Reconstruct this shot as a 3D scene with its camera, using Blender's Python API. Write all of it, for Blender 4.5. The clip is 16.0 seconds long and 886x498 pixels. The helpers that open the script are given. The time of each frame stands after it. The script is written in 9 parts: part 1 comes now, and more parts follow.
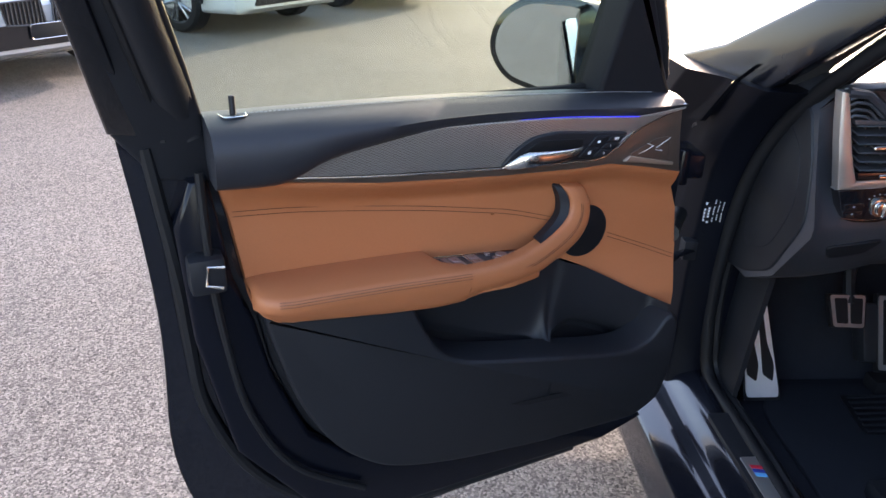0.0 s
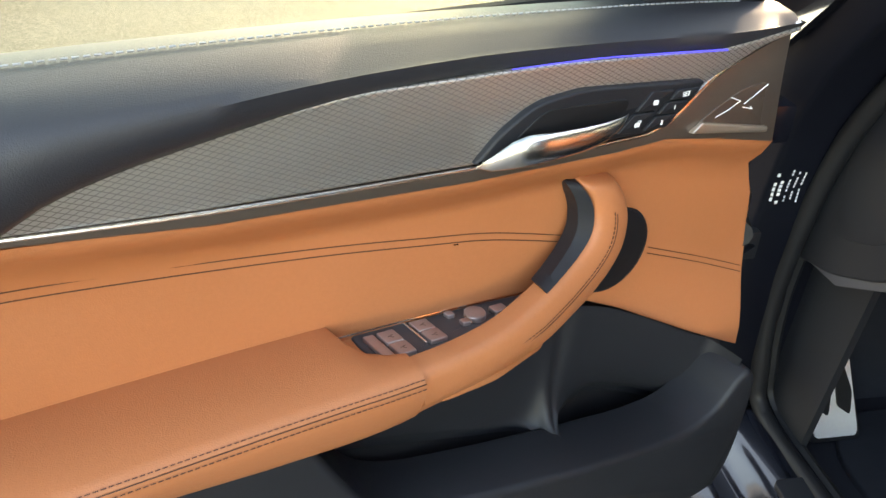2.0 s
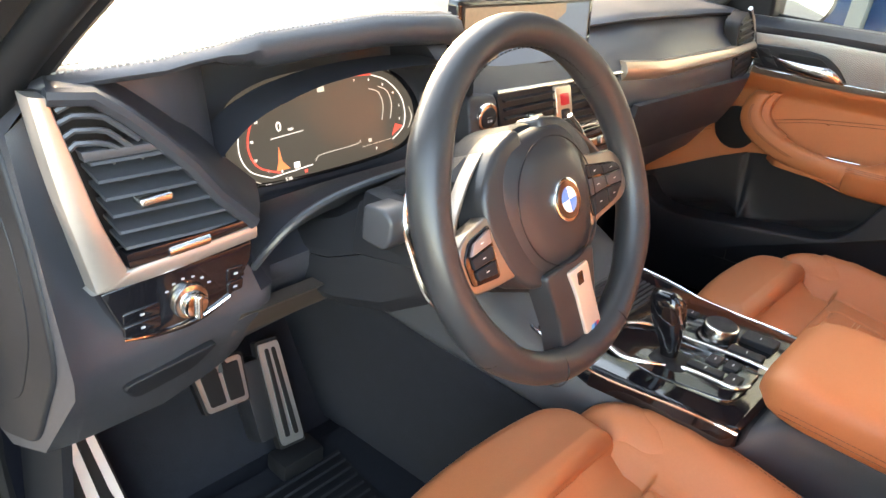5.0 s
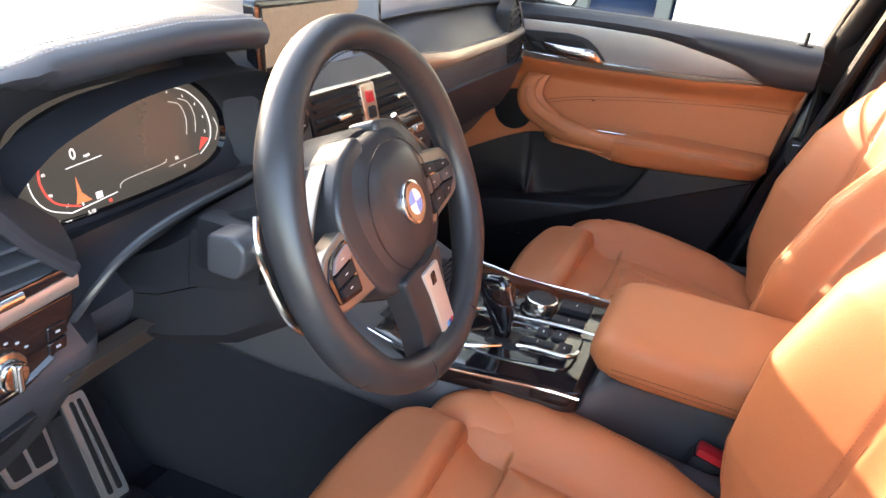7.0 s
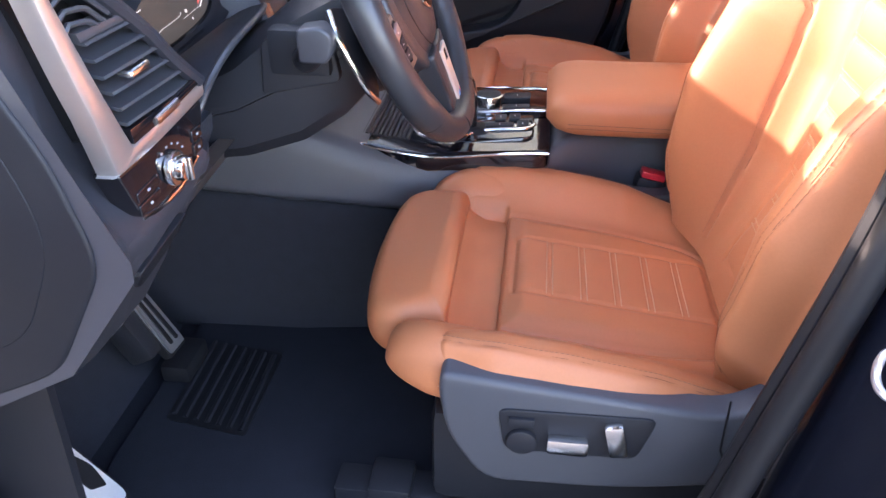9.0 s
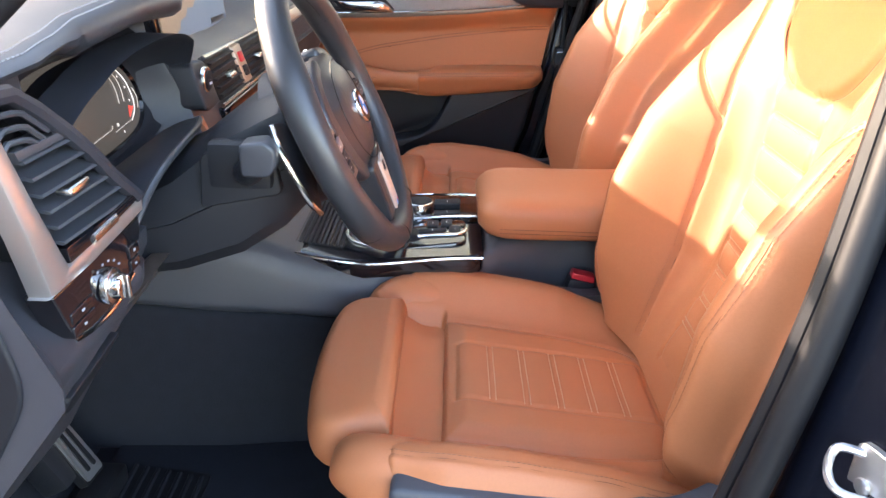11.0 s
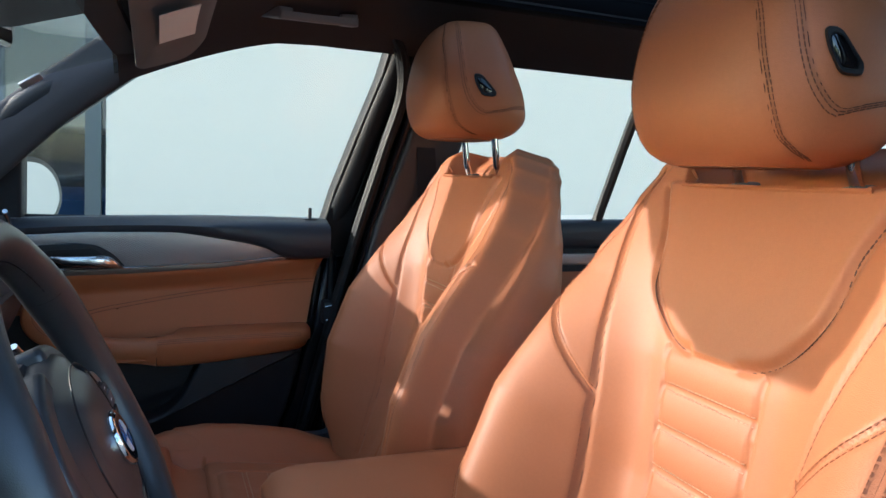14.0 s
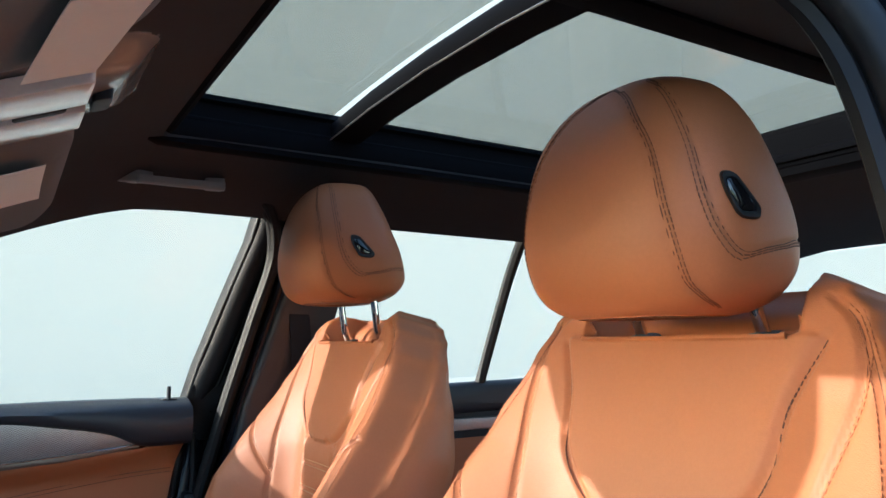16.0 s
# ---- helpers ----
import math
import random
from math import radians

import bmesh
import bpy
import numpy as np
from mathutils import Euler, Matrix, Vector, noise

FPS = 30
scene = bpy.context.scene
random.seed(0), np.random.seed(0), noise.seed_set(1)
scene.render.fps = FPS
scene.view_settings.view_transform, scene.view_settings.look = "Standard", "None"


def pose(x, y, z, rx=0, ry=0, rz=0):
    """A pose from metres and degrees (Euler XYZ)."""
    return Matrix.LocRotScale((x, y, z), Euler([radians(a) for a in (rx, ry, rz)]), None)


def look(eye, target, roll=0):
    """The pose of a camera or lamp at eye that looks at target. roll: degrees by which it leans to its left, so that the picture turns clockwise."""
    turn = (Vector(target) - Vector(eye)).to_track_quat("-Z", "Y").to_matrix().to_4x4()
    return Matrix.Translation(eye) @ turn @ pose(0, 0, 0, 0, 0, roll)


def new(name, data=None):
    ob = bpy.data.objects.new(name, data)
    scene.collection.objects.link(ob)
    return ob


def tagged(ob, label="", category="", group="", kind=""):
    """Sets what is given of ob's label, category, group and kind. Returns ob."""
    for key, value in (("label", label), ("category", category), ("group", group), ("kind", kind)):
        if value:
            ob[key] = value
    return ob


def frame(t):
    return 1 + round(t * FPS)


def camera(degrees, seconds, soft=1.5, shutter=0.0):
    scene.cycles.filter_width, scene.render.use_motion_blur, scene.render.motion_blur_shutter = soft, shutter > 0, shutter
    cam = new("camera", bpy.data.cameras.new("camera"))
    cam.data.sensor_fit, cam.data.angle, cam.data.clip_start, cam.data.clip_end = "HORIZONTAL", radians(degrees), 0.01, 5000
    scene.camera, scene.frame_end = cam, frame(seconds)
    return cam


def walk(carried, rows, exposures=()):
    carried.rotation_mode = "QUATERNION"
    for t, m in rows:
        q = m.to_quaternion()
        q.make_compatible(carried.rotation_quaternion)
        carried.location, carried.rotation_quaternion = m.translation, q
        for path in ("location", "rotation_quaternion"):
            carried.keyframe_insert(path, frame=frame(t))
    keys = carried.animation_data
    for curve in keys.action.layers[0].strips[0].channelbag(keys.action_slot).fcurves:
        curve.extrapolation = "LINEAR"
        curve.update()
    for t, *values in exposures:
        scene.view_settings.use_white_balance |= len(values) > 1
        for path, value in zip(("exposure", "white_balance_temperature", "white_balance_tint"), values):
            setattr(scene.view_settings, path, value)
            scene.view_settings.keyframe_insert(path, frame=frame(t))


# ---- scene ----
cam = camera(61.7, 16.0)
PATH = [
    (0, (-1.508, -0.945, 1.438), (-1.37, 0.857, 0.583), 1.9),
    (0.5, (-1.437, -0.797, 1.416), (-1.302, 0.974, 0.495), 2.2),
    (1, (-1.433, -0.657, 1.376), (-1.277, 1.081, 0.399), 2.2),
    (1.5, (-1.464, -0.472, 1.332), (-1.253, 1.237, 0.314), 2.0),
    (2, (-1.444, -0.367, 1.307), (-1.168, 1.314, 0.259), 1.6),
    (2.5, (-1.364, -0.306, 1.287), (-0.953, 1.345, 0.237), 1.9),
    (3, (-1.262, -0.266, 1.278), (-0.648, 1.33, 0.24), 2.7),
    (3.5, (-1.158, -0.273, 1.289), (-0.312, 1.231, 0.278), 3.9),
    (4, (-1.08, -0.295, 1.321), (-0.021, 1.092, 0.344), 5.2),
    (4.5, (-1.031, -0.321, 1.339), (0.222, 0.931, 0.41), 6.6),
    (5, (-0.968, -0.331, 1.343), (0.428, 0.792, 0.454), 7.5),
    (5.2, (-0.94, -0.326, 1.345), (0.509, 0.738, 0.469), 7.9),
    (7.3, (-1.01, -0.253, 1.341), (0.714, 0.305, 0.494), 7.5),
    (7.5, (-1.084, -0.262, 1.348), (0.647, 0.257, 0.493), 6.9),
    (8, (-1.203, -0.252, 1.346), (0.536, 0.139, 0.441), 4.6),
    (8.5, (-1.26, -0.185, 1.319), (0.435, 0.088, 0.294), 2.0),
    (8.7, (-1.272, -0.156, 1.295), (0.403, 0.076, 0.226), 1.0),
    (10.8, (-1.272, -0.109, 1.285), (0.515, -0.084, 0.387), 1.4),
    (11, (-1.268, -0.109, 1.298), (0.554, -0.103, 0.473), 1.9),
    (11.5, (-1.257, -0.102, 1.32), (0.636, -0.141, 0.675), 2.9),
    (12, (-1.252, -0.099, 1.331), (0.68, -0.194, 0.821), 3.4),
    (12.5, (-1.22, -0.115, 1.333), (0.726, -0.304, 0.915), 3.3),
    (13, (-1.122, -0.142, 1.328), (0.819, -0.474, 0.976), 2.8),
    (13.5, (-1.001, -0.083, 1.308), (0.907, -0.61, 1.021), 2.6),
    (14, (-0.948, -0.024, 1.281), (0.91, -0.739, 1.092), 2.9),
    (14.5, (-0.936, -0.025, 1.267), (0.87, -0.884, 1.229), 3.1),
    (15, (-0.898, -0.037, 1.27), (0.857, -0.99, 1.376), 2.4),
    (15.5, (-0.87, -0.04, 1.279), (0.851, -1.035, 1.49), 1.5),
    (16, (-0.869, -0.04, 1.279), (0.836, -1.051, 1.542), 0.1),
]
walk(cam, [(t, look(eye, target, roll)) for t, eye, target, roll in PATH], [(0, 2.78, 6850, 22), (0.5, 3.25, 6850, 19), (1.0, 3.58, 8050, 16), (1.6, 3.65, 9200, 14), (2.5, 3.95, 9300, 14), (3.5, 4.4, 9100, 14), (4.5, 4.75, 8900, 14), (5.2, 4.65, 8800, 15), (8.0, 4.3, 7000, 25), (8.7, 4.37, 6800, 30), (10.8, 4.5, 7300, 21), (11.5, 3.75, 6600, 18), (12.5, 3.05, 6300, 18), (13.5, 2.66, 5620, 9), (14.5, 2.45, 5600, 5), (16, 2.70, 5720, 6)])


# ---- light ----
SUN_EL, SUN_AZ = 17.0, 28.5  # degrees up; degrees from straight ahead towards the passenger side
world = bpy.data.worlds.new("sky")
scene.world = world
world.use_nodes = True
wn, wl = world.node_tree.nodes, world.node_tree.links
sky = wn.new("ShaderNodeTexSky")
sky.sky_type, sky.sun_disc = "NISHITA", False
sky.sun_elevation, sky.sun_rotation = radians(SUN_EL), radians(SUN_AZ)
sky.dust_density = 1.5
wn["Background"].inputs[1].default_value = 0.15
wl.new(sky.outputs[0], wn["Background"].inputs[0])
sun = new("sun", bpy.data.lights.new("sun", "SUN"))
sun.data.energy, sun.data.angle, sun.data.color = 1.15, radians(0.6), (1.0, 0.88, 0.74)
ce, se = math.cos(radians(SUN_EL)), math.sin(radians(SUN_EL))
sun.matrix_world = look((ce * math.sin(radians(SUN_AZ)) * 30, ce * math.cos(radians(SUN_AZ)) * 30, se * 30), (0, 0, 0))


# ---- materials ----
def mat(name, base, rough=0.5, metal=0.0, var=0.18, scale=14.0, grain=500.0, bump=0.12, cells=False, coat=0.0, spec=0.5, wear=0.15, emit=0.0, glow=None):
    """A procedural surface: colour drifts at two scales, the gloss wears, and a fine grain gives relief."""
    m = bpy.data.materials.new(name)
    m.use_nodes = True
    n, l = m.node_tree.nodes, m.node_tree.links
    p = n["Principled BSDF"]
    co = n.new("ShaderNodeTexCoord")
    big, small = n.new("ShaderNodeTexNoise"), n.new("ShaderNodeTexNoise")
    big.inputs["Scale"].default_value, big.inputs["Detail"].default_value = scale, 5
    small.inputs["Scale"].default_value, small.inputs["Detail"].default_value = grain * 0.35, 3
    ramp = n.new("ShaderNodeMapRange")
    ramp.inputs[3].default_value, ramp.inputs[4].default_value = 1 - var, 1 + var
    addn = n.new("ShaderNodeMath")
    addn.operation = "ADD"
    half = n.new("ShaderNodeMath")
    half.operation, half.inputs[1].default_value = "MULTIPLY", 0.5
    mul = n.new("ShaderNodeVectorMath")
    mul.operation, mul.inputs[0].default_value = "SCALE", base
    l.new(co.outputs["Object"], big.inputs["Vector"])
    l.new(co.outputs["Object"], small.inputs["Vector"])
    l.new(big.outputs["Fac"], addn.inputs[0])
    l.new(small.outputs["Fac"], addn.inputs[1])
    l.new(addn.outputs[0], half.inputs[0])
    l.new(half.outputs[0], ramp.inputs[0])
    l.new(ramp.outputs[0], mul.inputs["Scale"])
    l.new(mul.outputs[0], p.inputs["Base Color"])
    rr = n.new("ShaderNodeMapRange")
    rr.inputs[3].default_value, rr.inputs[4].default_value = max(0.02, rough * (1 - wear)), min(1, rough * (1 + wear))
    l.new(big.outputs["Fac"], rr.inputs[0])
    l.new(rr.outputs[0], p.inputs["Roughness"])
    p.inputs["Metallic"].default_value = metal
    p.inputs["Coat Weight"].default_value = coat
    p.inputs["Coat Roughness"].default_value = 0.04
    p.inputs["Specular IOR Level"].default_value = spec
    if bump:
        b = n.new("ShaderNodeBump")
        b.inputs["Strength"].default_value, b.inputs["Distance"].default_value = bump, 0.0006
        if cells:
            v = n.new("ShaderNodeTexVoronoi")
            v.inputs["Scale"].default_value = grain
            l.new(co.outputs["Object"], v.inputs["Vector"])
            l.new(v.outputs["Distance"], b.inputs["Height"])
        else:
            l.new(small.outputs["Fac"], b.inputs["Height"])
        l.new(b.outputs[0], p.inputs["Normal"])
    if emit:
        p.inputs["Emission Color"].default_value = (*(glow or base), 1)
        p.inputs["Emission Strength"].default_value = emit
    return m


def glass_mat(name, tint, rough=0.0):
    m = bpy.data.materials.new(name)
    m.use_nodes = True
    n, l = m.node_tree.nodes, m.node_tree.links
    n.remove(n["Principled BSDF"])
    tr, gl, mix = n.new("ShaderNodeBsdfTransparent"), n.new("ShaderNodeBsdfGlossy"), n.new("ShaderNodeMixShader")
    lw, power, amount = n.new("ShaderNodeLayerWeight"), n.new("ShaderNodeMath"), n.new("ShaderNodeMapRange")
    tr.inputs[0].default_value = (*tint, 1)
    gl.inputs["Roughness"].default_value = rough
    power.operation, power.inputs[1].default_value = "POWER", 4.0
    amount.inputs[3].default_value, amount.inputs[4].default_value = 0.03, 0.5
    l.new(lw.outputs["Facing"], power.inputs[0])
    l.new(power.outputs[0], amount.inputs[0])
    l.new(amount.outputs[0], mix.inputs[0])
    l.new(tr.outputs[0], mix.inputs[1])
    l.new(gl.outputs[0], mix.inputs[2])
    l.new(mix.outputs[0], n["Material Output"].inputs[0])
    return m


LEATHER = mat("tan_leather", (0.410, 0.1405, 0.0570), 0.50, var=0.12, scale=5, grain=900, bump=0.25, cells=True, spec=0.38)
SOFT = mat("black_soft_skin", (0.018, 0.0195, 0.026), 0.50, var=0.18, scale=9, grain=1100, bump=0.25, cells=True, spec=0.55)
PLASTIC = mat("black_grained_plastic", (0.0115, 0.0125, 0.0160), 0.5, var=0.2, scale=10, grain=1200, bump=0.25, cells=True, spec=0.32)
DASH_SKIN = mat("blue_black_dash_leather", (0.036, 0.039, 0.049), 0.40, var=0.18, scale=9, grain=1100, bump=0.25, cells=True, spec=0.75)
RIM = mat("black_smooth_leather", (0.024, 0.025, 0.028), 0.36, var=0.15, scale=12, grain=1300, bump=0.12, cells=True)
GLOSS = mat("piano_black", (0.006, 0.006, 0.008), 0.07, bump=0, var=0.1, coat=0.6)
PAINT = mat("dark_metallic_paint", (0.0065, 0.0078, 0.0135), 0.22, metal=0.25, var=0.2, grain=2500, bump=0.02, coat=1.0)
RAIL_PAINT = mat("dark_rail_paint", (0.0055, 0.0065, 0.0105), 0.26, var=0.2, grain=2500, bump=0.02, coat=0.25, spec=0.3)
# body paint darkened and dulled to stand in for shade behind the open door
SHADED_PAINT = mat("shaded_body_paint", (0.0042, 0.0050, 0.0085), 0.4, var=0.25, grain=1500, bump=0.04, spec=0.13)
DARKPAINT = mat("unpolished_dark_paint", (0.0045, 0.0055, 0.0095), 0.22, var=0.25, grain=1500, bump=0.04, spec=0.26)
RUBBER = mat("rubber_seal", (0.0075, 0.0078, 0.0095), 0.55, bump=0.1, spec=0.3)
CHROME = mat("satin_chrome", (0.66, 0.65, 0.63), 0.22, metal=1.0, var=0.06, bump=0.02)
BRIGHT = mat("polished_chrome", (0.8, 0.8, 0.8), 0.06, metal=1.0, var=0.04, bump=0)
ALU = mat("brushed_aluminium", (0.5, 0.46, 0.42), 0.34, metal=0.9, var=0.08, bump=0.05)
SATIN = mat("satin_silver", (0.45, 0.43, 0.41), 0.36, metal=0.82, var=0.06, bump=0.02)
SLAT = mat("slat_plastic", (0.040, 0.043, 0.050), 0.34, var=0.12, bump=0.08)
CHAMPAGNE = mat("champagne_trim", (0.55, 0.45, 0.36), 0.32, metal=0.8, var=0.06, bump=0.03)
DARKALU = mat("dark_grey_trim", (0.16, 0.125, 0.105), 0.36, metal=0.7, var=0.1, bump=0.05)
SPOKE_METAL = mat("bronze_satin_metal", (0.32, 0.275, 0.235), 0.36, metal=0.85, var=0.06, bump=0.03)
BLADE_METAL = mat("pale_satin_metal", (0.62, 0.56, 0.49), 0.5, metal=0.55, var=0.06, bump=0.03)
FOOT_STEEL = mat("pale_footrest_steel", (0.78, 0.78, 0.77), 0.5, metal=0.6, var=0.08)
STEEL = mat("pedal_steel", (0.5, 0.5, 0.5), 0.36, metal=0.9, var=0.08)
CARPET = mat("black_carpet", (0.0165, 0.0182, 0.0235), 0.95, var=0.5, scale=40, grain=1600, bump=0.9, spec=0.15)
LINER = mat("anthracite_headliner", (0.046, 0.0455, 0.0500), 0.9, var=0.25, grain=1500, bump=0.3, spec=0.2)
SEAT_THREAD = mat("tan_thread", (0.29, 0.098, 0.041), 0.7, bump=0)
SEAM = mat("brown_thread", (0.15, 0.052, 0.023), 0.7, bump=0)
SHIELD = mat("charcoal_plastic", (0.045, 0.048, 0.056), 0.5, var=0.15, scale=9, grain=1200, bump=0.2, cells=True)
THREAD = mat("dark_thread", (0.085, 0.028, 0.012), 0.75, bump=0)
PALE = mat("pale_thread", (0.48, 0.28, 0.17), 0.7, bump=0)
GREY_THREAD = mat("grey_thread", (0.3, 0.31, 0.33), 0.7, bump=0)
BUTTON = mat("rose_grey_button", (0.36, 0.28, 0.26), 0.35, metal=0.6, bump=0.03)
WHITE = mat("white_print", (0.8, 0.8, 0.8), 0.5, bump=0)
PAPER = mat("white_label", (0.90, 0.87, 0.82), 0.6, var=0.05, bump=0.05)
RED = mat("red_plastic", (0.6, 0.02, 0.03), 0.3, bump=0.05)
YELLOW = mat("yellow_print", (0.75, 0.55, 0.05), 0.5, bump=0)
BLUE_GLOW = mat("ambient_blue", (0.05, 0.05, 0.6), 0.4, bump=0, emit=0.12, glow=(0.05, 0.06, 1.0))
SCREEN = mat("dark_screen", (0.018, 0.018, 0.017), 0.3, bump=0, var=0.05)
CLUSTER = mat("backlit_display", (0.018, 0.018, 0.017), 0.25, bump=0, var=0.05, emit=0.0042, glow=(1.0, 0.97, 0.9))
ROOF_RIM = mat("black_roof_seal", (0.004, 0.004, 0.006), 0.8, bump=0.1, spec=0.08, wear=0.0)
LIT_WHITE = mat("lit_white", (0.6, 0.6, 0.6), 0.5, bump=0, emit=0.075, glow=(0.9, 0.92, 0.95))
LIT_GREY = mat("lit_grey", (0.4, 0.4, 0.4), 0.5, bump=0, emit=0.035, glow=(0.9, 0.85, 0.75))
LIT_RED = mat("lit_red", (0.5, 0.06, 0.04), 0.5, bump=0, emit=0.05, glow=(1.0, 0.10, 0.08))
LIT_ORANGE = mat("lit_orange", (0.5, 0.2, 0.05), 0.5, bump=0, emit=0.04, glow=(1.0, 0.25, 0.15))
LIT_BLUE = mat("lit_blue", (0.04, 0.07, 0.10), 0.4, bump=0, emit=0.018, glow=(0.5, 0.62, 0.72))
MIRROR = mat("mirror_glass", (0.82, 0.84, 0.86), 0.02, metal=1.0, var=0.01, bump=0)
EMB_BLUE = mat("emblem_blue", (0.05, 0.22, 0.6), 0.2, bump=0, coat=0.5)
EMB_WHITE = mat("emblem_white", (0.8, 0.8, 0.8), 0.2, bump=0, coat=0.5)
PANE = glass_mat("clear_glass", (0.94, 0.95, 0.93))
SIDE_PANE = glass_mat("green_side_glass", (0.80, 0.86, 0.79))
SCREEN_GLASS = glass_mat("windscreen_glass", (0.9, 0.92, 0.9))
ROOF_GLASS = glass_mat("tinted_glass", (0.64, 0.65, 0.63))


def mesh_trim():
    """Aluminium trim with an embossed diamond net."""
    m = mat("diamond_aluminium", (0.42, 0.4, 0.38), 0.36, metal=0.85, var=0.06, bump=0)
    n, l = m.node_tree.nodes, m.node_tree.links
    co = n.new("ShaderNodeTexCoord")
    dist = []
    for s in (1, -1):
        dot = n.new("ShaderNodeVectorMath")
        dot.operation = "DOT_PRODUCT"
        dot.inputs[1].default_value = (0.676 * 122 * s, 122 * s, 250)
        l.new(co.outputs["Object"], dot.inputs[0])
        f = n.new("ShaderNodeMath")
        f.operation = "FRACT"
        l.new(dot.outputs["Value"], f.inputs[0])
        g = n.new("ShaderNodeMath")
        g.operation, g.inputs[1].default_value = "GREATER_THAN", 0.15
        l.new(f.outputs[0], g.inputs[0])
        dist.append(g)
    both = n.new("ShaderNodeMath")
    both.operation = "MINIMUM"
    l.new(dist[0].outputs[0], both.inputs[0])
    l.new(dist[1].outputs[0], both.inputs[1])
    b = n.new("ShaderNodeBump")
    b.inputs["Strength"].default_value, b.inputs["Distance"].default_value = 0.5, 0.0005
    l.new(both.outputs[0], b.inputs["Height"])
    l.new(b.outputs[0], n["Principled BSDF"].inputs["Normal"])
    # the grooves' shade is also put into the base colour
    groove_shade = n.new("ShaderNodeMix")
    groove_shade.data_type = "RGBA"
    groove_shade.inputs[6].default_value, groove_shade.inputs[7].default_value = (0.22, 0.205, 0.19, 1), (0.50, 0.475, 0.45, 1)
    l.new(both.outputs[0], groove_shade.inputs[0])
    l.new(groove_shade.outputs[2], n["Principled BSDF"].inputs["Base Color"])
    rr = n.new("ShaderNodeMapRange")
    rr.inputs[3].default_value, rr.inputs[4].default_value = 0.6, 0.36
    l.new(both.outputs[0], rr.inputs[0])
    l.new(rr.outputs[0], n["Principled BSDF"].inputs["Roughness"])
    return m


DIAMOND = mesh_trim()


def asphalt_mat():
    m = mat("asphalt", (0.2, 0.19, 0.18), 0.85, var=0.2, scale=1.2, grain=260, bump=0)
    n, l = m.node_tree.nodes, m.node_tree.links
    co, v, v2 = n.new("ShaderNodeTexCoord"), n.new("ShaderNodeTexVoronoi"), n.new("ShaderNodeTexNoise")
    v.inputs["Scale"].default_value = 150
    v2.inputs["Scale"].default_value, v2.inputs["Detail"].default_value = 130, 6
    l.new(co.outputs["Object"], v.inputs["Vector"])
    l.new(co.outputs["Object"], v2.inputs["Vector"])
    p = n["Principled BSDF"]
    ramp = n.new("ShaderNodeValToRGB")
    e = ramp.color_ramp.elements
    e[0].position, e[0].color = 0.08, (0.038, 0.034, 0.031, 1)
    e[1].position, e[1].color = 0.95, (0.27, 0.245, 0.22, 1)
    mid = ramp.color_ramp.elements.new(0.45)
    mid.color = (0.118, 0.106, 0.096, 1)
    l.new(v.outputs["Color"], ramp.inputs[0])
    big = n.new("ShaderNodeTexNoise")
    big.inputs["Scale"].default_value, big.inputs["Detail"].default_value = 0.8, 6
    l.new(co.outputs["Object"], big.inputs["Vector"])
    mr = n.new("ShaderNodeMapRange")
    mr.inputs[3].default_value, mr.inputs[4].default_value = 0.75, 1.25
    l.new(big.outputs["Fac"], mr.inputs[0])
    sc = n.new("ShaderNodeVectorMath")
    sc.operation = "SCALE"
    l.new(ramp.outputs[0], sc.inputs[0])
    l.new(mr.outputs[0], sc.inputs["Scale"])
    l.new(sc.outputs[0], p.inputs["Base Color"])
    b = n.new("ShaderNodeBump")
    b.inputs["Strength"].default_value, b.inputs["Distance"].default_value = 0.8, 0.004
    l.new(v2.outputs["Fac"], b.inputs["Height"])
    l.new(b.outputs[0], p.inputs["Normal"])
    return m


ASPHALT = asphalt_mat()
WALL = mat("white_render", (0.92, 0.745, 0.555), 0.8, var=0.05, scale=0.7, grain=60, bump=0.15)


# ---- building helpers ----
def thing(name, label, category, at=(0, 0, 0), group="", kind=""):
    ob = new(name)
    ob.location = at
    ob.empty_display_size = 0.1
    return tagged(ob, label, category, group, kind)


def part(name, bm, material, parent=None, label="", sharp=38, smooth=True):
    """Links a bmesh, in the place's own metres, as one mesh under a thing or a part."""
    bmesh.ops.remove_doubles(bm, verts=bm.verts, dist=1e-6)
    bmesh.ops.recalc_face_normals(bm, faces=bm.faces)
    me = bpy.data.meshes.new(name)
    bm.to_mesh(me)
    bm.free()
    for f in me.polygons:
        f.use_smooth = smooth
    if smooth:
        me.set_sharp_from_angle(angle=radians(sharp))
    me.materials.append(material)
    ob = new(name, me)
    if parent:
        ob.parent = parent
        if not parent.parent:
            ob.matrix_parent_inverse = Matrix.Translation(-parent.location)
    if label:
        ob["label"] = label
    return ob


def smooth_path(pts, n=8, closed=False):
    """Catmull-Rom through the points."""
    p = [Vector(q) for q in pts]
    out, k = [], len(p)
    for i in range(k if closed else k - 1):
        if closed:
            a, b, c, d = p[i - 1], p[i], p[(i + 1) % k], p[(i + 2) % k]
        else:
            a, b, c, d = p[max(i - 1, 0)], p[i], p[i + 1], p[min(i + 2, k - 1)]
        for j in range(n):
            t = j / n
            out.append(0.5 * (2 * b + (c - a) * t + (2 * a - 5 * b + 4 * c - d) * t * t + (3 * b - a - 3 * c + d) * t ** 3))
    if not closed:
        out.append(p[-1])
    return out


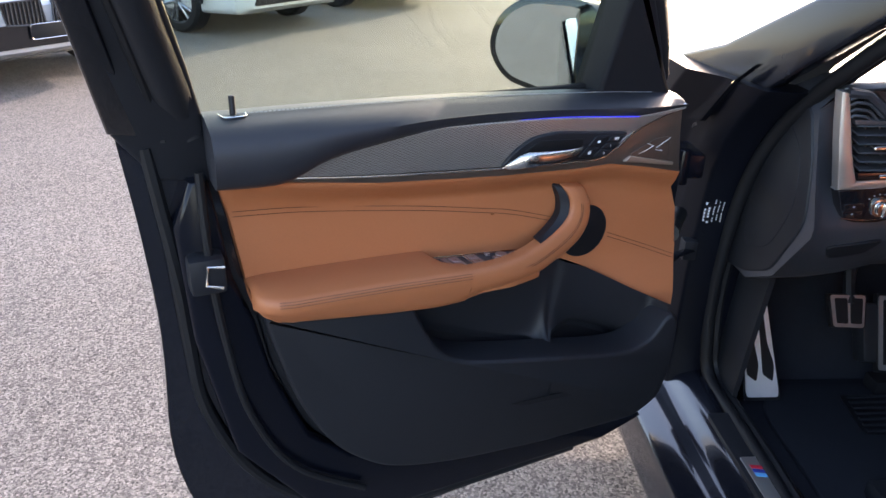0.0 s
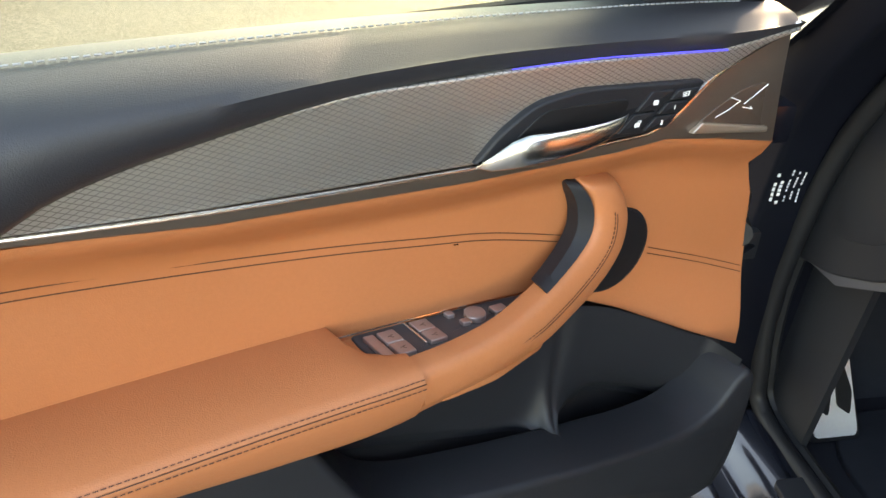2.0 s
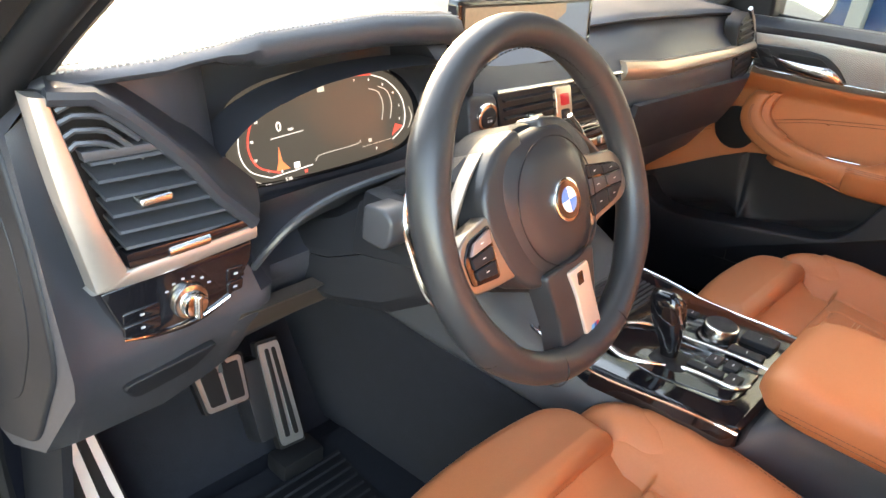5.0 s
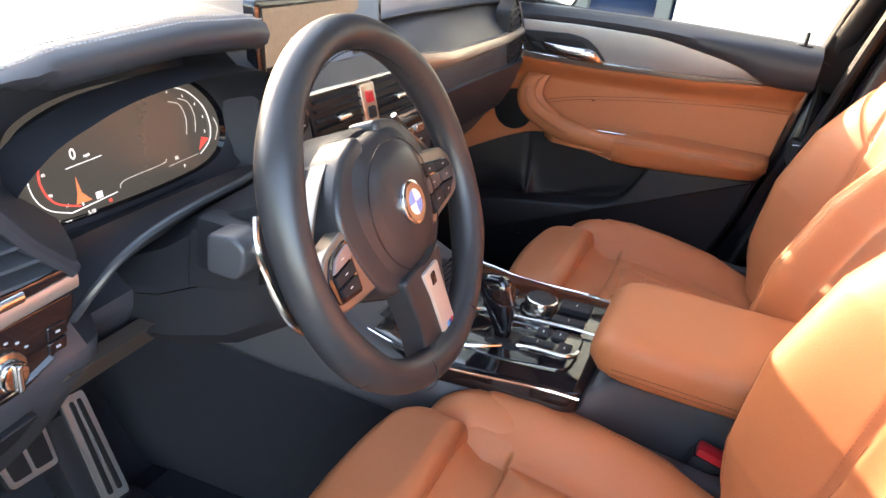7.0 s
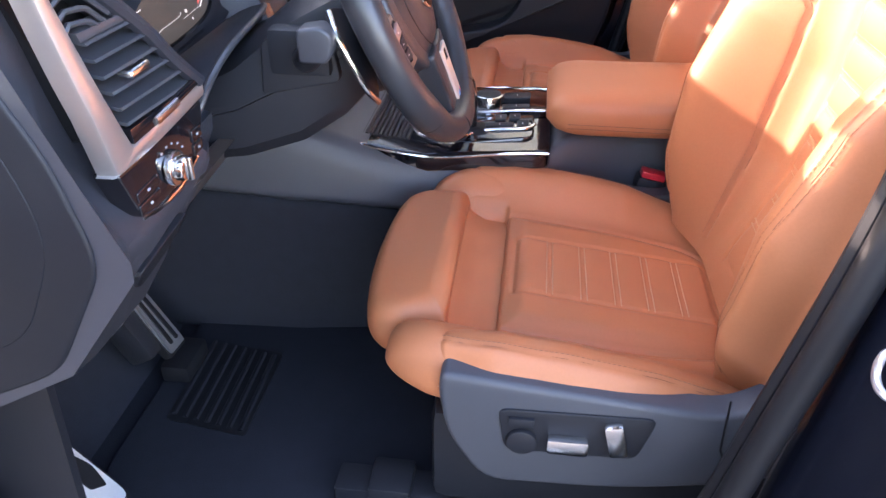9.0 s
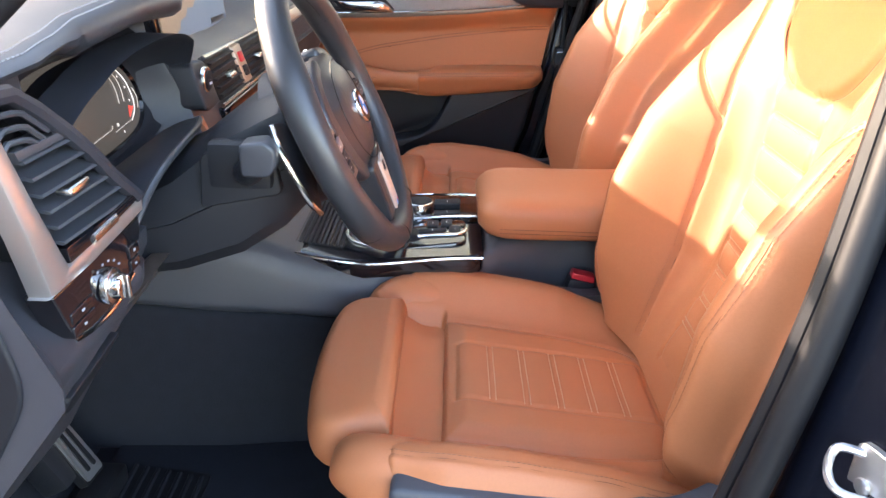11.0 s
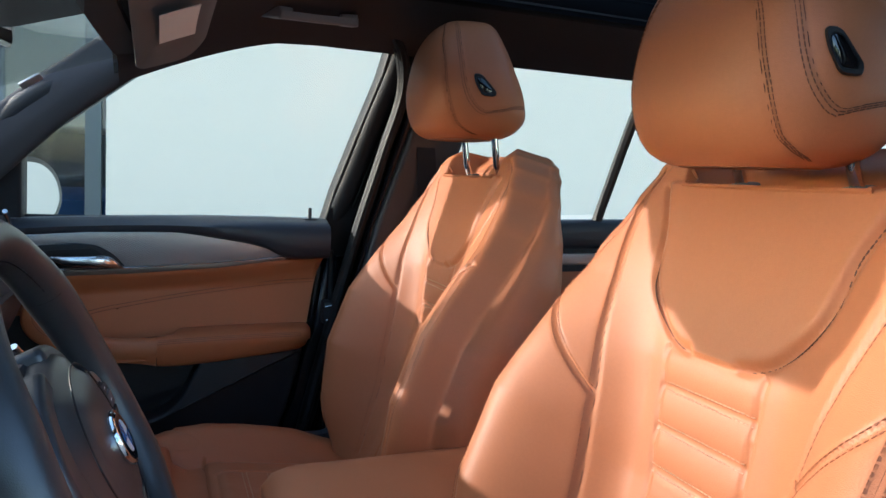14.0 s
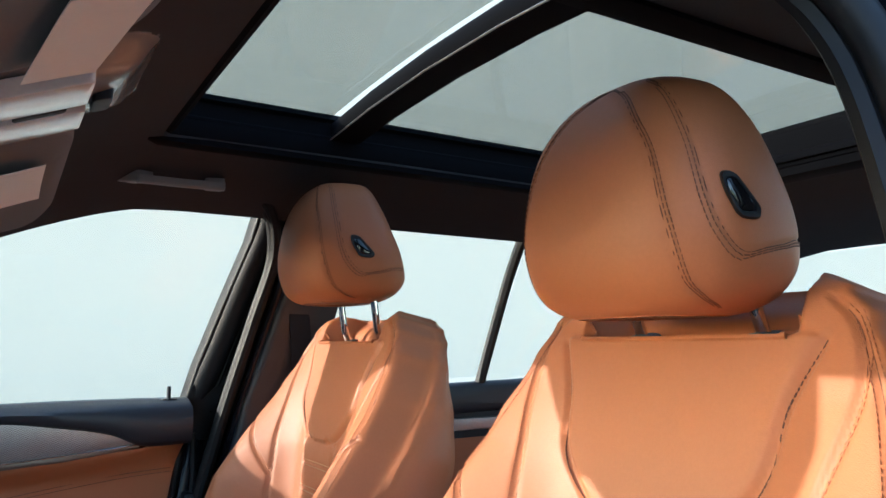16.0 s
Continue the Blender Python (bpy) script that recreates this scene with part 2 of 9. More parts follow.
def round_outline(pts, r=0.01, n=4):
    """A polygon of 2D points with rounded corners; r: one radius or one a corner."""
    p = [Vector(q[:2]) for q in pts]
    out, k = [], len(p)
    for i in range(k):
        rr = r[i] if isinstance(r, (list, tuple)) else r
        a, b, c = p[i - 1], p[i], p[(i + 1) % k]
        u, v = a - b, c - b
        if rr <= 0 or u.length < 1e-6 or v.length < 1e-6:
            out.append(b)
            continue
        d = min(rr, u.length * 0.48, v.length * 0.48)
        s, e = b + u.normalized() * d, b + v.normalized() * d
        for j in range(n + 1):
            t = j / n
            out.append(s.lerp(b, t).lerp(b.lerp(e, t), t))
    return out


def loft(bm, rings, cap=True, closed=True):
    vs = [[bm.verts.new(q) for q in ring] for ring in rings]
    for a, b in zip(vs, vs[1:]):
        m = len(a)
        for i in range(m if closed else m - 1):
            bm.faces.new((a[i], a[(i + 1) % m], b[(i + 1) % m], b[i]))
    if cap and closed:
        for ring in (vs[0], vs[-1]):
            try:
                bm.faces.new(ring)
            except ValueError:
                pass
    return vs


def tube(bm, path, r, n=10, squash=1.0, up=(0, 0, 1), cap=True):
    """Sweeps an ellipse along a path. r: a radius, or a function of 0..1."""
    p = [Vector(q) for q in path]
    rings = []
    for i, q in enumerate(p):
        d = (p[min(i + 1, len(p) - 1)] - p[max(i - 1, 0)]).normalized()
        side = d.cross(Vector(up))
        if side.length < 1e-4:
            side = d.cross(Vector((1, 0, 0)))
        side.normalize()
        top = side.cross(d).normalized()
        rr = r(i / (len(p) - 1)) if callable(r) else r
        rings.append([q + side * rr * math.cos(a) + top * rr * squash * math.sin(a) for a in (2 * math.pi * k / n for k in range(n))])
    loft(bm, rings, cap)


def slab(bm, outline, P, d0, d1, edge=0.0):
    """A plate: a 2D outline set between depths d0 and d1 by the map P(a, b, d); edge rounds its face at d1."""
    c = sum((Vector(q[:2]) for q in outline), Vector((0, 0))) / len(outline)
    rings = [[P(q[0], q[1], d0) for q in outline]]
    s = 1 if d1 > d0 else -1
    if edge:
        def shrink(e):
            out, k = [], len(outline)
            for i in range(k):
                a, b, e2 = Vector(outline[i - 1][:2]), Vector(outline[i][:2]), Vector(outline[(i + 1) % k][:2])
                t = (e2 - a)
                nrm = Vector((t.y, -t.x))
                if nrm.length < 1e-9:
                    out.append(b)
                    continue
                nrm.normalize()
                out.append(b + nrm * e * sgn)
            return out
        area = sum(outline[i - 1][0] * outline[i][1] - outline[i][0] * outline[i - 1][1] for i in range(len(outline)))
        sgn = -1 if area > 0 else 1
        rings.append([P(q[0], q[1], d1 - s * edge) for q in outline])
        for ang in (30, 60, 90):
            a = radians(ang)
            rings.append([P(q[0], q[1], d1 - s * edge * (1 - math.sin(a))) for q in shrink(edge * (1 - math.cos(a)))])
    else:
        rings.append([P(q[0], q[1], d1) for q in outline])
    loft(bm, rings)


def pillow(bm, outline, P, depth, puff, rim=0.012, rings=7):
    """An upholstered panel: it swells from its outline by puff and goes back by depth."""
    c = sum((Vector(q[:2]) for q in outline), Vector((0, 0))) / len(outline)
    size = max((Vector(q[:2]) - c).length for q in outline)
    out = [[P(q[0], q[1], -depth) for q in outline], [P(q[0], q[1], -rim * 0.9) for q in outline]]
    for k in range(1, 4):
        a = k / 3 * math.pi / 2
        out.append([P(*(c + (Vector(q[:2]) - c) * (1 - (rim * (1 - math.cos(a))) / size)), -rim * 0.9 * (1 - math.sin(a))) for q in outline])
    s0 = 1 - rim / size
    for k in range(1, rings):
        t = k / rings
        out.append([P(*(c + (Vector(q[:2]) - c) * s0 * (1 - t)), puff * math.sqrt(1 - (1 - t) ** 2.2)) for q in outline])
    vs = loft(bm, out, cap=False)
    mid = bm.verts.new(P(c.x, c.y, puff))
    last = vs[-1]
    for i in range(len(last)):
        bm.faces.new((last[i], last[(i + 1) % len(last)], mid))
    bm.faces.new(vs[0])


def sheet(bm, nu, nv, f, thick=None):
    """A surface f(u, v) over 0..1, given thickness along the vector that thick(u, v) returns."""
    top = [[bm.verts.new(f(i / nu, j / nv)) for j in range(nv + 1)] for i in range(nu + 1)]
    for i in range(nu):
        for j in range(nv):
            bm.faces.new((top[i][j], top[i + 1][j], top[i + 1][j + 1], top[i][j + 1]))
    if thick:
        low = [[bm.verts.new(Vector(f(i / nu, j / nv)) + Vector(thick)) for j in range(nv + 1)] for i in range(nu + 1)]
        for i in range(nu):
            for j in range(nv):
                bm.faces.new((low[i][j], low[i][j + 1], low[i + 1][j + 1], low[i + 1][j]))
        for i in range(nu):
            for j in (0, nv):
                bm.faces.new((top[i][j], top[i + 1][j], low[i + 1][j], low[i][j]))
        for j in range(nv):
            for i in (0, nu):
                bm.faces.new((top[i][j], top[i][j + 1], low[i][j + 1], low[i][j]))


def block(bm, c, s, m=None, bevel=0.0):
    """A box of size s at c, turned by the 3x3 matrix m, with rounded edges."""
    t = Matrix.Translation(c) @ (m.to_4x4() if m else Matrix.Identity(4)) @ Matrix.Diagonal((*s, 1))
    r = bmesh.ops.create_cube(bm, size=1.0, matrix=t)
    if bevel:
        edges = list({e for v in r["verts"] for e in v.link_edges})
        bmesh.ops.bevel(bm, geom=edges, offset=bevel, segments=2, profile=0.6, affect="EDGES")


def disc(bm, c, axis, r, h, n=32, bevel=0.0):
    """A round plate or drum from c along axis by h."""
    a = Vector(axis).normalized()
    u = a.orthogonal().normalized()
    v = a.cross(u)
    def ring(rr, d):
        return [Vector(c) + a * d + (u * math.cos(k) + v * math.sin(k)) * rr for k in (2 * math.pi * i / n for i in range(n))]
    b = bevel
    loft(bm, [ring(r, 0), ring(r, h - b), ring(r - b * 0.3, h - b * 0.3), ring(r - b, h)] if b else [ring(r, 0), ring(r, h)])


def stitches(bm, path, step=0.006, length=0.004, r=0.0007, lift=None):
    """Thread dashes along a path."""
    p = [Vector(q) for q in path]
    total, at = 0.0, 0.0
    for a, b in zip(p, p[1:]):
        seg = (b - a).length
        while at < total + seg:
            s = a + (b - a).normalized() * (at - total)
            e = s + (b - a).normalized() * length
            tube(bm, [s, e], r, 4)
            at += step
        total += seg


def bar_frame(axis_x, axis_z):
    """A 3x3 matrix from two axes."""
    x, z = Vector(axis_x).normalized(), Vector(axis_z).normalized()
    y = z.cross(x).normalized()
    return Matrix((x, y, x.cross(y))).transposed()


def lettering(name, text, size, at, right, up, material, parent, extrude=0.0004):
    """Letters from the built-in font, as a mesh lying in the plane of right and up."""
    cu = bpy.data.curves.new(name, "FONT")
    cu.body, cu.size, cu.extrude, cu.align_x, cu.align_y = text, size, extrude, "CENTER", "CENTER"
    cu.resolution_u = 2
    tmp = bpy.data.objects.new("tmp", cu)
    scene.collection.objects.link(tmp)
    me = bpy.data.meshes.new_from_object(tmp.evaluated_get(bpy.context.evaluated_depsgraph_get()))
    bpy.data.objects.remove(tmp)
    r, u = Vector(right).normalized(), Vector(up).normalized()
    m = Matrix((r, u, r.cross(u))).transposed().to_4x4()
    bm = bmesh.new()
    bm.from_mesh(me)
    bpy.data.meshes.remove(me)
    bmesh.ops.transform(bm, matrix=Matrix.Translation(at) @ m, verts=bm.verts)
    return part(name, bm, material, parent, smooth=False)


def smoothstep(a, b, x):
    t = min(1.0, max(0.0, (x - a) / (b - a)))
    return t * t * (3 - 2 * t)




# ---- ground and surroundings ----
def ident(x, y, z):
    return Vector((x, y, z))


bm = bmesh.new()
sheet(bm, 40, 40, lambda u, v: Vector(((u - 0.5) ** 3 * 8 * 400, (v - 0.5) ** 3 * 8 * 400, 0)))
tagged(part("ground", bm, ASPHALT), "grey speckled asphalt of a car park", "ground", kind="structure")

WX = 4.6  # the white building's face
bm = bmesh.new()
block(bm, (WX + 0.2, -9.68, 3.2), (0.4, 20.0, 6.4))
tagged(part("wall_east", bm, WALL), "plain white rendered wall of the building", "wall", kind="structure")
bm = bmesh.new()
block(bm, (WX + 0.05, 0.32 + 2.57, 0.12), (0.25, 5.14, 0.24), bevel=0.01)
tagged(part("trim", bm, mat("grey_plinth", (0.3, 0.3, 0.3), 0.7)), "grey plinth under the shop window", "plinth", kind="structure")
shop = thing("window_1", "tall glazed shopfront with grey metal posts", "shop window", (WX, 4.8, 0), kind="structure")
FRAME_GREY = mat("grey_powder_coat", (0.12, 0.122, 0.112), 0.6)
for k, y in enumerate((0.40, 0.98, 2.4, 3.9, 5.4)):
    bm = bmesh.new()
    block(bm, (WX + 0.05, y, 1.9), (0.12, 0.10, 3.4), bevel=0.006)
    part("post", bm, FRAME_GREY, shop)
for y0, y1 in ((0.45, 0.93), (1.03, 2.35), (2.45, 3.85), (3.95, 5.35)):
    bm = bmesh.new()
    block(bm, (WX + 0.06, (y0 + y1) / 2, 1.9), (0.02, y1 - y0, 3.3))
    ob = part("pane", bm, PANE, shop)
    ob.visible_shadow = False
bm = bmesh.new()
block(bm, (WX + 0.2, 2.89, 5.0), (0.4, 5.14, 2.8))
block(bm, (WX + 4.2, 2.89, 3.4), (0.2, 5.14, 6.8))
block(bm, (WX + 2.2, 5.5, 3.4), (4.0, 0.2, 6.8))
block(bm, (WX + 2.2, 2.89, 4.0), (4.0, 5.14, 0.2))
tagged(part("wall_shop", bm, mat("grey_inner_wall", (0.36, 0.36, 0.34), 0.8)), "grey walls and ceiling of the showroom", "wall", kind="structure")


def parked_car(name, paint, label, m):
    """A whole parked car, front towards -y in its own axes, about 4.6 m long."""
    root = thing(name, label, "car", (0, 0, 0), group="parked cars")
    secs = [(-2.3, 0.30, 0.62, 0.70), (-2.2, 0.24, 0.72, 0.84), (-1.6, 0.22, 0.86, 0.92), (-0.9, 0.22, 0.98, 0.93), (0.4, 0.22, 1.0, 0.93), (1.6, 0.24, 1.0, 0.92), (2.15, 0.3, 0.98, 0.86), (2.25, 0.4, 0.9, 0.8)]
    rings = []
    for y, lo, hi, w in secs:
        prof = round_outline([(-w, lo), (w, lo), (w, hi * 0.72), (w * 0.9, hi), (-w * 0.9, hi), (-w, hi * 0.72)], 0.09, 4)
        rings.append([Vector((q.x, y, q.y)) for q in prof])
    bm = bmesh.new()
    loft(bm, rings)
    part("body", bm, paint, root)
    bm = bmesh.new()
    cab = []
    for z, y0, y1, w in ((0.97, -0.85, 2.05, 0.84), (1.2, -0.35, 1.75, 0.77), (1.42, 0.15, 1.3, 0.66), (1.46, 0.35, 1.1, 0.6)):
        cab.append([Vector((q.x, q.y, z)) for q in round_outline([(-w, y0), (w, y0), (w, y1), (-w, y1)], 0.18, 5)])
    loft(bm, cab)
    part("cabin", bm, mat(name + "_glass", (0.02, 0.022, 0.025), 0.08, coat=0.5, bump=0), root, "dark glazed cabin")
    for sx in (-1, 1):
        for y in (-1.42, 1.4):
            wheel = thing("wheel", "", "", (0.84 * sx, y, 0.335))
            wheel.parent = root
            bm = bmesh.new()
            n, ringset = 40, []
            for r, d in ((0.24, -0.11), (0.31, -0.11), (0.335, -0.08), (0.335, 0.08), (0.31, 0.11), (0.24, 0.11)):
                ringset.append([Vector((0.84 * sx + d, y + r * math.cos(a), 0.335 + r * math.sin(a))) for a in (2 * math.pi * i / n for i in range(n))])
            loft(bm, ringset + ringset[:1], cap=False)
            t = part("tyre", bm, RUBBER, wheel)
            t.matrix_parent_inverse = Matrix.Translation((-0.84 * sx, -y, -0.335))
            bm = bmesh.new()
            out = 0.84 * sx + 0.095 * sx
            for i in range(5):
                for s in (-0.14, 0.14):
                    a = 2 * math.pi * i / 5 + s
                    d = Vector((0, math.cos(a), math.sin(a)))
                    d2 = Vector((0, math.cos(a + s * 0.5), math.sin(a + s * 0.5)))
                    tube(bm, [Vector((out, y, 0.335)) + d * 0.03, Vector((out, y, 0.335)) + d2 * 0.235], 0.016, 6)
            rr = []
            for r, d in ((0.225, 0.0), (0.245, 0.0), (0.245, 0.1), (0.225, 0.1)):
                rr.append([Vector((out - d * sx, y + r * math.cos(a), 0.335 + r * math.sin(a))) for a in (2 * math.pi * i / n for i in range(n))])
            loft(bm, rr + rr[:1], cap=False)
            disc(bm, (out - 0.03 * sx, y, 0.335), (sx, 0, 0), 0.06, 0.04)
            t = part("rim", bm, mat("alloy", (0.4, 0.4, 0.42), 0.25, metal=0.9), wheel, "spoked alloy rim")
            t.matrix_parent_inverse = Matrix.Translation((-0.84 * sx, -y, -0.335))
            bm = bmesh.new()
            rr = []
            for r in (0.36, 0.40):
                rr.append([Vector((0.925 * sx, y + r * math.cos(a), 0.335 + r * math.sin(a))) for a in (math.pi * i / 20 for i in range(21))])
                rr.append([Vector((0.945 * sx, y + r * math.cos(a), 0.335 + r * math.sin(a))) for a in (math.pi * i / 20 for i in range(21))])
            loft(bm, rr, closed=False)
            part("wheel_arch", bm, PLASTIC, root)
        bm = bmesh.new()
        slab(bm, round_outline([(0.42 * sx, 0.60), (0.70 * sx, 0.62), (0.70 * sx, 0.74), (0.46 * sx, 0.70)], 0.03), lambda a, b, d: Vector((a, -2.235 + 0.34 * max(0, abs(a) - 0.42) - d, b)), 0.0, 0.02)
        part("headlight", bm, mat("lamp_glass", (0.35, 0.38, 0.4), 0.06, metal=0.4, coat=0.6, bump=0), root)
    bm = bmesh.new()
    for sx in (-1, 1):
        slab(bm, round_outline([(0.03 * sx, 0.48), (0.33 * sx, 0.50), (0.36 * sx, 0.66), (0.05 * sx, 0.67)], 0.03), lambda a, b, d: Vector((a, -2.30 - d, b)), -0.02, 0.012)
    slab(bm, round_outline([(-0.66, 0.33), (0.66, 0.33), (0.56, 0.50), (-0.56, 0.50)], 0.03), lambda a, b, d: Vector((a, -2.29 - d, b)), -0.02, 0.02)
    part("grille", bm, GLOSS, root, "black kidney-shaped grille and air intake")
    bm = bmesh.new()
    for sx in (-1, 1):
        for k in range(9):
            x = sx * (0.06 + 0.032 * k)
            tube(bm, [(x, -2.318, 0.50), (x, -2.318, 0.655)], 0.005, 6)
        tube(bm, [(0.03 * sx, -2.315, 0.48), (0.33 * sx, -2.315, 0.50), (0.36 * sx, -2.315, 0.66), (0.05 * sx, -2.315, 0.67), (0.03 * sx, -2.315, 0.48)], 0.008, 6)
    part("grille_insert", bm, SLAT, root, "dark barred insert")
    bm = bmesh.new()
    block(bm, (0, -2.322, 0.44), (0.34, 0.012, 0.11), bevel=0.003)
    holder = part("plate_holder", bm, PLASTIC, root, "empty black plate holder")
    bm = bmesh.new()
    edge_l = round_outline([(-0.17, 0.385), (0.17, 0.385), (0.17, 0.495), (-0.17, 0.495)], 0.02, 3)
    tube(bm, [Vector((q.x, -2.33, q.y)) for q in edge_l + edge_l[:1]], 0.005, 6)
    part("holder_edge", bm, CHROME, holder, "thin bright edge")
    root.matrix_basis = m
    return root


WHITE_PAINT = mat("white_paint", (0.75, 0.76, 0.76), 0.25, coat=0.8, bump=0.0, var=0.04)
GREY_PAINT = mat("silver_paint", (0.5, 0.52, 0.56), 0.25, metal=0.3, coat=0.8, bump=0.0, var=0.04)
BLUE_PAINT = mat("blue_paint", (0.012, 0.045, 0.13), 0.22, metal=0.4, coat=0.9, bump=0.0, var=0.05)
parked_car("white_car", WHITE_PAINT, "white car parked across the asphalt, nose towards us", pose(-4.48, 9.30, 0, 0, 0, 55))
parked_car("silver_car", GREY_PAINT, "pale silver car parked in the row opposite", pose(-6.0, 6.40, 0, 0, 0, 55))
parked_car("dark_car", PAINT, "dark car in the row opposite", pose(-2.95, 11.65, 0, 0, 0, 55))
parked_car("showroom_car", BLUE_PAINT, "blue car standing behind the shopfront glass", pose(WX + 2.5, 0.9, 0.1, 0, 0, 90))


# ---- the car's shell ----
car = thing("car_body", "black metallic car body with its door openings", "car", (0, 0, 0), kind="structure")


def head_z(x, y):
    z = 1.618 - 0.085 * max(0.0, (abs(x) - 0.3) / 0.31) ** 2
    z -= 0.115 * max(0.0, (y + 0.27) / 0.33) ** 1.4
    return z - 0.05 * max(0.0, (-1.3 - y) / 0.5)


SEAL = [(-0.775, 0.43, 0.455), (-0.785, 0.465, 0.54), (-0.788, 0.478, 0.66), (-0.788, 0.466, 0.80), (-0.786, 0.442, 0.92), (-0.782, 0.398, 1.02), (-0.774, 0.328, 1.112), (-0.757, 0.225, 1.212), (-0.70, 0.075, 1.356), (-0.63, -0.1, 1.49), (-0.585, -0.28, 1.545), (-0.58, -0.46, 1.55), (-0.615, -0.515, 1.48), (-0.665, -0.49, 1.33), (-0.71, -0.455, 1.17), (-0.745, -0.42, 1.0), (-0.76, -0.375, 0.8), (-0.77, -0.33, 0.62), (-0.78, -0.26, 0.48), (-0.785, -0.1, 0.455), (-0.78, 0.2, 0.455)]
SHUT = {6: (-0.774, 0.36, 1.15), 7: (-0.757, 0.27, 1.285), 8: (-0.70, 0.11, 1.43), 9: (-0.62, -0.06, 1.548), 10: (-0.585, -0.28, 1.583), 11: (-0.58, -0.46, 1.578)}  # where the closed door presses its seal
SEAL_SHUT = [SHUT.get(k, q) for k, q in enumerate(SEAL)]
for s in (1, -1):
    bm = bmesh.new()
    pts = [Vector((q[0] * s, q[1], q[2])) for q in smooth_path(SEAL if s > 0 else SEAL_SHUT, 7, True)]
    tube(bm, pts + pts[:1], 0.0145, 10, up=(1, 0.1, 0), cap=False)
    tube(bm, [q + Vector((0.022 * s, 0.004, 0.0)) for q in pts + pts[:1]], 0.0105, 8, up=(1, 0.1, 0), cap=False)
    part("door_seal", bm, RUBBER, car, "black rubber door seal")
    # hinge pillar
    bm = bmesh.new()
    rings = []
    for z, dy in ((0.36, 0.0), (0.5, 0.005), (0.7, 0.010), (0.85, 0.0), (0.95, -0.018), (1.03, -0.055), (1.10, -0.11), (1.15, -0.17)):
        sec = round_outline([(-0.755, 0.466), (-0.80, 0.462), (-0.856, 0.472), (-0.874, 0.53), (-0.882, 0.58), (-0.905, 0.62), (-0.93, 0.66), (-0.93, 0.9), (-0.70, 0.9), (-0.70, 0.48)], 0.007, 3)
        rings.append([Vector((q.x * s, q.y + dy, z)) for q in sec])
    loft(bm, rings)
    part("hinge_pillar", bm, SHADED_PAINT, car)
    # screen pillar, outside and inside
    up = 0.0 if s > 0 else 0.055
    bm = bmesh.new()
    rings = []
    for x, y, z, w in ((0.86, 0.62, 1.06, 0.20), (0.835, 0.44, 1.14, 0.15), (0.77 + up * 0.6, 0.20 + up * 0.5, 1.30 + up, 0.10), (0.69 + up * 0.6, -0.02 + up * 0.5, 1.46 + up, 0.085), (0.63, -0.22, 1.56 + up * 0.5, 0.08), (0.60, -0.5, 1.60, 0.075), (0.60, -0.9, 1.60, 0.075), (0.62, -1.4, 1.55, 0.08)):
        sec = round_outline([(-0.012, -w * 0.35), (0.03, -w * 0.45), (0.03, w * 0.55), (-0.03, w * 0.55), (-0.045, 0.0)], 0.012, 3)
        rings.append([Vector((-(x + q.x) * s, y + q.y * 0.6, z + q.y * 0.75)) for q in sec])
    loft(bm, rings)
    part("roof_rail", bm, RAIL_PAINT, car)
    bm = bmesh.new()
    rings = []
    for x, y, z, w in ((0.745, 0.475, 1.135, 0.14), (0.730, 0.342, 1.232, 0.085), (0.672, 0.165, 1.385, 0.060), (0.605, 0.012, 1.495, 0.055), (0.567, -0.115, 1.553, 0.055)):
        sec = round_outline([(-0.04, -w * 0.5), (0.02, -w * 0.62), (0.035, 0.0), (0.02, 0.055 + w * 0.2), (-0.04, 0.05 + w * 0.2)], 0.015, 3)
        rings.append([Vector((-(x + 0.02 - q.x * 0.8) * s, y + q.y * 0.55, z + q.y * 0.8)) for q in sec])
    loft(bm, rings)
    part("screen_pillar_trim", bm, LINER, car)
    # B-pillar
    bm = bmesh.new()
    rings = []
    for x, y, z, w in ((0.80, -0.44, 0.40, 0.22), (0.80, -0.47, 0.7, 0.17), (0.78, -0.50, 0.95, 0.14), (0.745, -0.53, 1.16, 0.12), (0.68, -0.575, 1.38, 0.11), (0.63, -0.61, 1.55, 0.12)):
        sec = round_outline([(-0.05, w * 0.52), (-0.02, w * 0.5), (0.075, w * 0.3), (0.075, -w * 0.5), (-0.04, -w * 0.5), (-0.055, -w * 0.4)], 0.012, 3)
        rings.append([Vector((-(x + q.x) * s, y + q.y, z)) for q in sec])
    loft(bm, rings)
    part("door_pillar", bm, DARKPAINT, car)
    bm = bmesh.new()
    rings = []
    for x, y, z, w in ((0.735, -0.50, 0.46, 0.24), (0.735, -0.505, 0.75, 0.2), (0.72, -0.53, 0.98, 0.16), (0.69, -0.55, 1.16, 0.14), (0.625, -0.60, 1.38, 0.13), (0.575, -0.63, 1.54, 0.14)):
        sec = round_outline([(-0.02, w * 0.5), (0.03, w * 0.5), (0.03, -w * 0.5), (-0.02, -w * 0.5)], 0.014, 3)
        rings.append([Vector((-(x + q.x) * s, y + q.y, z)) for q in sec])
    loft(bm, rings)
    part("door_pillar_trim", bm, SOFT if s < 0 else LINER, car)
    # sill
    bm = bmesh.new()
    prof = round_outline([(-0.72, 0.36), (-0.74, 0.455), (-0.80, 0.455), (-0.835, 0.44), (-0.86, 0.41), (-0.90, 0.40), (-0.945, 0.37), (-0.955, 0.27), (-0.90, 0.22), (-0.75, 0.22)], 0.012, 3)
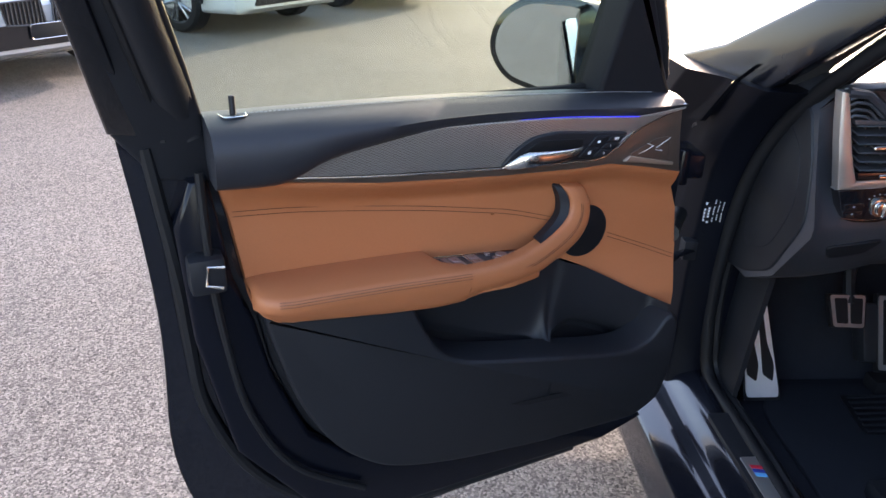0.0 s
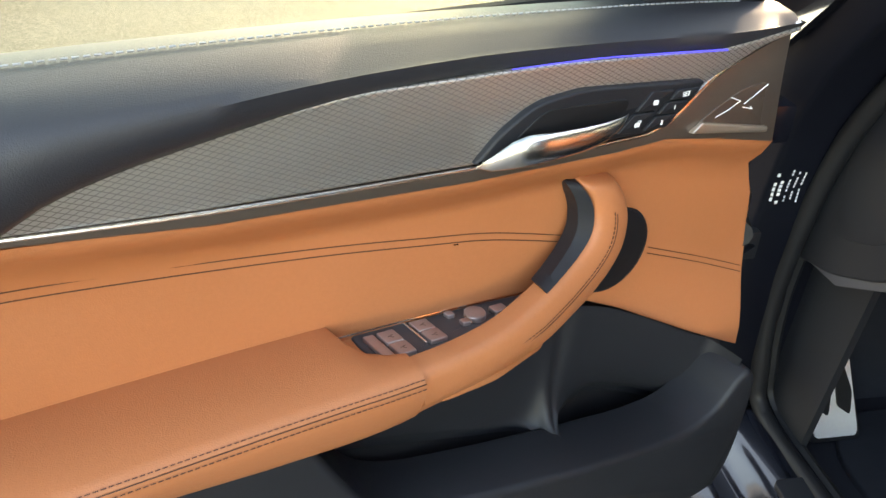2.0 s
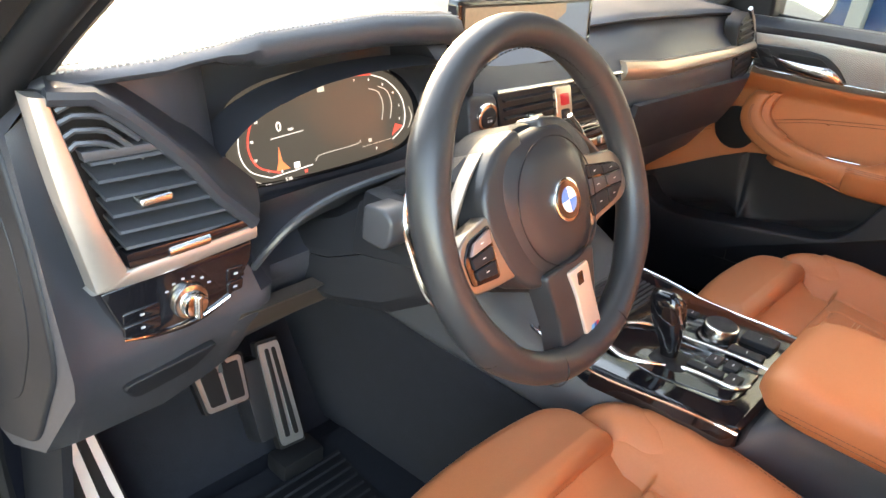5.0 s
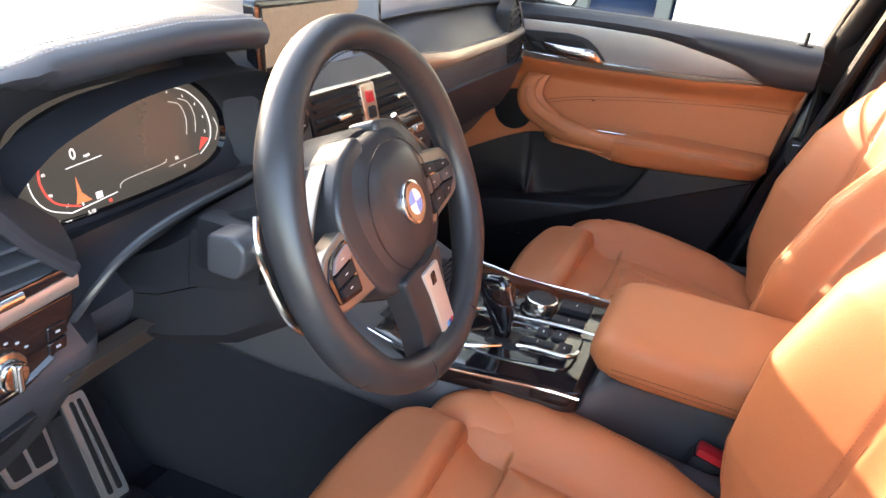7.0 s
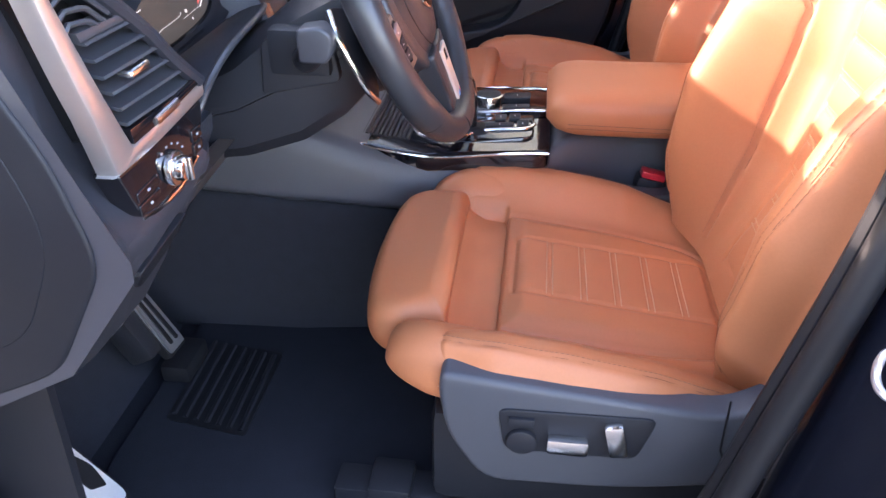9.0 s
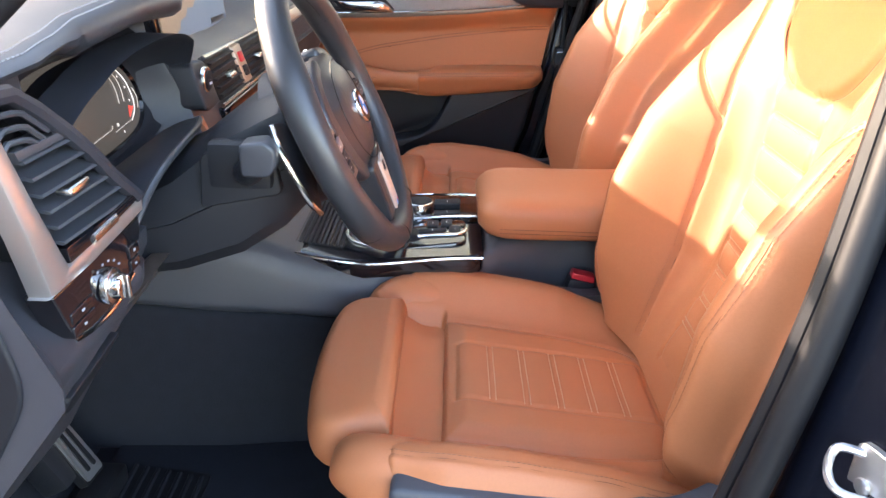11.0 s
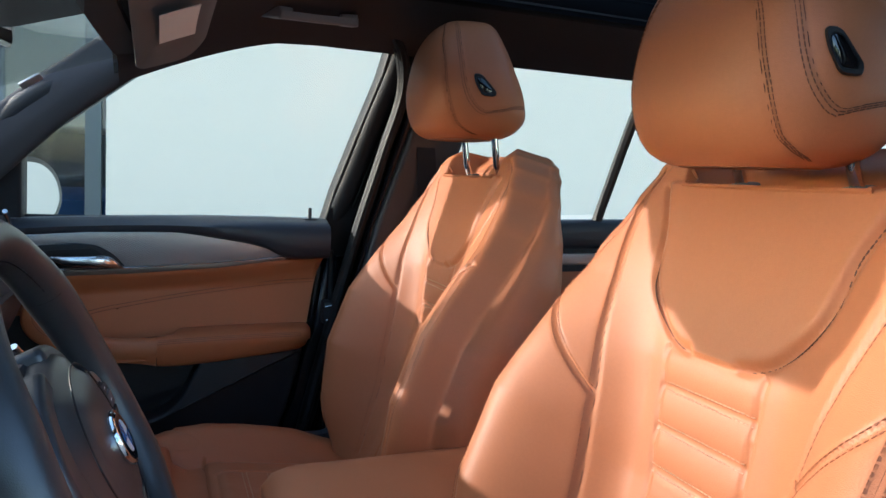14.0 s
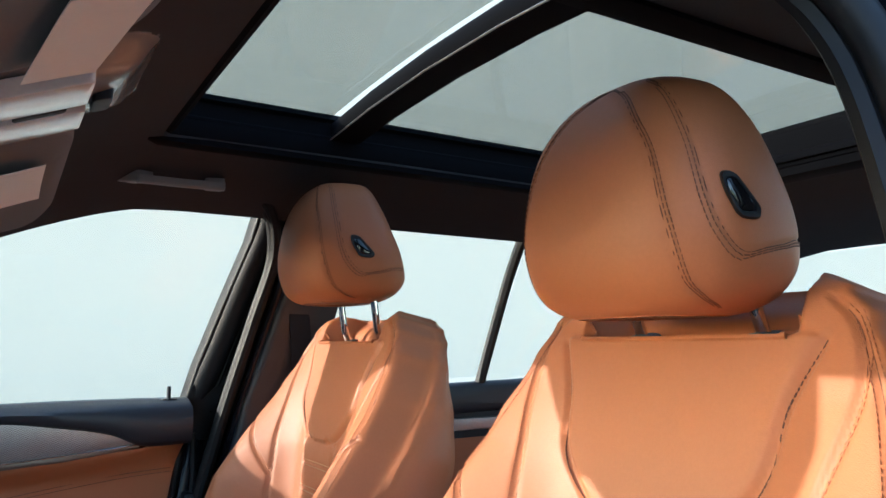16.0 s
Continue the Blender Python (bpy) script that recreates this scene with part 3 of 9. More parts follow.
    loft(bm, [[Vector((q.x * s, y, q.y)) for q in prof] for y in (-1.45, -0.5, 0.0, 0.5, 0.78)])
    part("sill", bm, PAINT, car)
    # rear flank below the glass
    bm = bmesh.new()
    prof = round_outline([(-0.80, 0.42), (-0.93, 0.40), (-0.945, 0.75), (-0.925, 1.0), (-0.86, 1.12), (-0.80, 1.14)], 0.03, 4)
    loft(bm, [[Vector((q.x * s, y, q.y)) for q in prof] for y in (-0.58, -1.0, -1.4, -2.2)])
    part("rear_flank", bm, DARKPAINT, car)
    # wing
    bm = bmesh.new()
    rings = []
    for y, zt, xo in ((0.66, 1.09, 0.93), (0.9, 1.075, 0.94), (1.3, 1.04, 0.945), (1.75, 0.98, 0.93), (2.1, 0.9, 0.86)):
        sec = round_outline([(-0.66, zt + 0.015), (-0.80, zt), (-xo + 0.035, zt - 0.05), (-xo, zt - 0.18), (-xo, 0.62), (-0.70, 0.62)], 0.04, 4)
        rings.append([Vector((q.x * s, y, q.y)) for q in sec])
    loft(bm, rings)
    part("wing", bm, PAINT, car)
    # corner glass at the foot of the screen pillar
    if s > 0:
        tri = [Vector((-0.905, 0.52, 1.045)), Vector((-0.865, 0.34, 1.19)), Vector((-0.885, 0.37, 1.155)), Vector((-0.9, 0.455, 1.055))]
        bm = bmesh.new()
        loft(bm, [[q + Vector((0.012, 0, 0)) for q in tri], tri])
        part("corner_pane", bm, GLOSS, car, "small triangular corner glass")
bm = bmesh.new()
sheet(bm, 16, 14, lambda u, v: Vector(((u - 0.5) * 1.62, 0.72 + v * 1.4, 1.105 - 0.05 * abs((u - 0.5) * 2) ** 2.5 - 0.16 * v ** 1.6 - 0.01 * math.cos((u - 0.5) * 12))), (0, 0, -0.03))
part("bonnet", bm, PAINT, car, "black bonnet reflecting the sky")
bm = bmesh.new()
block(bm, (0, 1.4, 0.7), (1.4, 1.2, 0.5), bevel=0.02)
part("engine_bay", bm, PLASTIC, car)
bm = bmesh.new()
block(bm, (0, 0.84, 0.80), (1.5, 0.06, 0.62), bevel=0.01)
part("bulkhead", bm, PLASTIC, car)
# roof: outer skin round the glass
for x0, x1, y0, y1 in ((-0.62, 0.62, 0.06, -0.245), (0.36, 0.62, -0.245, -1.32), (-0.62, -0.36, -0.245, -1.32), (-0.62, 0.62, -1.32, -2.1)):
    bm = bmesh.new()
    sheet(bm, 12, 12, lambda u, v: Vector((x0 + u * (x1 - x0), y0 + v * (y1 - y0), head_z(x0 + u * (x1 - x0), y0 + v * (y1 - y0)) + 0.035 + 0.03 * smoothstep(0.06, -0.2, y0 + v * (y1 - y0)) * (1 - ((x0 + u * (x1 - x0)) / 0.62) ** 2))), (0, 0, 0.02))
    part("roof_skin", bm, PAINT, car)
# glass roof
for y0, y1 in ((-0.25, -0.515), (-0.575, -1.32)):
    bm = bmesh.new()
    sheet(bm, 8, 6, lambda u, v: Vector(((u - 0.5) * 0.70, y0 + v * (y1 - y0), 1.690 - 0.012 * ((u - 0.5) * 2) ** 2)), (0, 0, 0.005))
    ob = part("roof_pane", bm, ROOF_GLASS, car, "tinted panoramic roof glass")
    ob.visible_shadow = True
bm = bmesh.new()
rail = round_outline([(-0.02, -0.015), (0.02, -0.015), (0.02, 0.02), (-0.02, 0.02)], 0.006, 2)
loft(bm, [[Vector((x, -0.555 + q.x * 1.4, 1.676 - 0.016 * (x / 0.36) ** 2 + q.y)) for q in rail] for x in (-0.37, -0.18, 0, 0.18, 0.37)])
part("roof_bar", bm, ROOF_RIM, car)
bm = bmesh.new()
tube(bm, [(x, -0.525, 1.6625 - 0.016 * (x / 0.36) ** 2) for x in (-0.37, -0.18, 0, 0.18, 0.37)], 0.0013, 8)
part("roof_bar_edge", bm, ALU, car, "grey metal edge of the roof glass")
for s in (-1, 1):
    bm = bmesh.new()
    tube(bm, [(0.352 * s, -0.25, 1.632), (0.352 * s, -0.7, 1.635), (0.352 * s, -1.31, 1.632)], 0.012, 8, squash=1.6)
    part("roof_frame", bm, ROOF_RIM, car)
for y in (-0.25, -1.32):
    bm = bmesh.new()
    tube(bm, [(x, y, 1.635) for x in (-0.36, 0, 0.36)], 0.012, 8, squash=1.4)
    part("roof_frame", bm, ROOF_RIM, car)
# headliner round the glass
head = []
for x0, x1, y0, y1 in ((-0.60, 0.60, 0.05, -0.24), (0.345, 0.60, -0.24, -1.33), (-0.60, -0.345, -0.24, -1.33), (-0.60, 0.60, -1.33, -2.0)):
    bm = bmesh.new()
    sheet(bm, 14, 14, lambda u, v: Vector((x0 + u * (x1 - x0), y0 + v * (y1 - y0), head_z(x0 + u * (x1 - x0), y0 + v * (y1 - y0)))), (0, 0, 0.012))
    ob = part("ceiling", bm, LINER)
    tagged(ob, "anthracite fabric headliner round the roof glass", "headliner", kind="structure")
# windscreen
def screen_pt(u, v, d=0.0):
    w = 0.585 + 0.155 * v
    x = (u - 0.5) * 2 * w
    return Vector((x, 0.055 + 0.88 * v - 0.09 * (x / w) ** 2 * (0.4 + 0.6 * v), 1.508 - 0.385 * v - 0.02 * (x / w) ** 2 + 0.035 * math.sin(math.pi * v) + d))


bm = bmesh.new()
sheet(bm, 14, 10, screen_pt, (0, 0.003, 0.004))
ob = part("windscreen", bm, SCREEN_GLASS, car, "clear windscreen")
ob.visible_shadow = False
bm = bmesh.new()
sheet(bm, 12, 2, lambda u, v: screen_pt(u, v * 0.05 - 0.02, -0.004), (0, 0, -0.012))
part("screen_edge", bm, LINER, car)
notice = thing("notice_sheet", "white printed sheet fixed inside the windscreen", "paper sheet", screen_pt(0.9, 0.45, -0.01))
corner = [(0.90, 0.65), (0.985, 0.62), (0.93, 0.28), (0.78, 0.30)]
def NS(a, b, d=0.0):
    p = [Vector(q) for q in corner]
    q = p[0].lerp(p[1], a).lerp(p[3].lerp(p[2], a), b)
    return screen_pt(q.x, q.y, -0.008 - d)
bm = bmesh.new()
sheet(bm, 10, 16, lambda u, v: NS(u, v), (0, 0, -0.0012))
ns_ob = part("paper", bm, PAPER, notice)
bm = bmesh.new()
for k in range(13):
    b0 = 0.12 + 0.062 * k
    sheet(bm, 8, 1, lambda u, v: NS(0.08 + (0.80 - 0.17 * (k % 3 == 2)) * u, b0 + 0.026 * v, 0.0016), (0, 0, -0.0006))
part("print_bars", bm, mat("rose_print", (0.62, 0.42, 0.38), 0.7, bump=0), ns_ob, "rose-grey lines of small print")
bm = bmesh.new()
TAG = bar_frame((-0.02, -0.82, 0.56), (-0.75, 0.35, 0.55))
block(bm, (0.652, 0.205, 1.424), (0.042, 0.006, 0.016), TAG, 0.0025)
part("airbag_tag", bm, SATIN, car, "small satin tag on the pillar trim")
# rear side glass and rear end
for s in (1, -1):
    for y0, y1, y2, y3 in ((-0.66, -0.62, -1.03, -1.12), (-1.14, -1.09, -1.5, -1.40)):
        bm = bmesh.new()
        quad = [Vector((0.775 * s, y0, 1.19)), Vector((0.625 * s, y1 - 0.1, 1.575)), Vector((0.625 * s, y2 - 0.14 if y0 > -1 else -1.4, 1.575 if y0 > -1 else 1.5)), Vector((0.765 * s, y3, 1.205 if y0 > -1 else 1.22))]
        loft(bm, [quad, [q + Vector((0.004 * s, 0, 0.001)) for q in quad]])
        ob = part("rear_pane", bm, PANE, car)
        ob.visible_shadow = False
    bm = bmesh.new()
    tube(bm, smooth_path([(0.765 * s, -1.118, 1.18), (0.748 * s, -1.130, 1.25), (0.69 * s, -1.160, 1.45), (0.64 * s, -1.178, 1.57)], 5), 0.014, 8)
    part("glass_divider", bm, RUBBER, car)
    bm = bmesh.new()
    loft(bm, [[Vector(((0.66 + q.x) * s, -1.42 + q.y, 1.1)) for q in round_outline([(-0.06, -0.3), (0.14, -0.3), (0.14, 0.02), (-0.03, 0.02)], 0.02)], [Vector(((0.56 + q.x) * s, -1.42 + q.y, 1.57)) for q in round_outline([(-0.06, -0.3), (0.1, -0.3), (0.1, 0.0), (-0.03, 0.0)], 0.02)]])
    part("rear_pillar", bm, LINER, car)
bm = bmesh.new()
block(bm, (0, -2.15, 0.75), (1.7, 0.12, 0.75), bevel=0.03)
part("tailgate", bm, PAINT, car)
bm = bmesh.new()
quad = [Vector((-0.6, -2.12, 1.12)), Vector((0.6, -2.12, 1.12)), Vector((0.5, -1.98, 1.54)), Vector((-0.5, -1.98, 1.54))]
loft(bm, [quad, [q + Vector((0, -0.005, 0)) for q in quad]])
ob = part("rear_screen", bm, PANE, car)
ob.visible_shadow = False
# floor of the car
bm = bmesh.new()
block(bm, (0, -0.75, 0.37), (1.5, 2.6, 0.06), bevel=0.01)
tagged(part("floor", bm, CARPET), "black carpeted floor of the car", "floor", kind="structure")
bm = bmesh.new()
sheet(bm, 12, 6, lambda u, v: Vector(((u - 0.5) * 1.5, 0.50 + 0.30 * v, 0.40 + 0.42 * v ** 1.1)), (0, 0.02, -0.02))
tagged(part("toe_board", bm, CARPET), "black carpet rising to the bulkhead", "carpet", kind="structure")


# ---- doors ----
DO, DU, DW = Vector((-1.013, 0.283, 0)), Vector((-0.928, -0.373, 0)), Vector((0.373, -0.928, 0))


def front_door(name, label, P, driver):
    """A front door in its own plan: a back from the hinge, b up, d into the cabin."""
    root = thing(name, label, "car door", P(0.4, 0.4, 0.0))
    shell = round_outline([(-0.075, 0.42), (0.02, 0.37), (0.55, 0.345), (0.72, 0.37), (0.85, 0.46), (0.888, 0.62), (0.872, 0.84), (0.882, 1.02), (0.895, 1.150), (0.40, 1.115), (-0.05, 1.10), (-0.085, 1.0)], [0.03, 0.05, 0.1, 0.08, 0.1, 0.08, 0.1, 0.05, 0.01, 0.02, 0.02, 0.05], 4)
    bm = bmesh.new()
    slab(bm, shell, P, -0.06, -0.15, 0.03)
    part("outer_skin", bm, PAINT, root, "black metallic outer panel")
    inner = round_outline([(-0.06, 0.43), (0.04, 0.40), (0.50, 0.40), (0.68, 0.47), (0.79, 0.62), (0.832, 0.84), (0.84, 1.02), (0.80, 1.15), (0.40, 1.15), (-0.03, 1.13), (-0.065, 1.0)], 0.04, 4)
    bm = bmesh.new()
    slab(bm, inner, P, -0.10, -0.062, 0.006)
    slab(bm, [(0.788, 1.085), (0.815, 1.085), (0.84, 1.02), (0.832, 0.84), (0.79, 0.62), (0.68, 0.47), (0.50, 0.40), (0.04, 0.40), (-0.06, 0.43), (-0.05, 0.45), (0.25, 0.487), (0.5, 0.517), (0.6, 0.552), (0.67, 0.617), (0.722, 0.75), (0.742, 0.85), (0.768, 0.93)], P, -0.064, -0.026, 0.008)
    part("inner_frame", bm, DARKPAINT, root)
    # pressed ribs and latch on the shut face
    bm = bmesh.new()
    tube(bm, [P(*q) for q in smooth_path([(0.86, 1.13, -0.055), (0.845, 0.98, -0.05), (0.838, 0.84, -0.05), (0.825, 0.7, -0.05), (0.76, 0.55, -0.05), (0.64, 0.44, -0.05), (0.45, 0.385, -0.05), (0.1, 0.385, -0.05)], 6)], 0.010, 8)
    part("door_gasket", bm, RUBBER, root, "rubber gasket round the shut face")
    bm = bmesh.new()
    tube(bm, [P(*q) for q in smooth_path([(0.80, 1.10, -0.02), (0.80, 0.96, -0.012), (0.79, 0.84, -0.012), (0.765, 0.70, -0.012), (0.70, 0.57, -0.012), (0.58, 0.48, -0.012)], 6)], 0.006, 8)
    part("gasket_lip", bm, RUBBER, root)
    bm = bmesh.new()
    lc = P(0.806, 0.955, -0.02)
    block(bm, lc, (0.05, 0.05, 0.055), bar_frame(P(1, 0, 0) - P(0, 0, 0), (0, 0, 1)), 0.008)
    latch = part("latch", bm, PLASTIC, root, "black latch block")
    bm = bmesh.new()
    tube(bm, [P(0.784, 0.970, 0.008), P(0.806, 0.974, 0.009), P(0.810, 0.946, 0.009), P(0.788, 0.938, 0.008)], 0.0026, 6)
    part("latch_hook", bm, CHROME, latch)
    # window frame
    lean = lambda b: max(0.0, b - 1.16) * 0.43 - 0.055
    rear_edge = [(0.80, 1.14), (0.835, 1.25), (0.875, 1.40), (0.91, 1.53), (0.90, 1.580), (0.86, 1.600), (0.64, 1.580), (0.45, 1.535), (0.22, 1.415), (0.13, 1.335), (0.02, 1.17)]
    bm = bmesh.new()
    path = [P(q.x, q.y, lean(q.y)) for q in smooth_path([(*q, 0) for q in rear_edge], 6)]
    wdir = (P(0, 0, 1) - P(0, 0, 0)).normalized()
    tube(bm, path, lambda t: 0.027 if 0.05 < t < 0.97 else 0.024, 10, squash=0.9, up=wdir)
    part("window_frame", bm, PLASTIC, root, "black window frame")
    bm = bmesh.new()
    slab(bm, [(0.850, 1.085), (0.778, 1.075), (0.776, 1.13), (0.80, 1.24), (0.835, 1.37), (0.872, 1.50), (0.885, 1.575), (0.975, 1.59), (0.968, 1.50), (0.945, 1.37), (0.925, 1.28), (0.902, 1.155)], lambda a, b, d: P(a, b, lean(b) + d), -0.055, 0.006, 0.006)
    part("pillar_cover", bm, PLASTIC, root, "black frame behind the glass")
    bm = bmesh.new()
    slab(bm, [(0.862, 1.15), (0.89, 1.28), (0.915, 1.40), (0.945, 1.56), (0.972, 1.58), (0.943, 1.38), (0.903, 1.155)], lambda a, b, d: P(a, b, lean(b) + d), 0.0, 0.012, 0.004)
    part("pillar_strip", bm, GLOSS, root, "gloss black strip")
    bm = bmesh.new()
    path = [P(q.x + 0.0, q.y, lean(q.y) + 0.012) for q in smooth_path([(0.835, 1.14, 0), (0.86, 1.25, 0), (0.90, 1.40, 0), (0.935, 1.53, 0)], 5)]
    tube(bm, path, 0.007, 8, up=wdir)
    part("frame_seal", bm, RUBBER, root)
    pane = [(0.05, 1.14), (0.82, 1.14), (0.90, 1.54), (0.86, 1.59), (0.62, 1.565), (0.43, 1.515), (0.21, 1.395), (0.12, 1.31)]
    bm = bmesh.new()
    slab(bm, pane, lambda a, b, d: P(a, b, lean(b) - 0.025 + d), -0.004, 0.0)
    ob = part("window_pane", bm, SIDE_PANE if driver else PANE, root, "raised clear window glass")
    ob.visible_shadow = False
    bm = bmesh.new()
    tube(bm, [P(a, 1.158, -0.066) for a in (0.1, 0.45, 0.80)], 0.006, 8)
    part("glass_wiper", bm, RUBBER, root)
    # mirror sail
    sail = round_outline([(0.158, 1.145), (0.0, 1.14), (0.03, 1.185), (0.12, 1.312), (0.172, 1.35)], [0.004, 0.01, 0.01, 0.01, 0.005], 3)
    bm = bmesh.new()
    slab(bm, sail, lambda a, b, d: P(a, b, lean(b) + 0.01 + d), -0.05, 0.02, 0.008)
    s_ob = part("mirror_sail", bm, PLASTIC, root, "black triangular panel with a speaker grille")
    bm = bmesh.new()
    for k in range(9):
        z = 1.165 + 0.012 * k
        a0 = 0.035 + 0.009 * k
        tube(bm, [P(a0 + 0.01, z, lean(z) + 0.03), P(0.145, z, lean(z) + 0.03)], 0.0016, 5)
    part("speaker_slots", bm, RUBBER, s_ob)
    # belt pad: rolls from the ledge to the front
    top = [(-0.005, 1.14), (0.16, 1.153), (0.4, 1.164), (0.6, 1.168), (0.79, 1.168)]
    low = [(-0.002, 1.128), (0.1, 1.12), (0.286, 1.134), (0.455, 1.138), (0.563, 1.127), (0.639, 1.112), (0.697, 1.088), (0.79, 1.090)]
    tp, lp = smooth_path([(*q, 0) for q in top], 8), smooth_path([(*q, 0) for q in low], 8)
    def at_a(path, a):
        for p, q in zip(path, path[1:]):
            if p.x <= a <= q.x:
                return p.y + (q.y - p.y) * (a - p.x) / max(1e-6, q.x - p.x)
        return path[-1].y if a > path[-1].x else path[0].y
    bm = bmesh.new()
    rings = []
    for k in range(41):
        a = -0.004 + 0.79 * k / 40
        zt, zl = at_a(tp, a), at_a(lp, a)
        bulge = 0.016 + 0.022 * min(1, max(0, (a - 0.35) / 0.3))
        sec = [(-0.06, zt - 0.015), (-0.058, zt + 0.001), (-0.045, zt + 0.006), (-0.02, zt + 0.004), (0.0, zt - 0.001), (bulge * 0.75, zt - 0.010), (bulge, zt - 0.45 * (zt - zl)), (bulge * 0.9, zl + 0.006), (bulge * 0.5, zl - 0.004), (-0.03, zl - 0.004)]
        rings.append([P(a, z, d) for d, z in sec])
    loft(bm, rings)
    part("belt_pad", bm, SOFT, root, "dark soft pad under the window", sharp=60)
    bm = bmesh.new()
    line = [P(a, at_a(tp, a) + 0.0055, -0.022) for a in (0.05 + 0.7 * k / 60 for k in range(61))]
    stitches(bm, line)
    part("stitching", bm, GREY_THREAD, root, "pale grey double seam")
    # lock pin
    pin = P(0.748, 1.17, -0.025)
    bm = bmesh.new()
    slab(bm, round_outline([(-0.019, -0.013), (0.019, -0.013), (0.015, 0.015), (-0.015, 0.015)], 0.006, 3), lambda a, d, h: P(0.748 + a, 1.169 + h, -0.027 + d), -0.004, 0.0030, 0.001)
    pn = part("lock_pin_base", bm, PLASTIC, root)
    bm = bmesh.new()
    rim_l = round_outline([(-0.019, -0.013), (0.019, -0.013), (0.015, 0.015), (-0.015, 0.015)], 0.006, 3)
    tube(bm, [P(0.748 + q.x, 1.1722, -0.027 + q.y) for q in rim_l + rim_l[:1]], 0.0011, 6)
    part("pin_surround", bm, CHROME, pn, "thin bright edge round the lock pin")
    bm = bmesh.new()
    disc(bm, pin, (0, 0, 1), 0.0042, 0.028, 12, 0.002)
    part("lock_pin", bm, PLASTIC, pn)
    # aluminium trim blade
    blade = [(0.0, 1.130), (0.1, 1.122), (0.286, 1.135), (0.455, 1.139), (0.563, 1.128), (0.639, 1.113), (0.695, 1.089), (0.555, 1.0745), (0.352, 1.061), (0.2, 1.055), (0.165, 1.056), (0.14, 1.068), (0.1, 1.096), (0.05, 1.116)]
    bm = bmesh.new()
    slab(bm, blade, lambda a, b, d: P(a, b, d + 0.02 * max(0, (b - 1.06) / 0.08) * 0.5), -0.02, 0.006, 0.003)
    part("trim_blade", bm, DIAMOND, root, "aluminium trim with a fine diamond net")
    under = [(0.697, 1.089), (0.555, 1.0735), (0.352, 1.0595), (0.2, 1.0535), (0.165, 1.0545), (0.14, 1.066), (0.1, 1.094), (0.05, 1.114), (0.0, 1.132), (-0.006, 1.08), (-0.017, 1.008), (0.07, 1.028), (0.14, 1.041), (0.2, 1.040), (0.352, 1.046), (0.555, 1.061), (0.69, 1.080)]
    bm = bmesh.new()
    slab(bm, under, P, -0.02, 0.005, 0.002)
    part("lower_trim", bm, DARKALU, root, "bronze-grey lower trim")
    bm = bmesh.new()
    tube(bm, [P(q.x, q.y, 0.0085) for q in smooth_path([(0.697, 1.088, 0), (0.555, 1.0735, 0), (0.352, 1.06, 0), (0.2, 1.054, 0), (0.163, 1.056, 0), (0.135, 1.069, 0), (0.1, 1.0955, 0), (0.05, 1.116, 0), (-0.003, 1.131, 0)], 6)], lambda t: 0.0016 + 0.0022 * max(0, (t - 0.45) / 0.55), 8)
    part("chrome_strip", bm, CHROME, root, "thin satin chrome strip")
    if driver:
        bm = bmesh.new()
        tube(bm, [P(q.x, q.y, 0.0165) for q in smooth_path([(0.33, 1.1375, 0), (0.25, 1.1345, 0), (0.18, 1.129, 0), (0.10, 1.122, 0)], 6)], lambda t: 0.0004 + 0.0006 * t, 6)
        part("ambient_light", bm, BLUE_GLOW, root, "blue ambient light line")
    # recessed badge plate ahead of the strip
    bm = bmesh.new()
    slab(bm, round_outline([(0.112, 1.046), (0.004, 1.026), (0.012, 1.034), (0.018, 1.078), (0.05, 1.076), (0.088, 1.060)], 0.008, 3), P, 0.0, 0.0062, 0.001)
    pl = part("badge_plate", bm, mat("bronze_plate", (0.11, 0.08, 0.065), 0.4, metal=0.6), root)
    bm = bmesh.new()
    slab(bm, round_outline([(0.114, 1.043), (0.004, 1.024), (0.003, 1.030), (0.102, 1.052)], 0.002, 2), P, 0.0, 0.010, 0.002)
    part("badge_ledge", bm, CHAMPAGNE, pl)
    bm = bmesh.new()
    for seg in (((0.083, 1.053), (0.066, 1.058), (0.053, 1.064)), ((0.046, 1.060), (0.017, 1.075)), ((0.067, 1.070), (0.052, 1.064)), ((0.047, 1.057), (0.032, 1.053), (0.036, 1.056))):
        tube(bm, [P(a, b, 0.0068) for a, b in seg], 0.0005, 5)
    part("badge_lines", bm, WHITE, pl, "bright cross-shaped lines")
    # handle bowl, handle and buttons
    bowl = round_outline([(0.356, 1.064), (0.335, 1.088), (0.305, 1.108), (0.26, 1.112), (0.118, 1.098), (0.15, 1.060), (0.175, 1.056)], [0.004, 0.01, 0.015, 0.01, 0.008, 0.012, 0.006], 4)
    bm = bmesh.new()
    slab(bm, bowl, lambda a, b, d: P(a, b, d + 0.006 + 0.013 * max(0, (b - 1.06) / 0.08)), -0.005, 0.006, 0.003)
    part("handle_bowl", bm, PLASTIC, root, "black recessed handle bowl")
    bm = bmesh.new()
    slab(bm, round_outline([(0.325, 1.078), (0.298, 1.102), (0.205, 1.096), (0.222, 1.070)], 0.012, 4), lambda a, b, d: P(a, b, d + 0.006 + 0.013 * max(0, (b - 1.06) / 0.08)), 0.0, 0.0075, 0.001)
    part("handle_recess", bm, RUBBER, root)
    bm = bmesh.new()
    rings = []
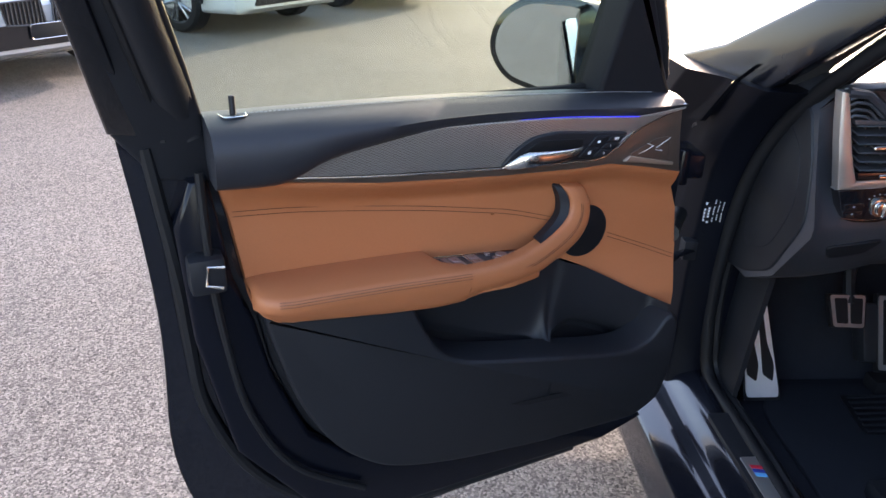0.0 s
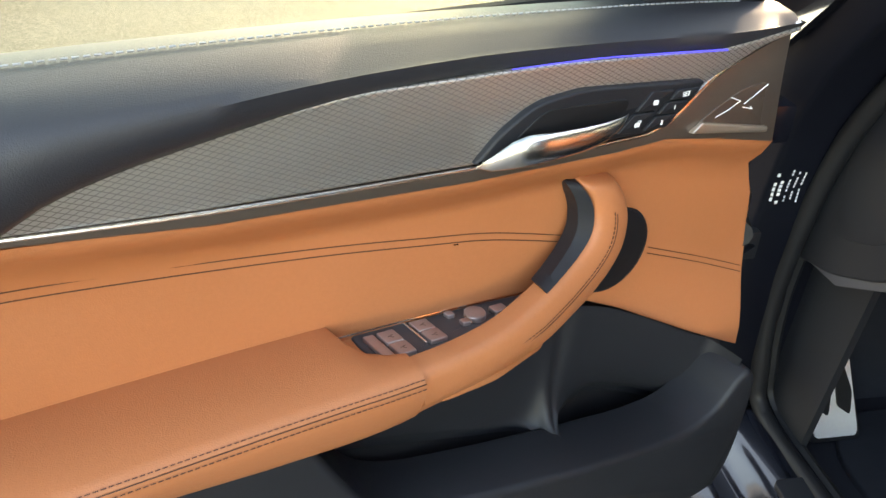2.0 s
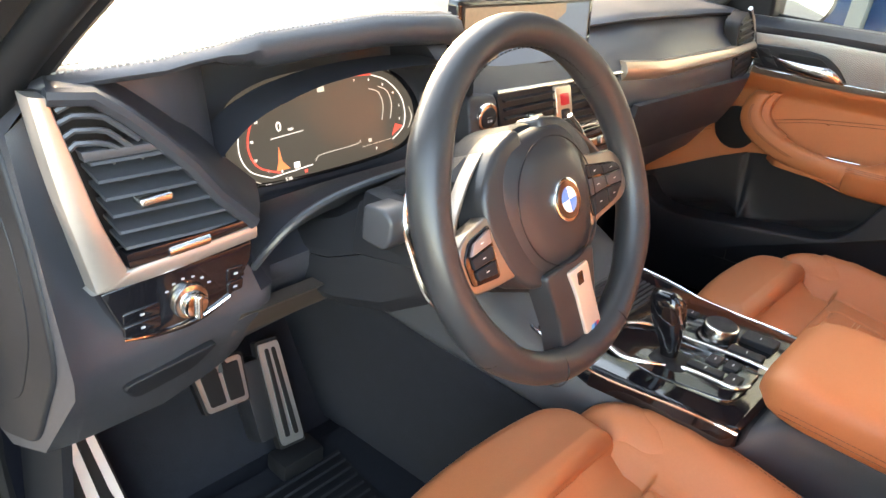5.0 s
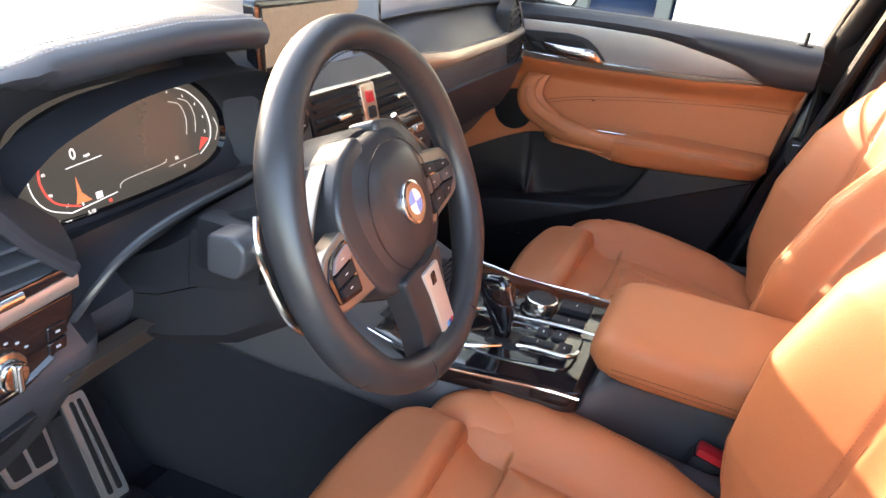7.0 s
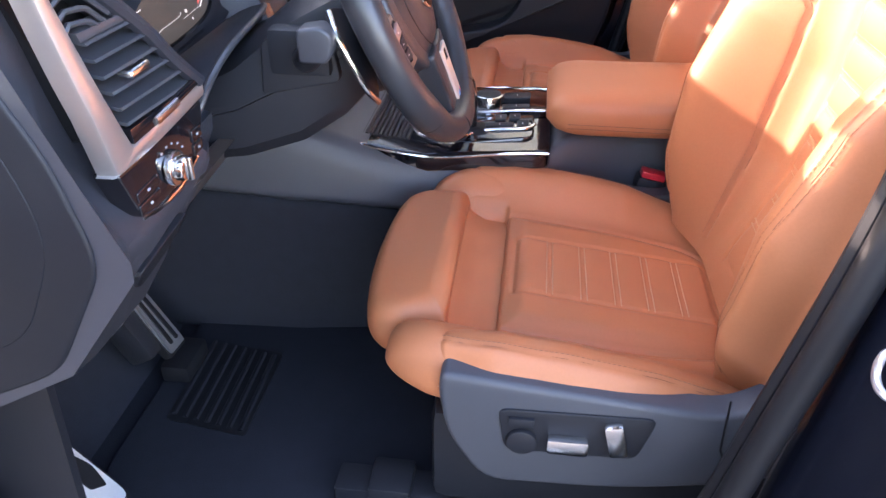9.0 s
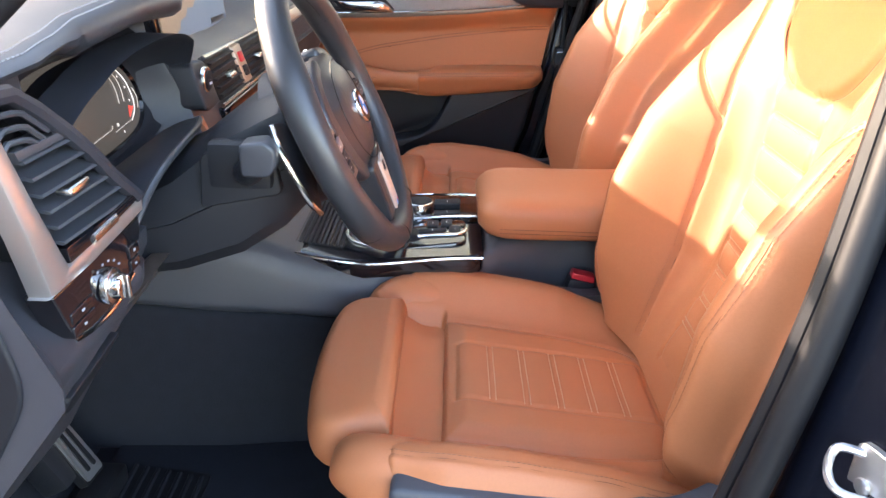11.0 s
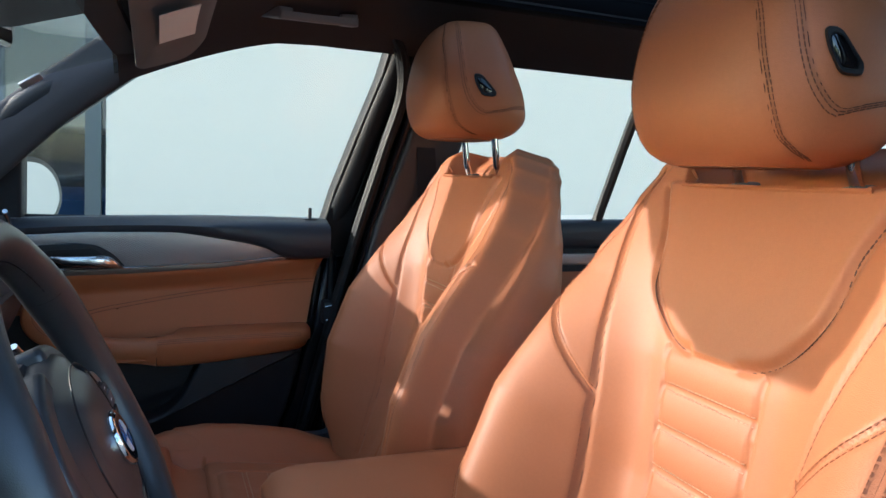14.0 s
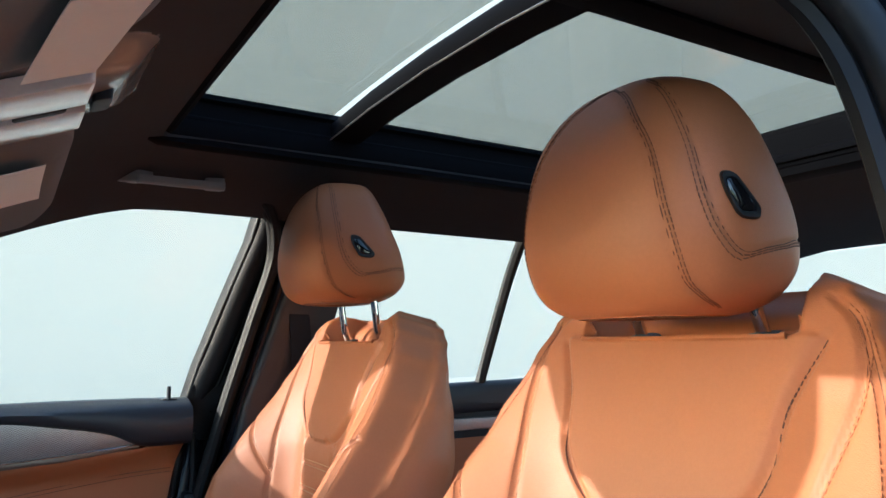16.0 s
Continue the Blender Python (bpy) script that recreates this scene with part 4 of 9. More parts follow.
    for a, b, d, w in ((0.352, 1.0615, 0.010, 0.001), (0.344, 1.0655, 0.018, 0.006), (0.330, 1.0725, 0.025, 0.0115), (0.318, 1.0755, 0.029, 0.013), (0.295, 1.0755, 0.031, 0.0118), (0.265, 1.0755, 0.031, 0.0105), (0.24, 1.0765, 0.029, 0.0085), (0.222, 1.0795, 0.025, 0.005), (0.210, 1.0825, 0.020, 0.0015)):
        rings.append([P(a, b + w * math.sin(t), d + w * 0.45 * math.cos(t)) for t in (2 * math.pi * i / 16 for i in range(16))])
    loft(bm, rings)
    part("door_handle", bm, CHROME, root, "satin chrome inner handle")
    bt = [[(0.186, 1.099), (0.160, 1.0965), (0.174, 1.080), (0.199, 1.082)], [(0.200, 1.0805), (0.175, 1.0785), (0.19, 1.061), (0.215, 1.064)], [(0.155, 1.0955), (0.127, 1.0935), (0.135, 1.085), (0.162, 1.087)], [(0.163, 1.0855), (0.136, 1.0835), (0.146, 1.073), (0.172, 1.075)], [(0.173, 1.0735), (0.147, 1.0715), (0.157, 1.060), (0.184, 1.0615)]]
    for k, q in enumerate(bt):
        bm = bmesh.new()
        slab(bm, round_outline(q, 0.002, 2), lambda a, b, d: P(a, b, d + 0.003 + 0.011 * max(0, (b - 1.06) / 0.08)), 0.005, 0.0125, 0.0012)
        b_ob = part("button", bm, PLASTIC, root)
        c = sum((Vector(v) for v in q), Vector((0, 0))) / 4
        if driver:
            right, upv = P(-1, 0, 0) - P(0, 0, 0), Vector((0, 0, 1))
            if k >= 2:
                lettering("button_print", ("SET", "1", "2")[k - 2], 0.006, P(c.x, c.y, 0.0161 + 0.011 * max(0, (c.y - 1.06) / 0.08)), right, upv, WHITE, b_ob)
            else:
                bm = bmesh.new()
                block(bm, P(c.x, c.y - 0.001, 0.0158 + 0.011 * max(0, (c.y - 1.06) / 0.08)), (0.005, 0.001, 0.004), bar_frame(right, (0, 0, 1)))
                tube(bm, [P(c.x + 0.0015, c.y + 0.001, 0.0195), P(c.x + 0.0015, c.y + 0.0035, 0.0195), P(c.x - 0.0015, c.y + 0.0035, 0.0195), P(c.x - 0.0015, c.y + (0.001 if k else 0.0025), 0.0195)], 0.0004, 4)
                part("button_print", bm, WHITE, b_ob)
    # tan upper panel: hollowed under the trim, coming forward again towards the bin
    trim_low = [(-0.02, 1.008), (0.07, 1.029), (0.14, 1.042), (0.2, 1.042), (0.352, 1.048), (0.555, 1.063), (0.70, 1.080), (0.79, 1.098)]
    def LP(a, b, d):
        zt = float(np.interp(a, [q[0] for q in trim_low], [q[1] for q in trim_low]))
        return P(a, b, d - 0.037 * smoothstep(0, 0.05, zt - b) * smoothstep(0.72, 0.86, b))
    leath = [(0.783, 1.097), (0.70, 1.080), (0.555, 1.063), (0.352, 1.048), (0.2, 1.042), (0.14, 1.042), (0.07, 1.029), (-0.022, 1.008), (-0.062, 0.92), (-0.076, 0.84), (-0.06, 0.724), (0.035, 0.774), (0.133, 0.828), (0.189, 0.855), (0.33, 0.865), (0.5, 0.868), (0.745, 0.895), (0.752, 0.93), (0.765, 1.02)]
    dense = []
    for i in range(len(leath)):
        p, q = Vector(leath[i]), Vector(leath[(i + 1) % len(leath)])
        m = max(1, int((q - p).length / 0.02))
        dense += [p.lerp(q, j / m) for j in range(m)]
    cx = Vector((0.34, 0.965))
    loops = [[LP(q.x, q.y, -0.022) for q in dense], [LP(q.x, q.y, -0.003) for q in dense]]
    for k in range(26):
        t = 0.004 + 0.99 * (k / 25)
        loops.append([LP(*(q.lerp(cx, t)), 0.003) for q in dense])
    bm = bmesh.new()
    loft(bm, loops, cap=False)
    part("upper_panel", bm, LEATHER, root, "tan leather upper panel", sharp=60)
    for off in (0.0, -0.0075):
        bm = bmesh.new()
        for ends in ([(0.76, 1.032), (0.672, 1.026), (0.569, 1.013), (0.462, 0.997), (0.369, 0.980), (0.30, 0.966), (0.209, 0.938)], [(0.093, 0.891), (0.018, 0.859), (-0.068, 0.822)]):
            line = [LP(q.x, q.y + off, 0.0032) for q in smooth_path([(*q, 0) for q in ends], 12)]
            tube(bm, line, 0.0005, 5)
            stitches(bm, line, step=0.0048, length=0.0034, r=0.0006)
        part("stitching", bm, THREAD, root)
    # loudspeaker
    bm = bmesh.new()
    out_d = P(0, 0, 1) - P(0, 0, 0)
    disc(bm, P(0.150, 0.904, -0.04), out_d, 0.0485, 0.010, 44, 0.003)
    lsp = part("loudspeaker", bm, RUBBER, root, "round black loudspeaker grille")
    bm = bmesh.new()
    tube(bm, [P(0.150 + 0.0485 * math.cos(t), 0.904 + 0.0485 * math.sin(t), -0.032) for t in (2 * math.pi * i / 44 for i in range(45))], 0.0016, 6, up=out_d)
    part("grille_rim", bm, PLASTIC, lsp)
    # armrest: flat top, stitched edge, leaning face
    ARM = [(0.751, 0.012, 0.905, 0.918, -0.045), (0.748, 0.030, 0.893, 0.924, -0.045), (0.738, 0.046, 0.884, 0.9255, -0.045), (0.722, 0.056, 0.878, 0.926, -0.045), (0.70, 0.0595, 0.875, 0.9255, -0.045), (0.64, 0.060, 0.868, 0.9245, -0.045), (0.55, 0.060, 0.857, 0.922, -0.045), (0.485, 0.060, 0.851, 0.919, -0.045), (0.468, 0.060, 0.850, 0.918, -0.040), (0.462, 0.060, 0.850, 0.9175, -0.012), (0.452, 0.060, 0.850, 0.917, 0.006), (0.436, 0.0595, 0.850, 0.916, 0.016), (0.421, 0.059, 0.851, 0.915, 0.020)]
    bm = bmesh.new()
    rings = []
    for a, w, zb, zt, back in ARM:
        top = zt + 0.002 * (1 if back < 0 else 0)
        sec = [(back, zb + 0.012), (back, top - 0.004), (back + 0.003, top - 0.0005), (back + 0.008, top), (back + (w - back) * 0.5, top + 0.0015), (w - 0.012, zt + 0.0005), (w - 0.005, zt - 0.0025), (w - 0.001, zt - 0.007), (w, zt - 0.013), (w - 0.002, zt - 0.022), (w - 0.012, zb + 0.018), (w - 0.020, zb + 0.006), (w - 0.026, zb + 0.001), (max(back, w - 0.04), zb + 0.001)]
        rings.append([P(a, z, d) for d, z in sec])
    loft(bm, rings)
    part("armrest", bm, LEATHER, root, "flat padded tan leather armrest", sharp=70)
    for k, (dz, dd) in enumerate(((-0.0035, -0.0030), (-0.0105, 0.0008), (-0.0065, -0.0004))):
        bm = bmesh.new()
        line = [P(a, zt + dz, w + dd) for a, w, zb, zt, back in ARM[3:]]
        if k < 2:
            stitches(bm, line, step=0.0048, length=0.0034, r=0.0006)
        else:
            tube(bm, line, 0.0005, 5)
        part("stitching", bm, THREAD, root)
    # pull handle: a flat strap between two edges, from the armrest up to the trim
    STRAP = [(0.4195, 0.851, 0.4205, 0.914, 0.052), (0.383, 0.858, 0.392, 0.913, 0.050), (0.351, 0.861, 0.364, 0.912, 0.046), (0.314, 0.867, 0.332, 0.913, 0.040), (0.277, 0.872, 0.302, 0.916, 0.031), (0.242, 0.882, 0.273, 0.922, 0.022), (0.208, 0.892, 0.245, 0.930, 0.012), (0.179, 0.908, 0.222, 0.940, 0.004), (0.162, 0.930, 0.207, 0.954, -0.001), (0.157, 0.955, 0.203, 0.972, -0.005), (0.163, 0.980, 0.207, 0.988, -0.008), (0.171, 0.996, 0.215, 1.001, -0.014), (0.174, 1.001, 0.217, 1.006, -0.026)]
    lo = smooth_path([(q[0], q[1], q[4]) for q in STRAP], 6)
    hi = smooth_path([(q[2], q[3], q[4]) for q in STRAP], 6)
    bm = bmesh.new()
    rings = []
    for p, q in zip(lo, hi):
        drop = 0.022 * max(0.0, (p.x - 0.27) / 0.15)
        sec = [(0.0, -0.030), (0.0, -0.010 - drop * 0.6), (0.05, -0.003 - drop), (0.16, 0.0015 - drop * 0.6), (0.5, 0.004 - drop * 0.1), (0.84, 0.0015), (0.95, -0.002), (1.0, -0.008), (1.0, -0.024), (0.5, -0.032)]
        rings.append([P(p.x + (q.x - p.x) * k, p.y + (q.y - p.y) * k, p.z + d) for k, d in sec])
    loft(bm, rings)
    part("pull_handle", bm, LEATHER, root, "curved tan leather pull handle", sharp=60)
    for k, off in ((0.50, 0.0046), (0.57, 0.0046)):
        bm = bmesh.new()
        line = [P(p.x + (q.x - p.x) * k, p.y + (q.y - p.y) * k, p.z + off - 0.010 * max(0.0, (p.x - 0.27) / 0.15)) for p, q in zip(lo[:-16], hi[:-16])]
        (stitches(bm, line, step=0.0048, length=0.0034, r=0.0006) if k > 0.52 else tube(bm, line, 0.0005, 5))
        part("stitching", bm, THREAD, root)
    bm = bmesh.new()
    rings = []
    for k, (p, q) in enumerate(zip(lo[30:-3], hi[30:-3])):
        w = 0.001 + 0.015 * math.sin(math.pi * min(1, 0.04 + 0.62 * k / 38))
        rings.append([P(q.x + 0.001, q.y, q.z - 0.003), P(q.x + w, q.y + 0.004, q.z - 0.010), P(q.x + w, q.y + 0.003, q.z - 0.026), P(q.x - 0.01, q.y - 0.002, q.z - 0.028)])
    loft(bm, rings)
    part("handle_core", bm, PLASTIC if driver else LEATHER, root, "black inner face of the handle" if driver else "")
    # switch panel let into the front of the armrest
    def SP(a, d, h):
        return P(a, 0.8905 + 0.072 * (a - 0.30) + h, d)
    bm = bmesh.new()
    slab(bm, round_outline([(0.4455, -0.036), (0.4445, -0.016), (0.436, 0.010), (0.415, 0.019), (0.379, 0.0225), (0.339, 0.022), (0.287, 0.006), (0.250, -0.018), (0.243, -0.030), (0.311, -0.034), (0.387, -0.035)], [0.005, 0.008, 0.012, 0.012, 0.01, 0.01, 0.01, 0.006, 0.004, 0.01, 0.01], 4), SP, -0.02, 0.0, 0.002)
    sw = part("switch_panel", bm, SLAT if driver else LEATHER, root, "dark panel of window switches" if driver else "tan grip tray")
    if not driver:
        bm = bmesh.new()
        slab(bm, round_outline([(0.436, -0.033), (0.33, -0.033), (0.34, -0.012), (0.40, -0.006), (0.425, -0.012)], 0.006, 3), SP, -0.004, 0.0015, 0.001)
        part("switch_insert", bm, GLOSS, sw, "small black switch insert")
    bm = bmesh.new()
    slab(bm, round_outline([(0.47, -0.036), (0.43, 0.020), (0.40, 0.045), (0.34, 0.040), (0.27, 0.018), (0.235, -0.034)], 0.01, 3), SP, -0.03, -0.002)
    part("panel_ledge", bm, LEATHER, sw, "tan leather ledge under the switches")
    bm = bmesh.new()
    tube(bm, [SP(a, d, 0.002) for a, d in ((0.470, -0.034), (0.4455, -0.0345), (0.387, -0.0345), (0.311, -0.0325), (0.246, -0.029))], 0.0011, 6)
    part("panel_edge", bm, BRIGHT, sw)
    if driver:
        keys = [(0.4305, -0.007, 0.0105, 0.036), (0.4155, -0.0165, 0.0165, 0.0175), (0.4125, 0.0015, 0.0165, 0.0175), (0.3925, -0.013, 0.0022, 0.034), (0.3815, -0.0205, 0.0175, 0.0165), (0.3785, -0.0035, 0.0175, 0.0165), (0.3495, -0.0265, 0.008, 0.008), (0.3415, -0.0105, 0.009, 0.008), (0.3385, -0.0105, 0.0015, 0.011), (0.3015, -0.0155, 0.015, 0.012)]
        for n_, (a, d, la, ld) in enumerate(keys):
            bm = bmesh.new()
            sk = 0.15
            slab(bm, round_outline([(a - la / 2 + sk * ld / 2, d - ld / 2), (a + la / 2 + sk * ld / 2, d - ld / 2), (a + la / 2 - sk * ld / 2, d + ld / 2), (a - la / 2 - sk * ld / 2, d + ld / 2)], min(0.002, la * 0.3), 3), SP, -0.003, 0.0042, 0.0012)
            ky = part("switch", bm, BUTTON if la > 0.003 else BRIGHT, sw)
            if la > 0.014 and n_ < 9:
                bm = bmesh.new()
                block(bm, SP(a, d, 0.0043), (0.0055, 0.0008, 0.0003), bar_frame(P(1, 0, 0.3) - P(0, 0, 0), (0, 0, 1)))
                block(bm, SP(a - 0.001, d + 0.002, 0.0043), (0.0035, 0.0008, 0.0003), bar_frame(P(1, 0, -0.8) - P(0, 0, 0), (0, 0, 1)))
                part("switch_mark", bm, DARKALU, ky)
        bm = bmesh.new()
        slab(bm, [(0.3275 + 0.0105 * math.cos(t), -0.0165 + 0.0105 * math.sin(t)) for t in (2 * math.pi * i / 28 for i in range(28))], SP, -0.003, 0.0055, 0.0014)
        part("mirror_knob", bm, BUTTON, sw, "round mirror adjuster")
    # black lower panel: outer board, then the moulding with the bin's mouth
    lower = round_outline([(0.745, 0.905), (0.735, 0.85), (0.718, 0.75), (0.67, 0.615), (0.60, 0.55), (0.50, 0.515), (0.25, 0.485), (-0.03, 0.452), (-0.062, 0.6), (-0.07, 0.728), (0.01, 0.762), (0.084, 0.80), (0.21, 0.86), (0.33, 0.87), (0.5, 0.875)], [0.005, 0.01, 0.02, 0.05, 0.05, 0.04, 0.02, 0.02, 0.02, 0.01, 0.01, 0.01, 0.01, 0.01, 0.01], 3)
    bm = bmesh.new()
    slab(bm, lower, P, -0.060, -0.046, 0.004)
    part("lower_panel", bm, PLASTIC, root, "black grained lower panel")
    front = round_outline([(0.735, 0.875), (0.512, 0.862), (0.474, 0.783), (0.447, 0.753), (0.410, 0.738), (0.339, 0.727), (0.247, 0.715), (0.127, 0.692), (0.070, 0.688), (0.032, 0.702), (0.006, 0.738), (-0.010, 0.748), (-0.026, 0.728), (-0.028, 0.68), (-0.024, 0.60), (0.0, 0.535), (0.021, 0.499), (0.258, 0.512), (0.43, 0.520), (0.547, 0.542), (0.635, 0.605), (0.694, 0.71), (0.729, 0.84)], [0.005, 0.01, 0.03, 0.03, 0.03, 0.03, 0.03, 0.03, 0.03, 0.02, 0.02, 0.01, 0.01, 0.03, 0.04, 0.03, 0.03, 0.03, 0.05, 0.05, 0.05, 0.05, 0.03], 5)
    def FP(a, b, d):
        return P(a, b, d + 0.055 * min(1, max(0, (0.74 - a) / 0.5)) * min(1, max(0, (b - 0.44) / 0.12)))
    bm = bmesh.new()
    slab(bm, front, FP, -0.060, 0.008, 0.007)
    part("bin_front", bm, PLASTIC, root, "moulded front of the door bin")
    # inside of the bin: a sloping shelf whose edge dips into a long pocket and a cup hollow
    edge = smooth_path([(0.505, 0.80, -0.03), (0.40, 0.758, -0.033), (0.316, 0.729, -0.03), (0.259, 0.715, -0.022), (0.240, 0.705, 0.0), (0.236, 0.700, 0.048), (0.228, 0.708, 0.02), (0.214, 0.720, -0.008), (0.181, 0.723, -0.025), (0.148, 0.718, -0.032), (0.086, 0.690, -0.032), (0.040, 0.668, -0.018), (0.018, 0.682, 0.03), (0.014, 0.70, 0.05)], 6)
    back_ = smooth_path([(0.515, 0.868, -0.03), (0.40, 0.868, -0.03), (0.32, 0.868, -0.03), (0.26, 0.866, -0.03), (0.235, 0.865, -0.03), (0.215, 0.862, -0.03), (0.20, 0.858, -0.03), (0.185, 0.850, -0.025), (0.16, 0.842, -0.022), (0.13, 0.828, -0.018), (0.07, 0.795, -0.008), (0.03, 0.772, 0.0), (0.0, 0.757, 0.01), (-0.006, 0.755, 0.05)], 6)
    bm = bmesh.new()
    rings = []
    for t in range(9):
        k = t / 8
        rings.append([P(p.x + (q.x - p.x) * k, p.y + (q.y - p.y) * k ** 2.4 + 0.006 * math.sin(math.pi * k), p.z + (q.z - p.z) * (1 - (1 - k) ** 2.6)) for p, q in zip(edge, back_)])
    rings = [[P(p.x, p.y - 0.014, p.z - 0.004) for p in edge], [P(p.x, p.y - 0.004, p.z - 0.0015) for p in edge]] + rings
    loft(bm, rings, closed=False)
    part("bin_shelf", bm, PLASTIC, root, "sloping inner shelf of the bin", sharp=70)
    bm = bmesh.new()
    loft(bm, [[P(p.x, p.y - 0.012, p.z - 0.003) for p in edge], [P(p.x, 0.585, p.z * 0.8 - 0.006) for p in edge]], closed=False)
    part("bin_wall", bm, RUBBER, root, "dark wall of the pocket and cup hollow")
    bm = bmesh.new()
    slab(bm, round_outline([(0.50, -0.04), (-0.02, -0.04), (-0.02, 0.04), (0.47, 0.03)], 0.02), lambda a, d, h: P(a, 0.60 + 0.05 * a + h, d), -0.01, 0.0)
    part("bin_floor", bm, RUBBER, root)
    bm = bmesh.new()
    slab(bm, [(0.152 + 0.034 * math.cos(t), 0.008 + 0.030 * math.sin(t)) for t in (2 * math.pi * i / 28 for i in range(28))], lambda a, d, h: P(a, 0.622 + h, d), -0.01, 0.0, 0.002)
    part("cup_pad", bm, CARPET, root, "round pad in the cup hollow")
    bm = bmesh.new()
    for pts in ([(0.80, 0.47), (0.765, 0.445), (0.762, 0.43)], [(0.70, 0.435), (0.735, 0.40)], [(0.60, 0.405), (0.60, 0.385)], [(0.52, 0.40), (0.555, 0.385)]):
        tube(bm, [P(a, b, -0.052) for a, b in pts], 0.006, 6)
    part("pressed_rib", bm, PAINT, root, "pressed ribs in the painted sheet")
    # outside mirror
    mr = part("mirror_foot", (lambda b: (tube(b, [P(0.06, 1.135, -0.10), P(0.08, 1.13, -0.16), P(0.10, 1.15, -0.2)], 0.028, 10, squash=0.7), b)[1])(bmesh.new()), GLOSS, root)
    bm = bmesh.new()
    rings = []
    shape = round_outline([(-0.01, 1.105), (0.0, 1.255), (0.04, 1.285), (0.17, 1.283), (0.235, 1.245), (0.258, 1.18), (0.215, 1.125), (0.10, 1.105)], 0.035, 4)
    cm = Vector((0.12, 1.195))
    across = P(1, 0, 0) - P(0, 0, 0)
    out = P(0, 0, -1) - P(0, 0, 0)
    def MP(q, back, k):
        # the housing stands out from the door: its width runs outwards, its glass looks back
        v = cm + (Vector(q) - cm) * k
        return P(0.075 + back + 0.45 * v.x, v.y, -0.115 - (v.x + 0.01) * 0.80)
    for back, k in ((-0.105, 0.45), (-0.085, 0.75), (-0.05, 0.93), (0.0, 1.0), (0.012, 1.0), (0.014, 0.96)):
        rings.append([MP(q, back, k) for q in shape])
    loft(bm, rings)
    part("mirror_housing", bm, GLOSS, root, "gloss black mirror housing")
    bm = bmesh.new()
    gl = [(q - cm) * 0.86 + cm for q in shape]
    gl = [Vector((max(q.x, 0.05), q.y)) for q in gl]
    loft(bm, [[MP(q, 0.012, 1) for q in gl], [MP(q, 0.0165, 1) for q in gl]])
    part("mirror_glass", bm, MIRROR, root, "mirror glass")
    return root


front_door("driver_door", "open black car door with tan leather, aluminium trim and black bin", lambda a, b, d: DO + DU * a + DW * d + Vector((0, 0, b)), True)
front_door("passenger_door", "closed car door with tan leather panel and aluminium trim", lambda a, b, d: Vector((0.745 - d, 0.398 - a, b)), False)

# hinges and check strap of the open door
hinge = thing("check_strap", "black hinges and check strap holding the door open", "door hinge", (-0.90, 0.42, 0.75))
for z in (0.58, 0.98):
    bm = bmesh.new()
    block(bm, (-0.925, 0.44, z), (0.05, 0.10, 0.05), bevel=0.008)
    disc(bm, (-0.945, 0.40, z - 0.035), (0, 0, 1), 0.016, 0.07, 16, 0.003)
    part("hinge_leaf", bm, DARKPAINT, hinge)
bm = bmesh.new()
tube(bm, smooth_path([(-0.86, 0.47, 0.765), (-0.91, 0.43, 0.77), (-0.97, 0.36, 0.77)], 5), 0.010, 8, squash=0.5)
part("strap_bar", bm, DARKPAINT, hinge)
bm = bmesh.new()
tube(bm, smooth_path([(-0.91, 0.45, 0.86), (-0.935, 0.41, 0.85), (-0.965, 0.345, 0.86)], 5), 0.017, 10)
part("cable_boot", bm, RUBBER, hinge, "ribbed rubber cable boot")
bm = bmesh.new()
block(bm, (-0.865, 0.476, 0.765), (0.03, 0.03, 0.045), bevel=0.004)
part("strap_bracket", bm, PLASTIC, hinge)


def two_d(path, closed=False, n=6):
    return [(q.x, q.y) for q in smooth_path([(*p, 0) for p in path], n, closed)]


# ---- dashboard ----
dash = thing("dashboard", "black soft-skinned dashboard with satin trim and digital dials", "dashboard", (0, 0.5, 0.75))
